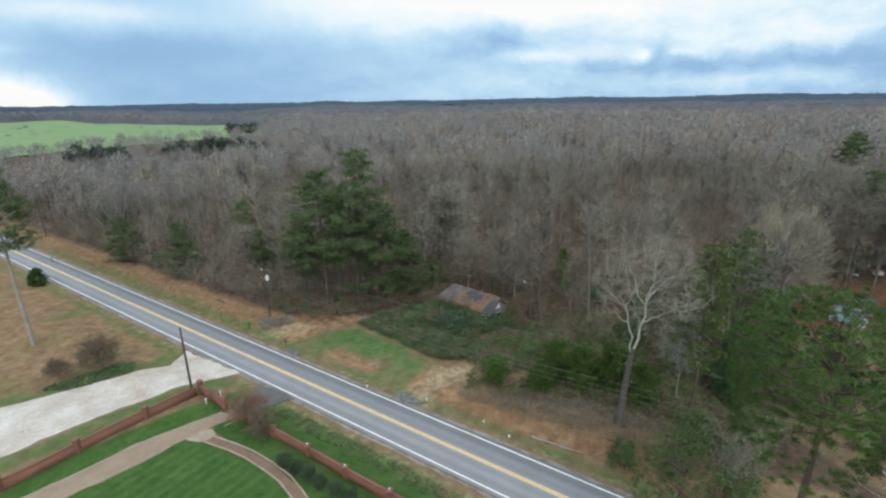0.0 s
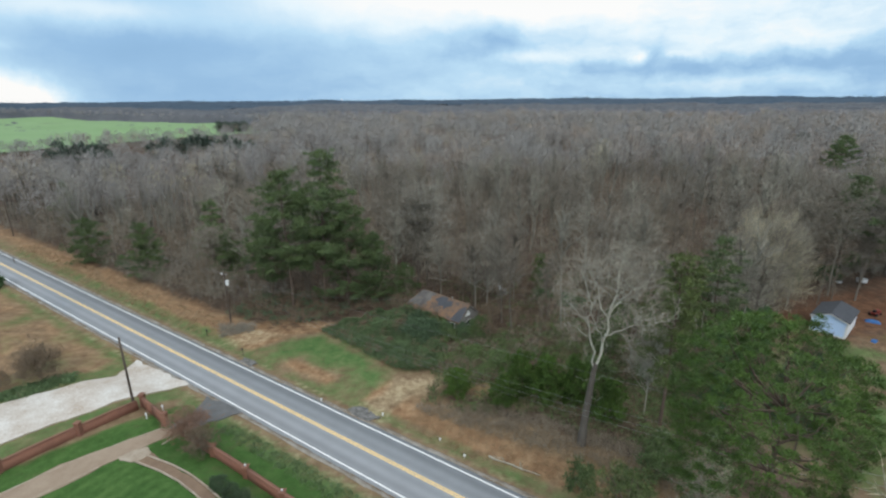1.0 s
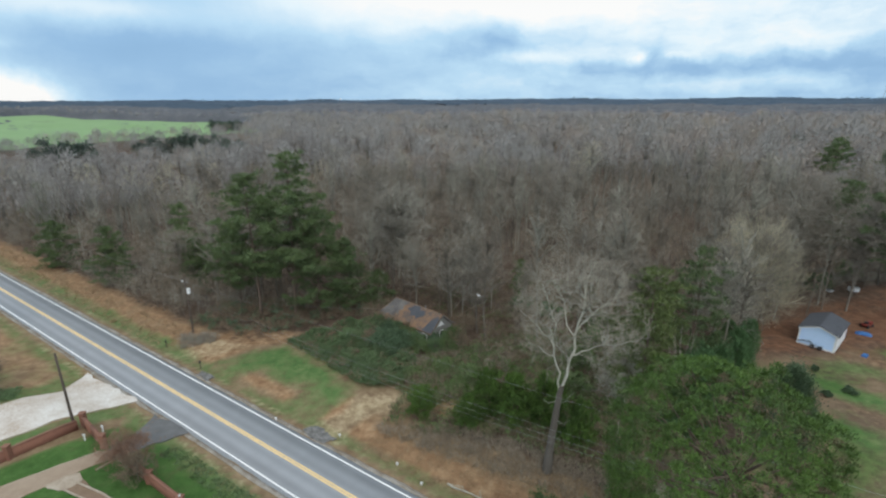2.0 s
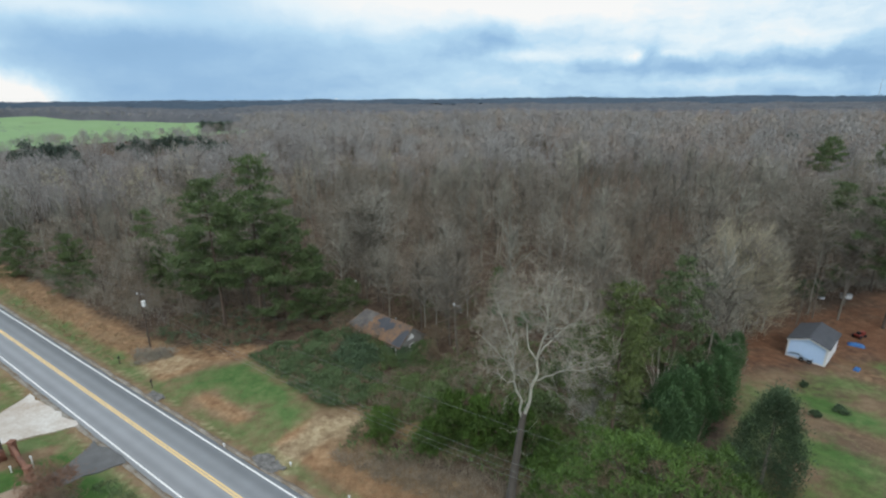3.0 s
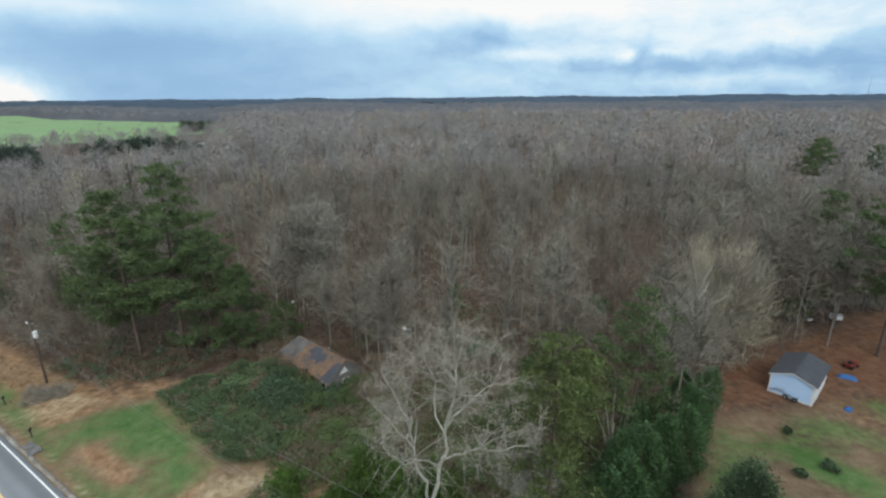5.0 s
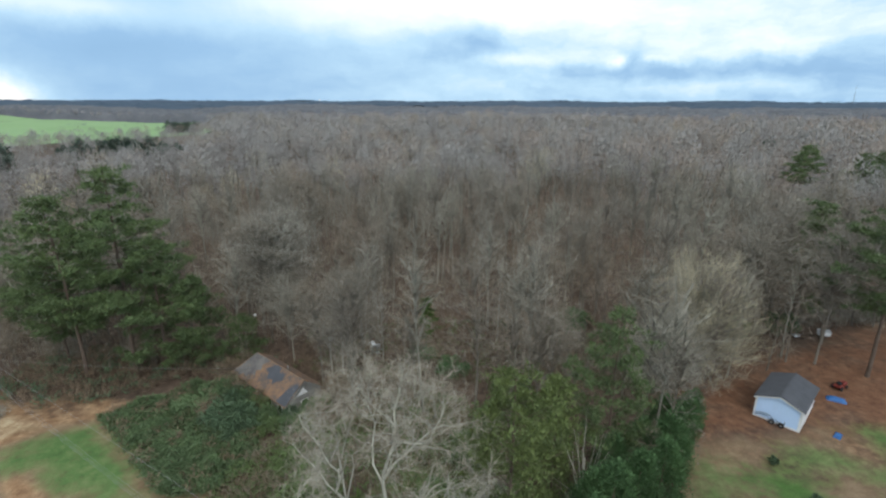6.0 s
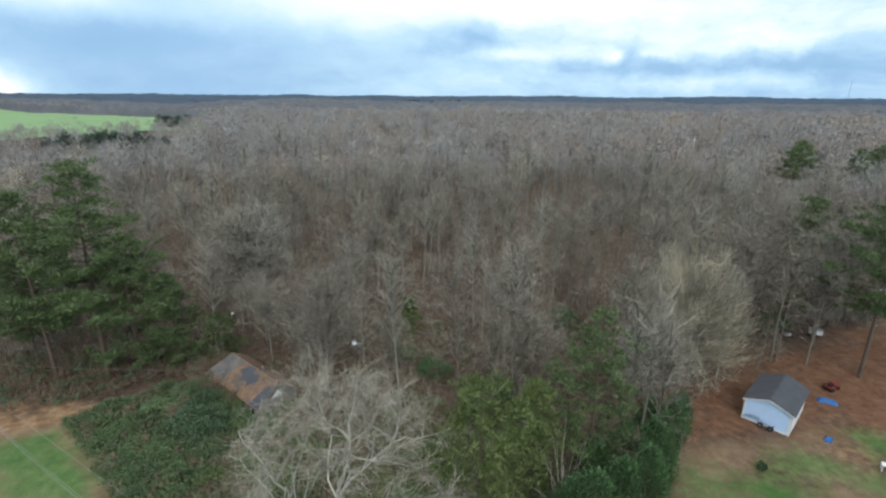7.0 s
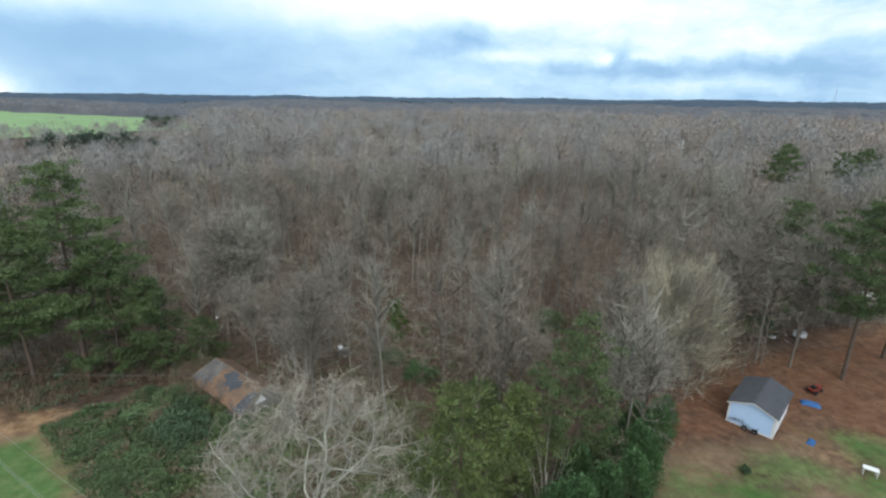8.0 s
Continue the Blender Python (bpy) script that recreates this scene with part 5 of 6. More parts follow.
# ---- shrubs, vines and brush ----
ROADSIDE_PLANTS = [(4.8, 60.6, 3.8, 1.9, "P"), (10.8, 57.4, 4.4, 2.0, "P"), (13.2, 59.5, 5.8, 2.4, "P"), (16.0, 58.2, 6.4, 2.3, "P"), (19.5, 57.5, 6.2, 2.3, "P"), (22.5, 54.0, 5.6, 2.2, "P"),
    (25.0, 44.6, 3.0, 2.2, "S"), (24, 63, 3.2, 2.4, "S"),
    (17.2, 43.8, 3.4, 1.8, "S"), (21.6, 42.0, 3.8, 2.0, "S"), (14.4, 25.6, 3.0, 1.7, "S"), (27.0, 39.4, 3.6, 2.2, "S")]
HOUSE_BUSHES = [(7.3, 70.6, 2.2, 2.0, "S"), (10.5, 68, 2.2, 2.2, "S"), (-3.0, 78.0, 3.6, 2.6, "D"), (-0.4, 77.4, 3.8, 2.4, "D"), (-1.6, 76.2, 2.6, 2.2, "D"), (-5.5, 80.6, 2.4, 2.2, "I"), (3.2, 76.8, 2.2, 1.7, "S"), (-6.6, 84.0, 2.4, 2.2, "I"),
    (-9, 81, 1.7, 2.2, "I"), (-5.1, 84.3, 3.3, 1.8, "I"), (-3.6, 83.0, 3.2, 1.7, "D"), (-2.0, 81.8, 3.4, 1.8, "I"), (-0.5, 80.5, 3.3, 1.8, "I"), (1.0, 79.2, 3.0, 1.7, "S"), (2.6, 78.0, 2.8, 1.5, "I"), (8.6, 78.3, 3.4, 1.4, "S"),
    (5.6, 76.6, 2.4, 1.4, "I"), (7.5, 79.0, 2.7, 1.3, "I"), (5.4, 78.4, 2.5, 1.3, "D"), (-2.2, 80.2, 4.0, 2.1, "D"), (-4.4, 82.0, 3.8, 1.9, "I"), (7.6, 76.6, 2.6, 1.5, "S"), (9.0, 79.4, 2.8, 1.5, "S")]
WOOD_BUSHES = [(78, 97, 3.4, 2.6, "C"), (88, 103, 3.6, 2.6, "S"), (70, 96, 3.0, 2.4, "C"), (97, 102, 3.4, 2.6, "S"), (-75, 110, 3.4, 2.4, "C"), (21.0, 92.0, 2.6, 2.0, "C"), (25.4, 87.0, 3.0, 2.4, "C"), (46.0, 101, 4.0, 2.8, "C")]
VINE_MOUNDS = []
vm = np.random.RandomState(61)
while len(VINE_MOUNDS) < 26:
    mx, my = vm.uniform(-18, 3), vm.uniform(66, 86)
    if inside(mx, my, KUDZU) > 0.8:
        VINE_MOUNDS.append((mx, my, vm.uniform(1.0, 2.0), vm.uniform(0.9, 1.6), "I"))
YARD_EDGE_BUSHES = [(33.0, 81.0, 3.6, 2.8, "S"), (30, 76, 3.6, 2.6, "S"), (27, 70, 3.2, 2.4, "S"), (36, 74, 4.2, 2.6, "S"), (31, 62, 4, 2.4, "S"), (34.0, 58.0, 4.2, 2.4, "S"), (29.5, 43.5, 3.6, 2.6, "S"), (27.0, 47.0, 3.4, 2.4, "S"),
    (33, 47, 4.0, 2.6, "S")]
SHRUBS = ROADSIDE_PLANTS + HOUSE_BUSHES + VINE_MOUNDS + WOOD_BUSHES + YARD_EDGE_BUSHES
shrub_kinds = {"S": (M_SHRUB, "evergreen shrub in the roadside brush"), "I": (M_IVY, "vine-smothered dark green bush near the house"), "C": (M_CEDAR, "dark green bush under the bare trees"), "D": (M_BLUE_LEAF, "tall dark bluish-green bush before the house")}
base_shrub = {}
for k, (px, py, ph, pr, kind) in enumerate(SHRUBS):
    key = (kind, k % 2)
    if key not in base_shrub and kind == "P":
        base_shrub[key] = plant("young_pine", pine_tree(600 + k, 3.0, 2.2, start=0.04, whorls=9, blades_per=34, leaf=0.3, clump=0.5, trunk_r=0.07), stand(px, py, 40 * k, pr / 2.2), [M_PINE_BARK, M_PINE_BRIGHT], "bright green young pine in the roadside brush", "tree", "young pines")
        base_shrub[key].scale.z = ph / 3.0
    elif key not in base_shrub:
        base_shrub[key] = plant("shrub", broadleaf(600 + k, 3.0, 2.2, clumps=46, per=44, leaf=0.26, low=0.0), stand(px, py, 40 * k, pr / 2.2), [M_BARK, shrub_kinds[kind][0]], shrub_kinds[kind][1], "shrub", "wild shrubs", parts=("stem", "foliage"))
        base_shrub[key].scale.z = ph / 3.0
    else:
        m = pose(px, py, gz(px, py), 0, 0, 40 * k)
        b = base_shrub[key]
        c = copy_thing(b, m)
        c.scale = (pr / 2.2, pr / 2.2, ph / 3.0)


def patch_points(poly, count, seed, margin=0.0):
    r = np.random.RandomState(seed)
    xs, ys = [p[0] for p in poly], [p[1] for p in poly]
    x, y = r.uniform(min(xs), max(xs), count * 4), r.uniform(min(ys), max(ys), count * 4)
    ok = (inside(x, y, poly) > margin) & (abs(road_off(x, y)) > 5.6)
    return x[ok][:count], y[ok][:count]


def ground_tufts(name, poly, count, mats, label, category, seed, size=0.45, leaf=0.3, per=12, rise=0.25, hump=0.0, width=0.5):
    """Low growth of many small blades over a patch of ground."""
    rng = np.random.RandomState(seed)
    x, y = patch_points(poly, count, seed)
    soup = Soup()
    z = ground_z(x, y) + hump * (0.55 + 0.45 * waves(x, y, 5.0, seed))
    for k in range(len(x)):
        tuft(soup, (x[k], y[k], z[k] + 0.05), size * rng.uniform(0.6, 1.3), per, rng, leaf, rise, 0.5, width)
    v, t = soup.arrays()
    ob = mesh_object(name, v, t, mats)
    return tagged(ob, label, category, kind="stuff")


PINE_FOOT = [(-38, 83), (-38, 97), (-6, 97), (2, 91), (-8, 90), (-15, 87), (-21, 82.5), (-28, 80)]
ground_tufts("brush", PINE_FOOT, 750, M_BROWN_SHRUB, "tangled brown brush under the pines", "brush", 41, size=0.9, leaf=1.0, per=14, rise=0.9, hump=0.6, width=0.07)
ground_tufts("brush", PINE_FOOT, 260, M_BLUE_LEAF, "dull green growth under the pines", "brush", 42, size=0.9, leaf=0.34, per=22, rise=0.4, hump=0.9)
WOOD_EDGE = [(2, 91), (12, 83), (15, 75), (26, 86), (38, 78), (52, 84), (50, 104), (20, 108), (0, 104)]
BACK = [(62, 89), (72, 94), (86, 99), (96, 98), (112, 103), (112, 114), (82, 106), (62, 98)]
ground_tufts("brush", BACK, 700, M_TWIG_DARK, "dark brown brush at the back of the yard", "brush", 45, size=1.1, leaf=1.3, per=14, rise=0.9, hump=1.2, width=0.06)
ground_tufts("brush_pile", [(-38, 79.4), (-31.5, 80.6), (-30.5, 78), (-35, 75.6)], 110, M_TWIG_DARK, "grey brush heaped round the utility pole", "brush", 46, size=0.5, leaf=0.8, per=16, rise=0.5, hump=0.3, width=0.07)
ground_tufts("brush", WOOD_EDGE, 1400, M_BROWN_SHRUB, "brown winter brush behind the house", "brush", 43, size=1.0, leaf=1.1, per=12, rise=0.9, hump=0.7, width=0.06)
ground_tufts("brush", WOOD_EDGE, 350, M_SHRUB, "low green growth behind the house", "brush", 44, size=0.9, leaf=0.32, per=20, rise=0.4, hump=0.7)
ground_tufts("vine_thicket", KUDZU, 1500, M_IVY, "dark green vine thicket before the abandoned house", "vines", 31, size=0.65, leaf=0.24, per=26, hump=0.9, width=0.75)
ground_tufts("dead_vines", KUDZU, 380, M_BROWN_SHRUB, "dead brown vines among the green thicket", "vines", 39, size=0.6, leaf=0.5, per=12, hump=1.15, width=0.2)
BANK = [(-3.0, 53.4), (0.5, 56.5), (9, 54.5), (16, 50.5), (24, 47), (32, 42), (30, 38), (20, 42.0)]
ground_tufts("roadside_brush", BANK, 1500, M_STRAW, "dry tan brush on the roadside bank", "brush", 32, size=0.45, leaf=0.36, per=9, rise=0.8, width=0.10)
PINE_GROUND = [(12, 26), (14, 36), (24, 40.5), (40, 31), (38, 14), (26, 12), (16, 20)]
ground_tufts("brush", PINE_GROUND, 900, M_TWIG_BROWN, "tangled brown brush under the roadside pines", "brush", 47, size=0.9, leaf=1.1, per=12, rise=0.9, hump=0.9, width=0.06)
ground_tufts("brush", PINE_GROUND, 260, M_SHRUB, "green growth under the roadside pines", "brush", 48, size=0.9, leaf=0.3, per=20, rise=0.4, hump=0.9)
BRUSH = [(0, 58), (2, 66), (3, 73), (6, 76), (14, 80), (24, 84), (36, 72), (36, 56), (26, 48), (14, 54)]
ground_tufts("brush", BRUSH, 1500, [M_BROWN_SHRUB], "brown winter brush among the shrubs", "brush", 33, size=0.6, leaf=0.8, per=10, rise=0.9, hump=0.5, width=0.09)
ground_tufts("brush", BRUSH, 1100, [M_SHRUB], "low green growth among the brush", "brush", 34, size=0.6, leaf=0.32, per=14, hump=0.6)
UPPER_BANK = [(-1, 57.5), (9, 57), (16, 53.5), (24, 49.5), (31, 45), (29, 41.5), (22, 44.5), (15, 48.4), (8, 52), (1, 55.6)]
ground_tufts("brush", UPPER_BANK, 900, M_TWIG_BROWN, "dark brown brush on top of the roadside bank", "brush", 51, size=0.55, leaf=0.7, per=12, rise=0.9, hump=0.3, width=0.07)
BETWEEN = [(1, 65.5), (3, 74), (8, 78.5), (14, 76), (14, 64), (6, 63)]
ground_tufts("brush", BETWEEN, 420, M_SHRUB, "low green growth beside the vine thicket", "brush", 49, size=0.7, leaf=0.28, per=18, rise=0.4, hump=0.9)
ground_tufts("brush", BETWEEN, 420, M_TWIG_BROWN, "brown brush beside the vine thicket", "brush", 50, size=0.7, leaf=0.8, per=12, rise=0.8, hump=0.7, width=0.07)
EDGE_L = [(-32, 81), (-47, 87), (-80, 108), (-116, 130), (-120, 124), (-80, 101), (-46, 80), (-36, 76)]
ground_tufts("roadside_brush", EDGE_L, 1500, M_STRAW, "orange-brown dry brush along the wood's edge", "brush", 35, size=0.5, leaf=0.6, per=9, rise=0.8, width=0.12)
WALL_SIDE = [(-24.5, 51.8), (-21.5, 54.4), (3, 39.5), (0, 37)]
ground_tufts("ground_cover", WALL_SIDE, 1100, M_IVY, "dark green ground cover between wall and road", "ground cover", 36, size=0.45, leaf=0.2, per=9, rise=0.4)
plant("bare_shrub", bare_tree(643, 5.0, 3.6, ends=150, twigs=40, twig_w=0.05, low=0.05, sides=4, trunk_r=0.05), stand(-53.6, 60.6), [M_BARK, M_BROWN_SHRUB], "rounded bare brown shrub in dry grass", "shrub", parts=("stem", "crown"))
plant("bare_shrub", bare_tree(644, 3.3, 2.2, ends=90, twigs=36, twig_w=0.05, low=0.05, sides=4, trunk_r=0.05), stand(-58.2, 58.4), [M_BARK, M_BROWN_SHRUB], "small bare brown shrub in dry grass", "shrub", parts=("stem", "crown"))
ground_tufts("shrub_mat", [(-59, 55.5), (-55, 59.5), (-50, 63), (-48.5, 60.2), (-53, 56)], 520, M_IVY, "green growth round the bare shrubs", "brush", 38, size=0.6, leaf=0.3, per=12)

for sd, px, py, ph, pc in ((645, -6.6, 88.0, 3.8, 2.6), (646, -3.2, 88.6, 4.4, 2.8), (647, 10.2, 82.4, 4.0, 2.6), (648, 9.4, 77.0, 3.2, 2.2), (649, -4.6, 79.4, 3.6, 2.4), (651, -5.0, 84.4, 4.0, 2.4), (652, -2.6, 82.8, 3.8, 2.2), (653, 0.6, 80.6, 3.4, 1.8)):
    plant("bare_shrub", bare_tree(sd, ph, pc, ends=70, twigs=24, twig_w=0.04, low=0.0, sides=4, trunk_r=0.05, reach=0.35), stand(px, py), [M_BARK, M_BROWN_SHRUB], "tangled brown bare shrub crowding the abandoned house", "shrub", "house shrubs", parts=("stem", "crown"))

# red-brown shrub over the wall and clipped round hedge
plant("bare_shrub", bare_tree(640, 4.0, 2.8, ends=140, twigs=30, twig_w=0.04, low=0.05, sides=4, trunk_r=0.06), stand(-26.2, 49.6), [M_BARK, M_RED_SHRUB], "reddish-brown bare shrub at the wall's end", "shrub", parts=("stem", "crown"))
plant("bare_shrub", bare_tree(641, 3.2, 2.2, ends=90, twigs=30, twig_w=0.04, low=0.05, sides=4, trunk_r=0.06), stand(-23.6, 47.4), [M_BARK, M_BROWN_SHRUB], "brown bare shrub beside the wall", "shrub", parts=("stem", "crown"))
ball = broadleaf(650, 1.5, 0.95, clumps=70, per=40, leaf=0.12, low=0.0)
ball_first = None
for k, (px, py) in enumerate(((-19.0, 42.0), (-17.4, 41.0), (-15.9, 40.2), (-14.4, 39.2), (-12.6, 38.3), (-10.9, 37.3), (-9.2, 36.2))):
    if ball_first is None:
        ball_first = plant("hedge_bush", ball, stand(px, py), [M_BARK, M_GREY_LEAF], "clipped round grey-green bush beside the brick wall", "bush", "clipped hedge", parts=("stem", "foliage"))
    else:
        copy_thing(ball_first, stand(px, py, 50 * k, 0.9 + 0.06 * (k % 3)))

# ---- brick walls ----
M_BRICK = material("red-brown brick", (0.27, 0.125, 0.085), (0.17, 0.08, 0.06), scale=0.6, fine=8, bump=0.3)
M_CAP = material("brick coping", (0.24, 0.12, 0.085), (0.15, 0.075, 0.055), scale=0.6, fine=8)


def brick_wall(points, label, height=1.2, piers=(), pier_h=1.7, lamps=False):
    ob = thing("brick_wall", pose(points[0][0], points[0][1], 0), label, "wall")
    ox, oy = points[0]
    for (x0, y0), (x1, y1) in zip(points, points[1:]):
        length = math.hypot(x1 - x0, y1 - y0)
        n = max(1, round(length / 3.0))
        ux, uy = (x1 - x0) / length, (y1 - y0) / length
        for nm, mt, half, lo, hi in (("panel", M_BRICK, 0.13, -0.4, height), ("coping", M_CAP, 0.18, height + 0.003, height + 0.1)):
            v = []
            for k in range(n + 1):
                x, y = x0 + ux * length * k / n, y0 + uy * length * k / n
                z = gz(x, y)
                for sx_, zz in ((-half, lo), (-half, hi), (half, hi), (half, lo)):
                    v.append((x - uy * sx_ - ox, y + ux * sx_ - oy, z + zz))
            f = [(4 * k + j, 4 * k + (j + 1) % 4, 4 * k + 4 + (j + 1) % 4, 4 * k + 4 + j) for k in range(n) for j in range(4)] + [(3, 2, 1, 0), (4 * n, 4 * n + 1, 4 * n + 2, 4 * n + 3)]
            mesh_object(nm, v, f, mt, ob)
    for x, y in piers:
        z = gz(x, y)
        p = part("pier", box(bmesh.new(), (x - ox - 0.28, y - oy - 0.28, z - 0.4), (x - ox + 0.28, y - oy + 0.28, z + pier_h), 0.03), M_BRICK, ob)
        part("cap", box(bmesh.new(), (x - ox - 0.35, y - oy - 0.35, z + pier_h + 0.003), (x - ox + 0.35, y - oy + 0.35, z + pier_h + 0.12), 0.03), M_CAP, p)
    return ob


def pier_lamp(x, y, z):
    ob = thing("pier_lamp", pose(x, y, z), "small white lamp on a brick pier", "lamp", "wall lamps")
    part("base", box(bmesh.new(), (-0.1, -0.1, 0), (0.1, 0.1, 0.06), 0.02), M_STEEL, ob)
    bm = bmesh.new()
    bmesh.ops.create_uvsphere(bm, u_segments=12, v_segments=8, radius=0.09, matrix=Matrix.Translation((0, 0, 0.14)))
    part("globe", bm, M_WHITE, ob)
    return ob


M_SIDING = material("pale blue-white siding", (0.54, 0.71, 0.95), (0.46, 0.61, 0.82), scale=0.5, fine=4, bump=0.05, rough=0.6)
M_SHINGLE = material("dark grey shingles", (0.08, 0.084, 0.097), (0.05, 0.052, 0.06), scale=0.8, fine=7, bump=0.4)
M_WHITE = material("white paint", (0.78, 0.79, 0.80), (0.6, 0.6, 0.6), scale=1.5, fine=6, bump=0.05, rough=0.5)
M_STEEL = material("galvanised steel", (0.45, 0.46, 0.47), (0.3, 0.3, 0.31), scale=2, fine=9, metal=0.7, rough=0.5, bump=0.05)
M_BLACK = material("black rubber", (0.025, 0.025, 0.027), (0.015, 0.015, 0.016), scale=2, fine=9, bump=0.1)
M_BLUE = material("blue plastic tarp", (0.04, 0.14, 0.36), (0.025, 0.09, 0.24), scale=2, fine=8, rough=0.4)
M_RED = material("faded red paint", (0.20, 0.035, 0.025), (0.10, 0.02, 0.016), scale=2, fine=9, rough=0.5)
M_POLE = material("creosoted pole wood", (0.11, 0.085, 0.07), (0.06, 0.048, 0.04), scale=1.5, fine=12)
M_GLASS = material("dark window glass", (0.03, 0.035, 0.04), (0.02, 0.022, 0.025), rough=0.1, bump=0)

brick_wall([(-58.5, 21.0), (-47.0, 38.0), (-36.0, 55.0)], "long red-brown brick garden wall with square piers", piers=((-51.0, 32.1), (-47.2, 37.7), (-43.4, 43.5), (-39.4, 49.6)))
brick_wall([(-35.8, 55.7), (-33.4, 54.0), (-30.8, 52.1)], "short red-brown brick entrance wall with end piers", height=1.3, piers=((-35.9, 55.9), (-30.6, 52.0)), pier_h=1.7)
wall_piers = ((-27.4, 50.3), (-22.3, 47.2), (-17.2, 44.1), (-12.2, 41.0), (-7.0, 37.8), (-1.9, 34.7))
brick_wall([(-27.4, 50.3), (-17.2, 44.1), (-7.0, 37.8), (3.2, 31.6)], "long red-brown brick wall along the road verge", piers=wall_piers, pier_h=1.35)
for x0, y0 in wall_piers[2:5]:
    pier_lamp(x0, y0, gz(x0, y0) + 1.47)


# ---- shed ----
def shed():
    ax = Vector((0.69, -0.724, 0))
    turn = math.degrees(math.atan2(ax.y, ax.x))
    ob = thing("garden_shed", pose(61.8, 77.3, 2.0, 0, 0, turn), "pale blue-white garden shed with dark shingle roof", "shed")
    w, d, h, r = 4.7, 6.9, 2.7, 0.9
    for nm, y0, dy in (("front_wall", 0.0, 0.12), ("back_wall", d - 0.12, 0.12)):
        part(nm, solid([(0, y0, 0), (w, y0, 0), (w, y0, h), (w / 2, y0, h + r), (0, y0, h)], (0, dy, 0)), M_SIDING, ob)
    for x0 in (0.0, w - 0.12):
        part("side_wall", box(bmesh.new(), (x0, 0.122, 0), (x0 + 0.12, d - 0.122, h)), M_WHITE if x0 else M_SIDING, ob)
    for x0 in (-0.02, w - 0.26):
        part("corner_trim", box(bmesh.new(), (x0, -0.03, 0), (x0 + (0.18 if x0 < 1 else 0.28), -0.003, h - 0.05)), M_WHITE, ob, "white corner trim")
    part("base_trim", box(bmesh.new(), (0.17, -0.03, -0.05), (w - 0.27, -0.003, 0.18)), M_WHITE, ob, "white base board")
    for a, b in (((-0.2, h - 0.1), (w / 2, h + r - 0.02)), ((w / 2, h + r - 0.02), (w + 0.2, h - 0.1))):
        part("rake_trim", solid([(a[0], -0.26, a[1] - 0.13), (b[0], -0.26, b[1] - 0.13), (b[0], -0.26, b[1] + 0.02), (a[0], -0.26, a[1] + 0.02)], (0, 0.03, 0)), M_WHITE, ob, "white rake board")
    for k in range(9):
        z = 0.3 + 0.28 * k
        part("siding_lap", box(bmesh.new(), (0.18, -0.018, z), (w - 0.28, -0.002, z + 0.02)), M_SIDING, ob)
    part("door", box(bmesh.new(), (w + 0.002, 1.8, 0.1), (w + 0.05, 3.2, 2.2), 0.01), M_WHITE, ob, "white side door")
    for sgn in (0, 1):
        e = -0.22 if sgn == 0 else w + 0.22
        ez = h - 0.22 * r / (w / 2) + 0.02
        pts = [(e, -0.25, ez), (w / 2, -0.25, h + r + 0.02), (w / 2, d + 0.25, h + r + 0.02), (e, d + 0.25, ez)]
        part("roof", solid(pts, (0, 0, 0.1)), M_SHINGLE, ob)
    part("ridge_cap", box(bmesh.new(), (w / 2 - 0.14, -0.26, h + r + 0.1), (w / 2 + 0.14, d + 0.26, h + r + 0.15), 0.02), M_SHINGLE, ob)
    return ob


shed()


def hand_cart():
    """A two-wheeled cart frame of bent black pipe, leaning at the shed's front."""
    turn = math.degrees(math.atan2(-0.724, 0.69))
    ob = thing("hand_cart", pose(61.8, 77.3, 2.0, 0, 0, turn), "black two-wheeled hand cart leaning on the shed", "cart")
    for x0 in (2.0, 3.0):
        bm = bmesh.new()
        bmesh.ops.create_cone(bm, cap_ends=True, segments=18, radius1=0.30, radius2=0.30, depth=0.14, matrix=Matrix.Translation((x0, -0.5, 0.28)) @ Matrix.Rotation(radians(88), 4, "X"))
        w = part("wheel", bm, M_BLACK, ob)
        bm = bmesh.new()
        bmesh.ops.create_cone(bm, cap_ends=True, segments=12, radius1=0.13, radius2=0.13, depth=0.17, matrix=Matrix.Translation((x0, -0.5, 0.28)) @ Matrix.Rotation(radians(88), 4, "X"))
        part("hub", bm, M_STEEL, w)
    for y0 in (-0.28, -0.72):
        soup = Soup()
        tube(soup, [(0.2, y0, 0.62), (0.9, y0, 0.9), (1.6, y0, 0.95), (2.1, y0, 0.55), (3.1, y0, 0.4), (3.3, y0, 0.75)], [0.035] * 6, 6)
        mesh_object("rail", *soup.arrays(), M_BLACK, ob)
    for x0, z0 in ((0.9, 0.9), (2.1, 0.55), (3.1, 0.4)):
        soup = Soup()
        tube(soup, [(x0, -0.72, z0), (x0, -0.28, z0)], [0.03, 0.03], 6)
        mesh_object("crossbar", *soup.arrays(), M_BLACK, ob)
    soup = Soup()
    tube(soup, [(2.0, -0.5, 0.28), (3.0, -0.5, 0.28)], [0.03, 0.03], 6)
    mesh_object("axle", *soup.arrays(), M_STEEL, ob)


hand_cart()

# ---- house ----
M_STRAW_ROOF = material("shingles under pine straw", (0.26, 0.145, 0.08), (0.105, 0.085, 0.075), scale=0.7, fine=2.6, bump=0.6, amount=1.15)
M_GREY_ROOF = material("bare weathered shingles", (0.17, 0.155, 0.145), (0.085, 0.08, 0.08), scale=0.7, fine=3, bump=0.6, amount=1.0)
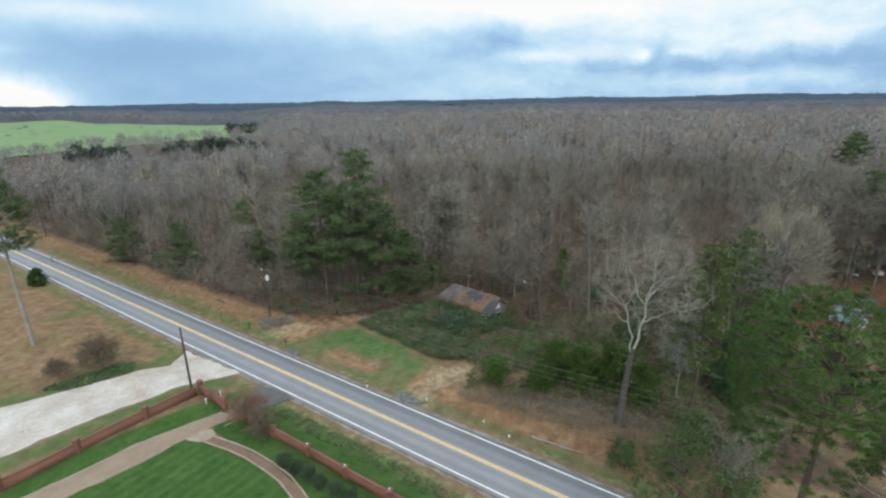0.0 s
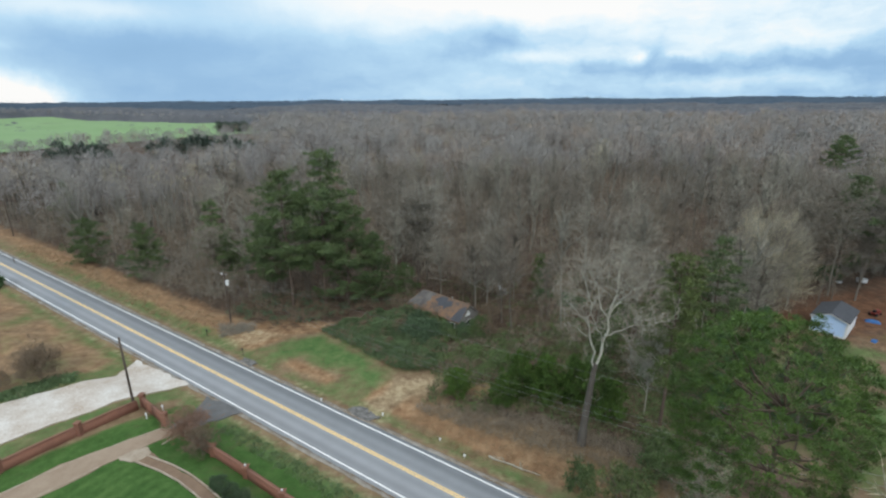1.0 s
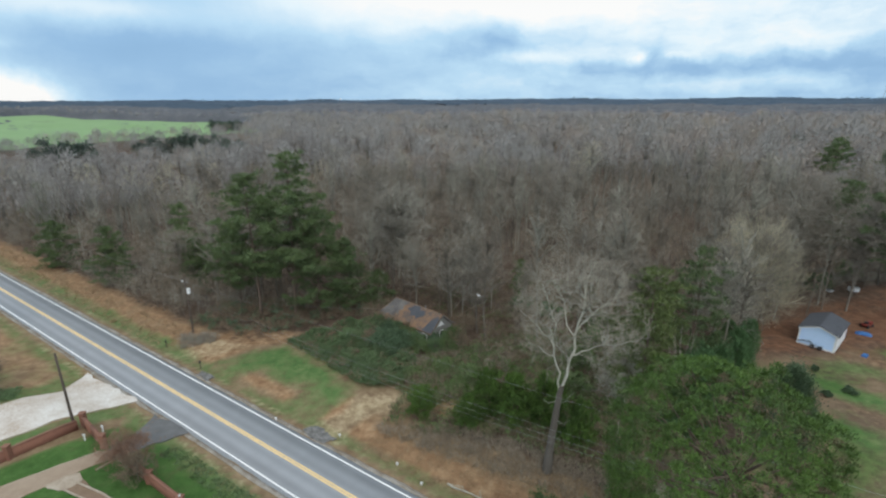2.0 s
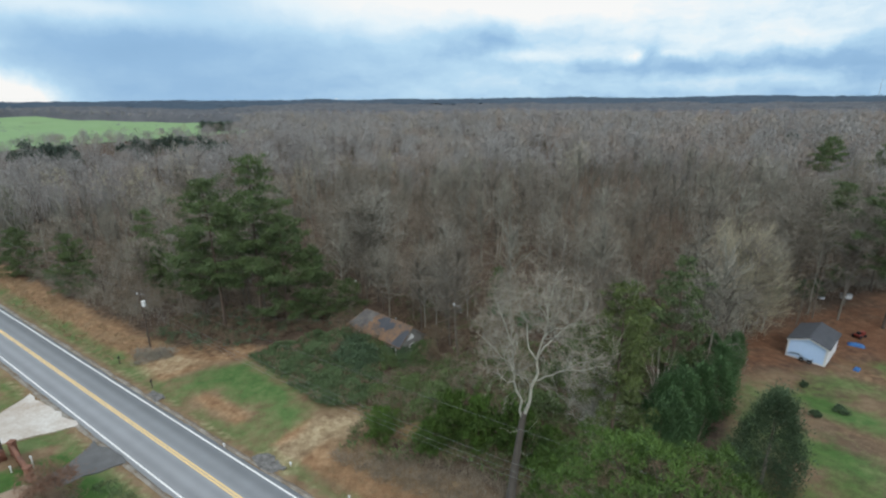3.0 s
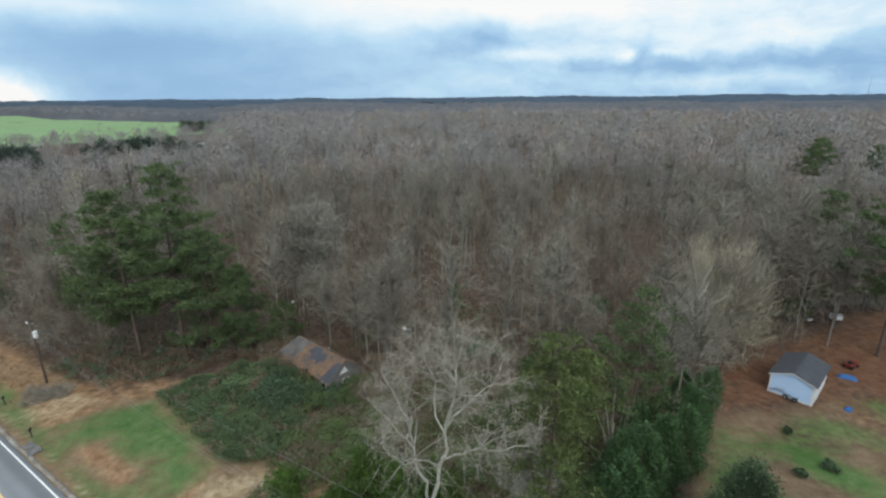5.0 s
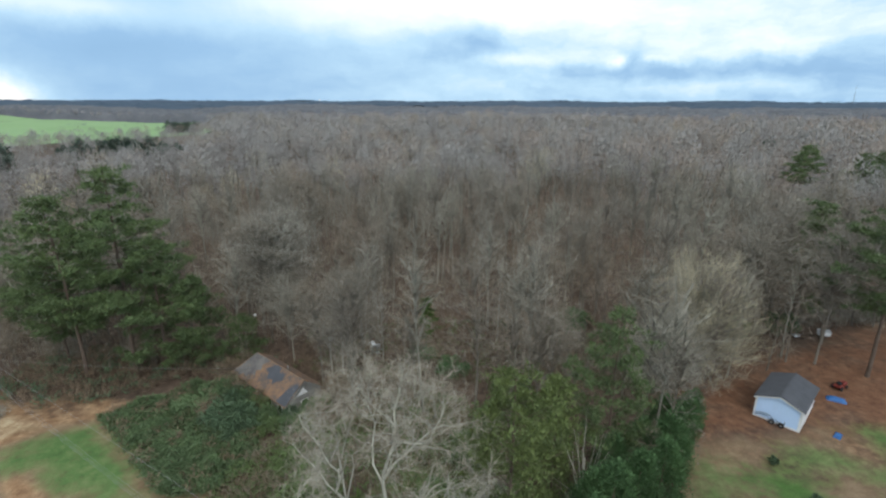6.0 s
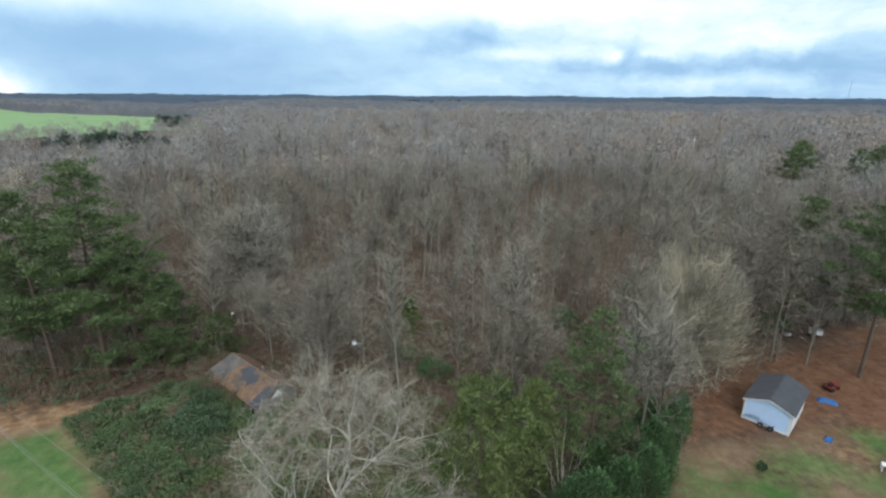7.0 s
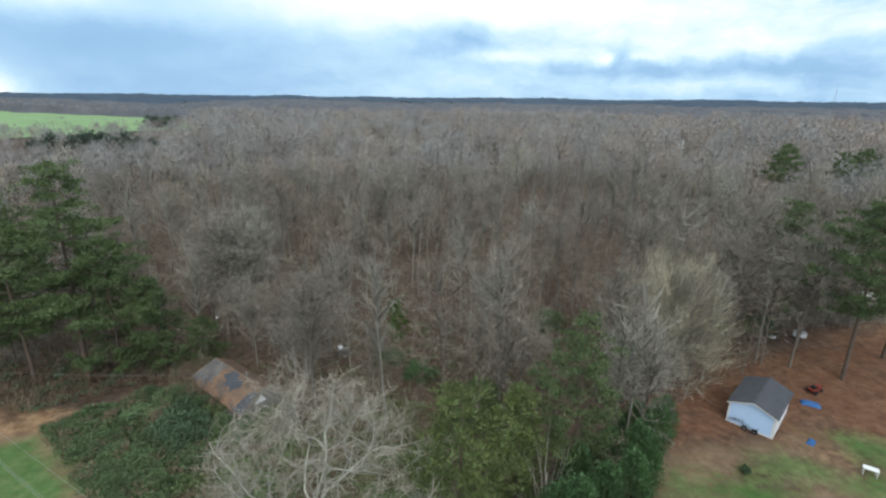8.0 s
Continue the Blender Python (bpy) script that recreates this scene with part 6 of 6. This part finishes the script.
M_OLD_WALL = material("weathered pale siding", (0.24, 0.24, 0.235), (0.12, 0.11, 0.095), scale=0.8, fine=5, bump=0.2)


def house():
    ax = Vector((0.774, -0.633, 0))
    turn = math.degrees(math.atan2(ax.y, ax.x))
    ob = thing("abandoned_house", pose(2.4, 84.1, -0.6, 0, 0, turn), "abandoned low house with straw-covered sagging roof", "house")
    half, w, h, r = 5.5, 3.1, 2.45, 2.4
    left = -half - 2.0
    for y0 in (-w + 0.3, w - 0.5):
        part("long_wall", box(bmesh.new(), (left + 0.4, y0, 0), (half - 0.3, y0 + 0.2, h)), M_OLD_WALL, ob)
    part("gable_wall", solid([(half - 0.5, -w + 0.502, 0), (half - 0.5, w - 0.502, 0), (half - 0.5, w - 0.502, h), (half - 0.5, 0, h + r - 0.3), (half - 0.5, -w + 0.502, h)], (0.2, 0, 0)), M_OLD_WALL, ob)
    part("end_wall", box(bmesh.new(), (left + 0.4, -w + 0.502, 0), (left + 0.6, w - 0.502, h)), M_OLD_WALL, ob)
    part("gable_board", solid([(half - 0.298, -1.1, h + 0.45), (half - 0.298, 0.5, h + 0.45), (half - 0.298, -0.1, h + r - 1.0)], (0.03, 0, 0)), M_WHITE, ob, "peeling white gable boarding")
    part("corner_board", box(bmesh.new(), (left + 0.4, -w + 0.25, 0.6), (left + 0.9, -w + 0.297, 2.3)), M_WHITE, ob, "white corner board")
    for x0 in (-5.2, -2.2, 1.0, 3.4):
        wn = part("window", box(bmesh.new(), (x0, -w + 0.262, 0.9), (x0 + 1.0, -w + 0.297, 2.1)), M_WHITE, ob, "white window frame")
        part("pane", box(bmesh.new(), (x0 + 0.1, -w + 0.25, 1.0), (x0 + 0.9, -w + 0.259, 2.0)), M_GLASS, wn)
    wn = part("window", box(bmesh.new(), (half - 0.297, -0.6, 0.9), (half - 0.26, 0.5, 2.1)), M_WHITE, ob, "white window frame")
    part("pane", box(bmesh.new(), (half - 0.257, -0.5, 1.0), (half - 0.25, 0.4, 2.0)), M_GLASS, wn)
    e = h - 0.1
    A, B, C, D = (left, -w, e), (half, -w, e), (half, w, e), (left, w, e)
    R0, R1 = (-half, 0, h + r), (half, 0, h + r)
    for pts, mt in (([A, B, R1, R0], M_STRAW_ROOF), ([C, D, R0, R1], M_STRAW_ROOF), ([D, A, R0], M_GREY_ROOF)):
        part("roof", solid(pts, (0, 0, 0.14)), mt, ob)
    # bare shingle patches where the straw has slid off
    def on_roof(u, v):
        return Vector((u, -w + w * v, e + (h + r - e) * v + 0.145))
    for poly in ([(-1.9, 0.7), (-0.9, 0.62), (-0.6, 0.44), (0.5, 0.5), (0.9, 0.38), (1.7, 0.58), (2.2, 0.62), (1.9, 0.86), (0.9, 0.8), (0.6, 0.97), (-0.8, 0.93), (-1.1, 0.82)], [(3.4, 0.02), (5.45, 0.02), (5.45, 0.72), (4.9, 0.8), (4.0, 0.5)]):
        part("shingle_patch", solid([on_roof(*q) for q in poly], (0, 0, 0.03)), M_SHINGLE, ob, "bare blue-grey shingles")
    worn = [(-7.2, 0.06), (-5.6, 0.04), (-5.2, 0.2), (-4.2, 0.14), (-3.9, 0.32), (-3.0, 0.3), (-3.3, 0.5), (-2.5, 0.56), (-2.9, 0.74), (-2.1, 0.97), (-5.45, 0.97)]
    part("shingle_patch", solid([on_roof(*q) for q in worn], (0, 0, 0.02)), M_GREY_ROOF, ob, "faded grey-brown shingles")
    for y0, y1, v0, v1 in ((-w, 0.0, e - 0.02, h + r - 0.02), (0.0, w, h + r - 0.02, e - 0.02)):
        part("rake_board", solid([(half + 0.004, y0, v0 - 0.2), (half + 0.004, y1, v1 - 0.2), (half + 0.004, y1, v1), (half + 0.004, y0, v0)], (0.04, 0, 0)), M_OLD_WALL, ob, "weathered rake board")
    part("vent_pipe", box(bmesh.new(), (0.9, 0.5, h + r - 0.5), (1.06, 0.66, h + r + 0.2), 0.03), M_STEEL, ob, "grey vent pipe")
    return ob


house()


# ---- poles and wires ----
def cable(points, radius=0.02, mat=None, name="wire", label="", sag=0.0):
    (x0, y0, z0), (x1, y1, z1) = points
    soup, n = Soup(), 24
    pts = [(x0 + (x1 - x0) * k / n, y0 + (y1 - y0) * k / n, z0 + (z1 - z0) * k / n - sag * 4 * (k / n) * (1 - k / n)) for k in range(n + 1)]
    tube(soup, pts, [radius] * (n + 1), 4)
    v, t = soup.arrays()
    return mesh_object(name, v, t, mat, label=label)


def utility_pole(x, y, height, label, r=0.15):
    ob = thing("utility_pole", stand(x, y), label, "pole", "utility poles")
    soup = Soup()
    tube(soup, [(0, 0, -0.4), (0, 0, height * 0.5), (0, 0, height), (0, 0, height + 0.01)], [r, r * 0.85, r * 0.7, 0.01], 10)
    v, t = soup.arrays()
    mesh_object("post", v, t, M_POLE, ob)
    return ob


utility_pole(-36.9, 55.5, 9.9, "dark wooden utility pole beside the brick wall", r=0.17)
lp = utility_pole(-36.3, 81.2, 9.6, "brown utility pole with white transformer at the wood's edge")
bm = bmesh.new()
bmesh.ops.create_cone(bm, cap_ends=True, segments=14, radius1=0.28, radius2=0.28, depth=0.85, matrix=Matrix.Translation((0.42, -0.1, 7.7)))
part("transformer", bm, M_WHITE, lp, "white transformer can")
part("bracket", box(bmesh.new(), (0.05, -0.14, 7.6), (0.2, -0.06, 7.8)), M_STEEL, lp)
part("lamp_arm", box(bmesh.new(), (-0.5, -0.04, 9.2), (0.5, 0.04, 9.3)), M_STEEL, lp)
part("insulator", box(bmesh.new(), (-0.5, -0.1, 9.304), (-0.3, 0.1, 9.5), 0.03), M_WHITE, lp)
M_WIRE = material("aluminium wire", (0.30, 0.30, 0.30), (0.24, 0.24, 0.24), scale=2, fine=8, bump=0, metal=0.5, rough=0.45)
utility_pole(46.2, 31.2, 11.2, "brown utility pole among roadside pines")
zl, zr = gz(-36.3, 81.2), gz(46.2, 31.2)
for off, a, b, sg in ((0.0, 9.3, 11.0, 0.3), (-0.15, 8.2, 9.6, 2.8), (0.0, 7.2, 8.6, 2.8), (0.15, 6.4, 7.7, 2.8)):
    w1 = cable([(-36.3 + off, 81.2 + off, zl + a), (46.2 + off, 31.2 + off, zr + b)], 0.011, M_WIRE, sag=sg)
    tagged(w1, "long overhead wire strung between utility poles", "wire", "overhead wires")
w2 = cable([(-36.3, 81.2, zl + 7.1), (-1.5, 86.0, 2.9)], 0.012, M_WIRE, sag=0.8)
tagged(w2, "service wire from the pole to the abandoned house", "wire", "overhead wires")
w3 = cable([(-36.3, 81.2, zl + 9.4), (-130, 138.6, 10.2)], 0.014, M_WIRE, sag=1.2)
tagged(w3, "overhead wire running along the road", "wire", "overhead wires")
utility_pole(-130, 138.6, 10.4, "far utility pole along the road")


# ---- small things at the road ----
def mailbox(x, y, turn, label):
    ob = thing("mailbox", stand(x, y, turn), label, "mailbox", "mailboxes")
    part("post", box(bmesh.new(), (-0.06, -0.06, -0.2), (0.06, 0.06, 1.05), 0.01), M_POLE, ob)
    bm = box(bmesh.new(), (-0.12, -0.3, 1.053), (0.12, 0.3, 1.3), 0.06)
    part("box", bm, M_BLACK, ob, "dark metal box")
    part("brace", box(bmesh.new(), (-0.05, -0.3, 0.8), (0.05, -0.062, 0.88)), M_POLE, ob)


mailbox(-29.3, 70.3, 30, "dark mailbox on a wooden post by the road")
mailbox(-38.3, 76.6, 30, "dark mailbox on a leaning wooden post")
mailbox(-106.5, 113.5, 30, "dark mailbox far along the road")


def marker(x, y, h, label):
    ob = thing("marker_post", stand(x, y), label, "post", "roadside markers")
    part("stake", box(bmesh.new(), (-0.05, -0.05, -0.2), (0.05, 0.05, h), 0.01), M_WHITE, ob)
    part("head", box(bmesh.new(), (-0.14, -0.05, h + 0.003), (0.14, 0.05, h + 0.26), 0.03), M_WHITE, ob)


for x0, y0 in ((-4.8, 55.9), (2.7, 51.4), (5.6, 48.6), (-13.4, 58.4)):
    marker(x0, y0, 0.22, "short white roadside marker post")
marker(-33.6, 53.0, 0.6, "small white sign at the entrance wall")
marker(-32.0, 53.9, 1.35, "white lamp post beside the entrance")


# ---- yard things ----
def table(x, y, turn):
    ob = thing("folding_table", stand(x, y, turn), "white plastic folding table on the grass", "table")
    part("tabletop", box(bmesh.new(), (-0.64, -0.36, 0.7), (0.64, 0.36, 0.75), 0.02), M_WHITE, ob)
    for sx_ in (-0.58, 0.52):
        for sy_ in (-0.32, 0.26):
            part("leg", box(bmesh.new(), (sx_, sy_, -0.03), (sx_ + 0.06, sy_ + 0.06, 0.698)), M_WHITE, ob)


table(71.4, 68.6, -35)


def tarp(x, y, turn, a, b, h, label, mat):
    rng = np.random.RandomState(int(x * 7))
    n = 14
    u, v = np.meshgrid(np.linspace(-1, 1, n), np.linspace(-1, 1, n))
    z = h * np.clip(1.15 - np.maximum(abs(u), abs(v)) ** 3, 0.05, 1) * (0.8 + 0.35 * rng.uniform(size=u.shape))
    rim = np.maximum(abs(u), abs(v)) > 0.98
    z = np.where(rim, -0.02, z)
    vs = np.stack([u * a + rng.normal(size=u.shape) * 0.03, v * b + rng.normal(size=u.shape) * 0.03, z], -1).reshape(-1, 3)
    qk = (np.arange(n - 1)[:, None] * n + np.arange(n - 1)[None, :]).ravel()
    ob = mesh_object("tarp", vs, np.stack([qk, qk + 1, qk + n + 1, qk + n], 1), mat)
    ob.matrix_basis = stand(x, y, turn)
    return tagged(ob, label, "tarp")


tarp(74.2, 80.2, -30, 1.05, 0.5, 0.4, "bright blue tarp over a heap beside the shed", M_BLUE)
tarp(69.0, 73.3, 40, 0.6, 0.35, 0.3, "small blue and grey tarp on the grass", M_BLUE)


def mower(x, y, turn):
    ob = thing("riding_mower", stand(x, y, turn), "faded red riding mower beside the blue tarp", "mower")
    part("hood", box(bmesh.new(), (0.1, -0.35, 0.3), (1.0, 0.35, 0.85), 0.08), M_RED, ob)
    part("deck", box(bmesh.new(), (-0.7, -0.5, 0.18), (0.3, 0.5, 0.295), 0.04), M_RED, ob)
    part("seat", box(bmesh.new(), (-0.6, -0.25, 0.6), (-0.1, 0.25, 1.0), 0.08), M_BLACK, ob)
    part("fender", box(bmesh.new(), (-0.9, -0.45, 0.4), (0.0, 0.45, 0.597), 0.05), M_RED, ob)
    for x0, y0, r0 in ((0.75, -0.45, 0.2), (0.75, 0.45, 0.2), (-0.6, -0.5, 0.28), (-0.6, 0.5, 0.28)):
        bm = bmesh.new()
        bmesh.ops.create_cone(bm, cap_ends=True, segments=16, radius1=r0, radius2=r0, depth=0.2, matrix=Matrix.Translation((x0, y0, r0)) @ Matrix.Rotation(radians(90), 4, "X"))
        part("wheel", bm, M_BLACK, ob)


mower(76.6, 82.8, 25)


def car(x, y, turn, mat, label):
    ob = thing("parked_car", stand(x, y, turn), label, "car")
    pr = [(-2.2, 0.35), (2.2, 0.35), (2.2, 0.75), (1.2, 0.92), (0.6, 1.4), (-1.2, 1.42), (-2.0, 0.98), (-2.2, 0.9)]
    bm = solid([(a, -0.85, b) for a, b in pr], (0, 1.7, 0))
    bmesh.ops.bevel(bm, geom=list(bm.edges), offset=0.06, segments=1, affect="EDGES")
    part("body", bm, mat, ob)
    for sy_ in (-0.862, 0.85):
        part("side_window", box(bmesh.new(), (-1.1, sy_, 0.98), (0.6, sy_ + 0.012, 1.33)), M_GLASS, ob)
    for x0 in (-1.4, 1.4):
        for y0 in (-0.8, 0.8):
            bm = bmesh.new()
            bmesh.ops.create_cone(bm, cap_ends=True, segments=18, radius1=0.33, radius2=0.33, depth=0.22, matrix=Matrix.Translation((x0, y0, 0.31)) @ Matrix.Rotation(radians(90), 4, "X"))
            part("wheel", bm, M_BLACK, ob)


car(106.5, 109.0, 15, M_WHITE, "white car parked under yard pines")


def trailer(x, y, turn, label, w=3.4, d=2.0, h=1.6):
    ob = thing("storage_box", stand(x, y, turn), label, "storage box")
    part("body", box(bmesh.new(), (-w / 2, -d / 2, 0.3), (w / 2, d / 2, h), 0.05), M_WHITE, ob)
    part("lid", box(bmesh.new(), (-w / 2 - 0.05, -d / 2 - 0.05, h + 0.003), (w / 2 + 0.05, d / 2 + 0.05, h + 0.1), 0.02), M_STEEL, ob)
    for x0 in (-w / 2 + 0.3, w / 2 - 0.5):
        part("foot", box(bmesh.new(), (x0, -d / 2 + 0.1, -0.1), (x0 + 0.2, d / 2 - 0.1, 0.297)), M_POLE, ob)


trailer(84.0, 95.8, -20, "pale storage box under the yard trees", 1.6, 0.9, 1.0)
trailer(79.4, 95.4, 10, "small white cooler box in the leaf litter", 0.9, 0.6, 0.6)
trailer(103.0, 105.0, 30, "low white box on red earth", 1.4, 0.8, 0.6)


def sheet_pile(x, y):
    ob = thing("scrap_pile", stand(x, y), "heap of whitish scrap sheet metal in the woods", "scrap")
    rng = np.random.RandomState(77)
    for k in range(5):
        bm = box(bmesh.new(), (-0.8, -0.3, 0), (0.8, 0.3, 0.04))
        bm.transform(pose(rng.uniform(-0.7, 0.7), rng.uniform(-0.7, 0.7), 0.15 + 0.32 * k, rng.uniform(-25, 25), rng.uniform(-25, 25), rng.uniform(0, 180)))
        part("sheet", bm, M_WHITE if k == 3 else M_STEEL, ob)
    part("crate", box(bmesh.new(), (-0.7, -0.6, -0.1), (0.7, 0.6, 1.1), 0.03), M_OLD_WALL, ob)


sheet_pile(13.6, 95.4)
yl = thing("yard_lamp", stand(-6.0, 98.0), "white yard lamp on a pole in the woods", "lamp")
part("post", box(bmesh.new(), (-0.06, -0.06, -0.2), (0.06, 0.06, 5.6), 0.01), M_POLE, yl)
part("head", box(bmesh.new(), (-0.16, -0.16, 5.603), (0.16, 0.16, 5.9), 0.05), M_WHITE, yl)



def fallen_log(ends, r, label, mat):
    """A dead limb lying on the ground, with two broken side branches."""
    (x0, y0), (x1, y1) = ends
    rng = np.random.RandomState(int(abs(x0 * 31)))
    ob = thing("fallen_limb", pose(x0, y0, gz(x0, y0) + r), label, "log", "fallen wood")
    n = 6
    pts = [(k / n * (x1 - x0) + rng.normal() * 0.06, k / n * (y1 - y0) + rng.normal() * 0.06, gz(x0 + k / n * (x1 - x0), y0 + k / n * (y1 - y0)) - gz(x0, y0) + 0.05 * rng.uniform()) for k in range(n + 1)]
    soup = Soup()
    tube(soup, pts, [r * (1 - 0.1 * k) for k in range(n + 1)], 7)
    mesh_object("stem", *soup.arrays(), mat, ob)
    for k in (2, 4):
        soup = Soup()
        px, py, pz = pts[k]
        tube(soup, [(px, py, pz), (px + rng.normal() * 0.4, py + rng.normal() * 0.4, pz + 0.3), (px + rng.normal() * 0.8, py + rng.normal() * 0.8, pz + 0.55)], [r * 0.5, r * 0.35, r * 0.15], 5)
        mesh_object("branch", *soup.arrays(), mat, ob)


fallen_log(((8.2, 48.8), (13.5, 45.9)), 0.10, "pale fallen limb on the roadside bank", M_LIMB)
fallen_log(((-2.7, 106.7), (3.5, 103.8)), 0.11, "whitish fallen limb in the brush", M_LIMB)
fallen_log(((10.0, 91.0), (13.4, 93.6)), 0.10, "grey fallen limb behind the house", M_PALE_BARK)
fallen_log(((4.2, 72.2), (6.6, 71.4)), 0.07, "thin pale stick in the low brush", M_LIMB)

# low plants in the yard
for px, py, pr in ((59.3, 63.2, 0.9), (58.8, 69.0, 0.5), (55.2, 61.8, 0.6)):
    plant("yard_bush", broadleaf(int(700 + px), 0.7, pr, clumps=20, per=26, leaf=0.22, low=0.0), stand(px, py), [M_BARK, M_GREY_LEAF], "low spreading grey-green bush in the yard", "bush", "yard bushes", parts=("stem", "foliage"))


# ---- far buildings and masts ----
def far_house(x, y, turn, w, d, h, label):
    ob = thing("far_house", stand(x, y, turn), label, "house", "far houses")
    part("wall", box(bmesh.new(), (-w / 2, -d / 2, -1), (w / 2, d / 2, h)), M_WHITE, ob)
    for s_ in (-1, 1):
        pts = [(-w / 2 - 0.3, s_ * (d / 2 + 0.3), h - 0.1), (w / 2 + 0.3, s_ * (d / 2 + 0.3), h - 0.1), (w / 2 + 0.3, 0, h + d * 0.3), (-w / 2 - 0.3, 0, h + d * 0.3)]
        part("roof", solid(pts, (0, 0, 0.15)), M_STEEL, ob)


far_house(-155, 363, 20, 6, 4, 4.6, "far white house among the woods")
far_house(217, 402, 10, 4, 3, 7.5, "far white house among the woods")
mast = thing("radio_mast", stand(2230, 2748), "thin grey radio mast on the horizon", "mast")
soup = Soup()
tube(soup, [(0, 0, -5), (0, 0, 60), (0, 0, 115)], [1.2, 1.0, 0.6], 5)
mesh_object("shaft", *soup.arrays(), M_STEEL, mast)
tank = thing("water_tower", stand(-931, 3880), "white water tower on the horizon", "tower")
bm = bmesh.new()
bmesh.ops.create_uvsphere(bm, u_segments=16, v_segments=10, radius=7, matrix=Matrix.Translation((0, 0, 48 - gz(-931, 3880))))
part("tank", bm, M_WHITE, tank)
part("stem", box(bmesh.new(), (-2, -2, -2), (2, 2, 42 - gz(-931, 3880))), M_WHITE, tank)
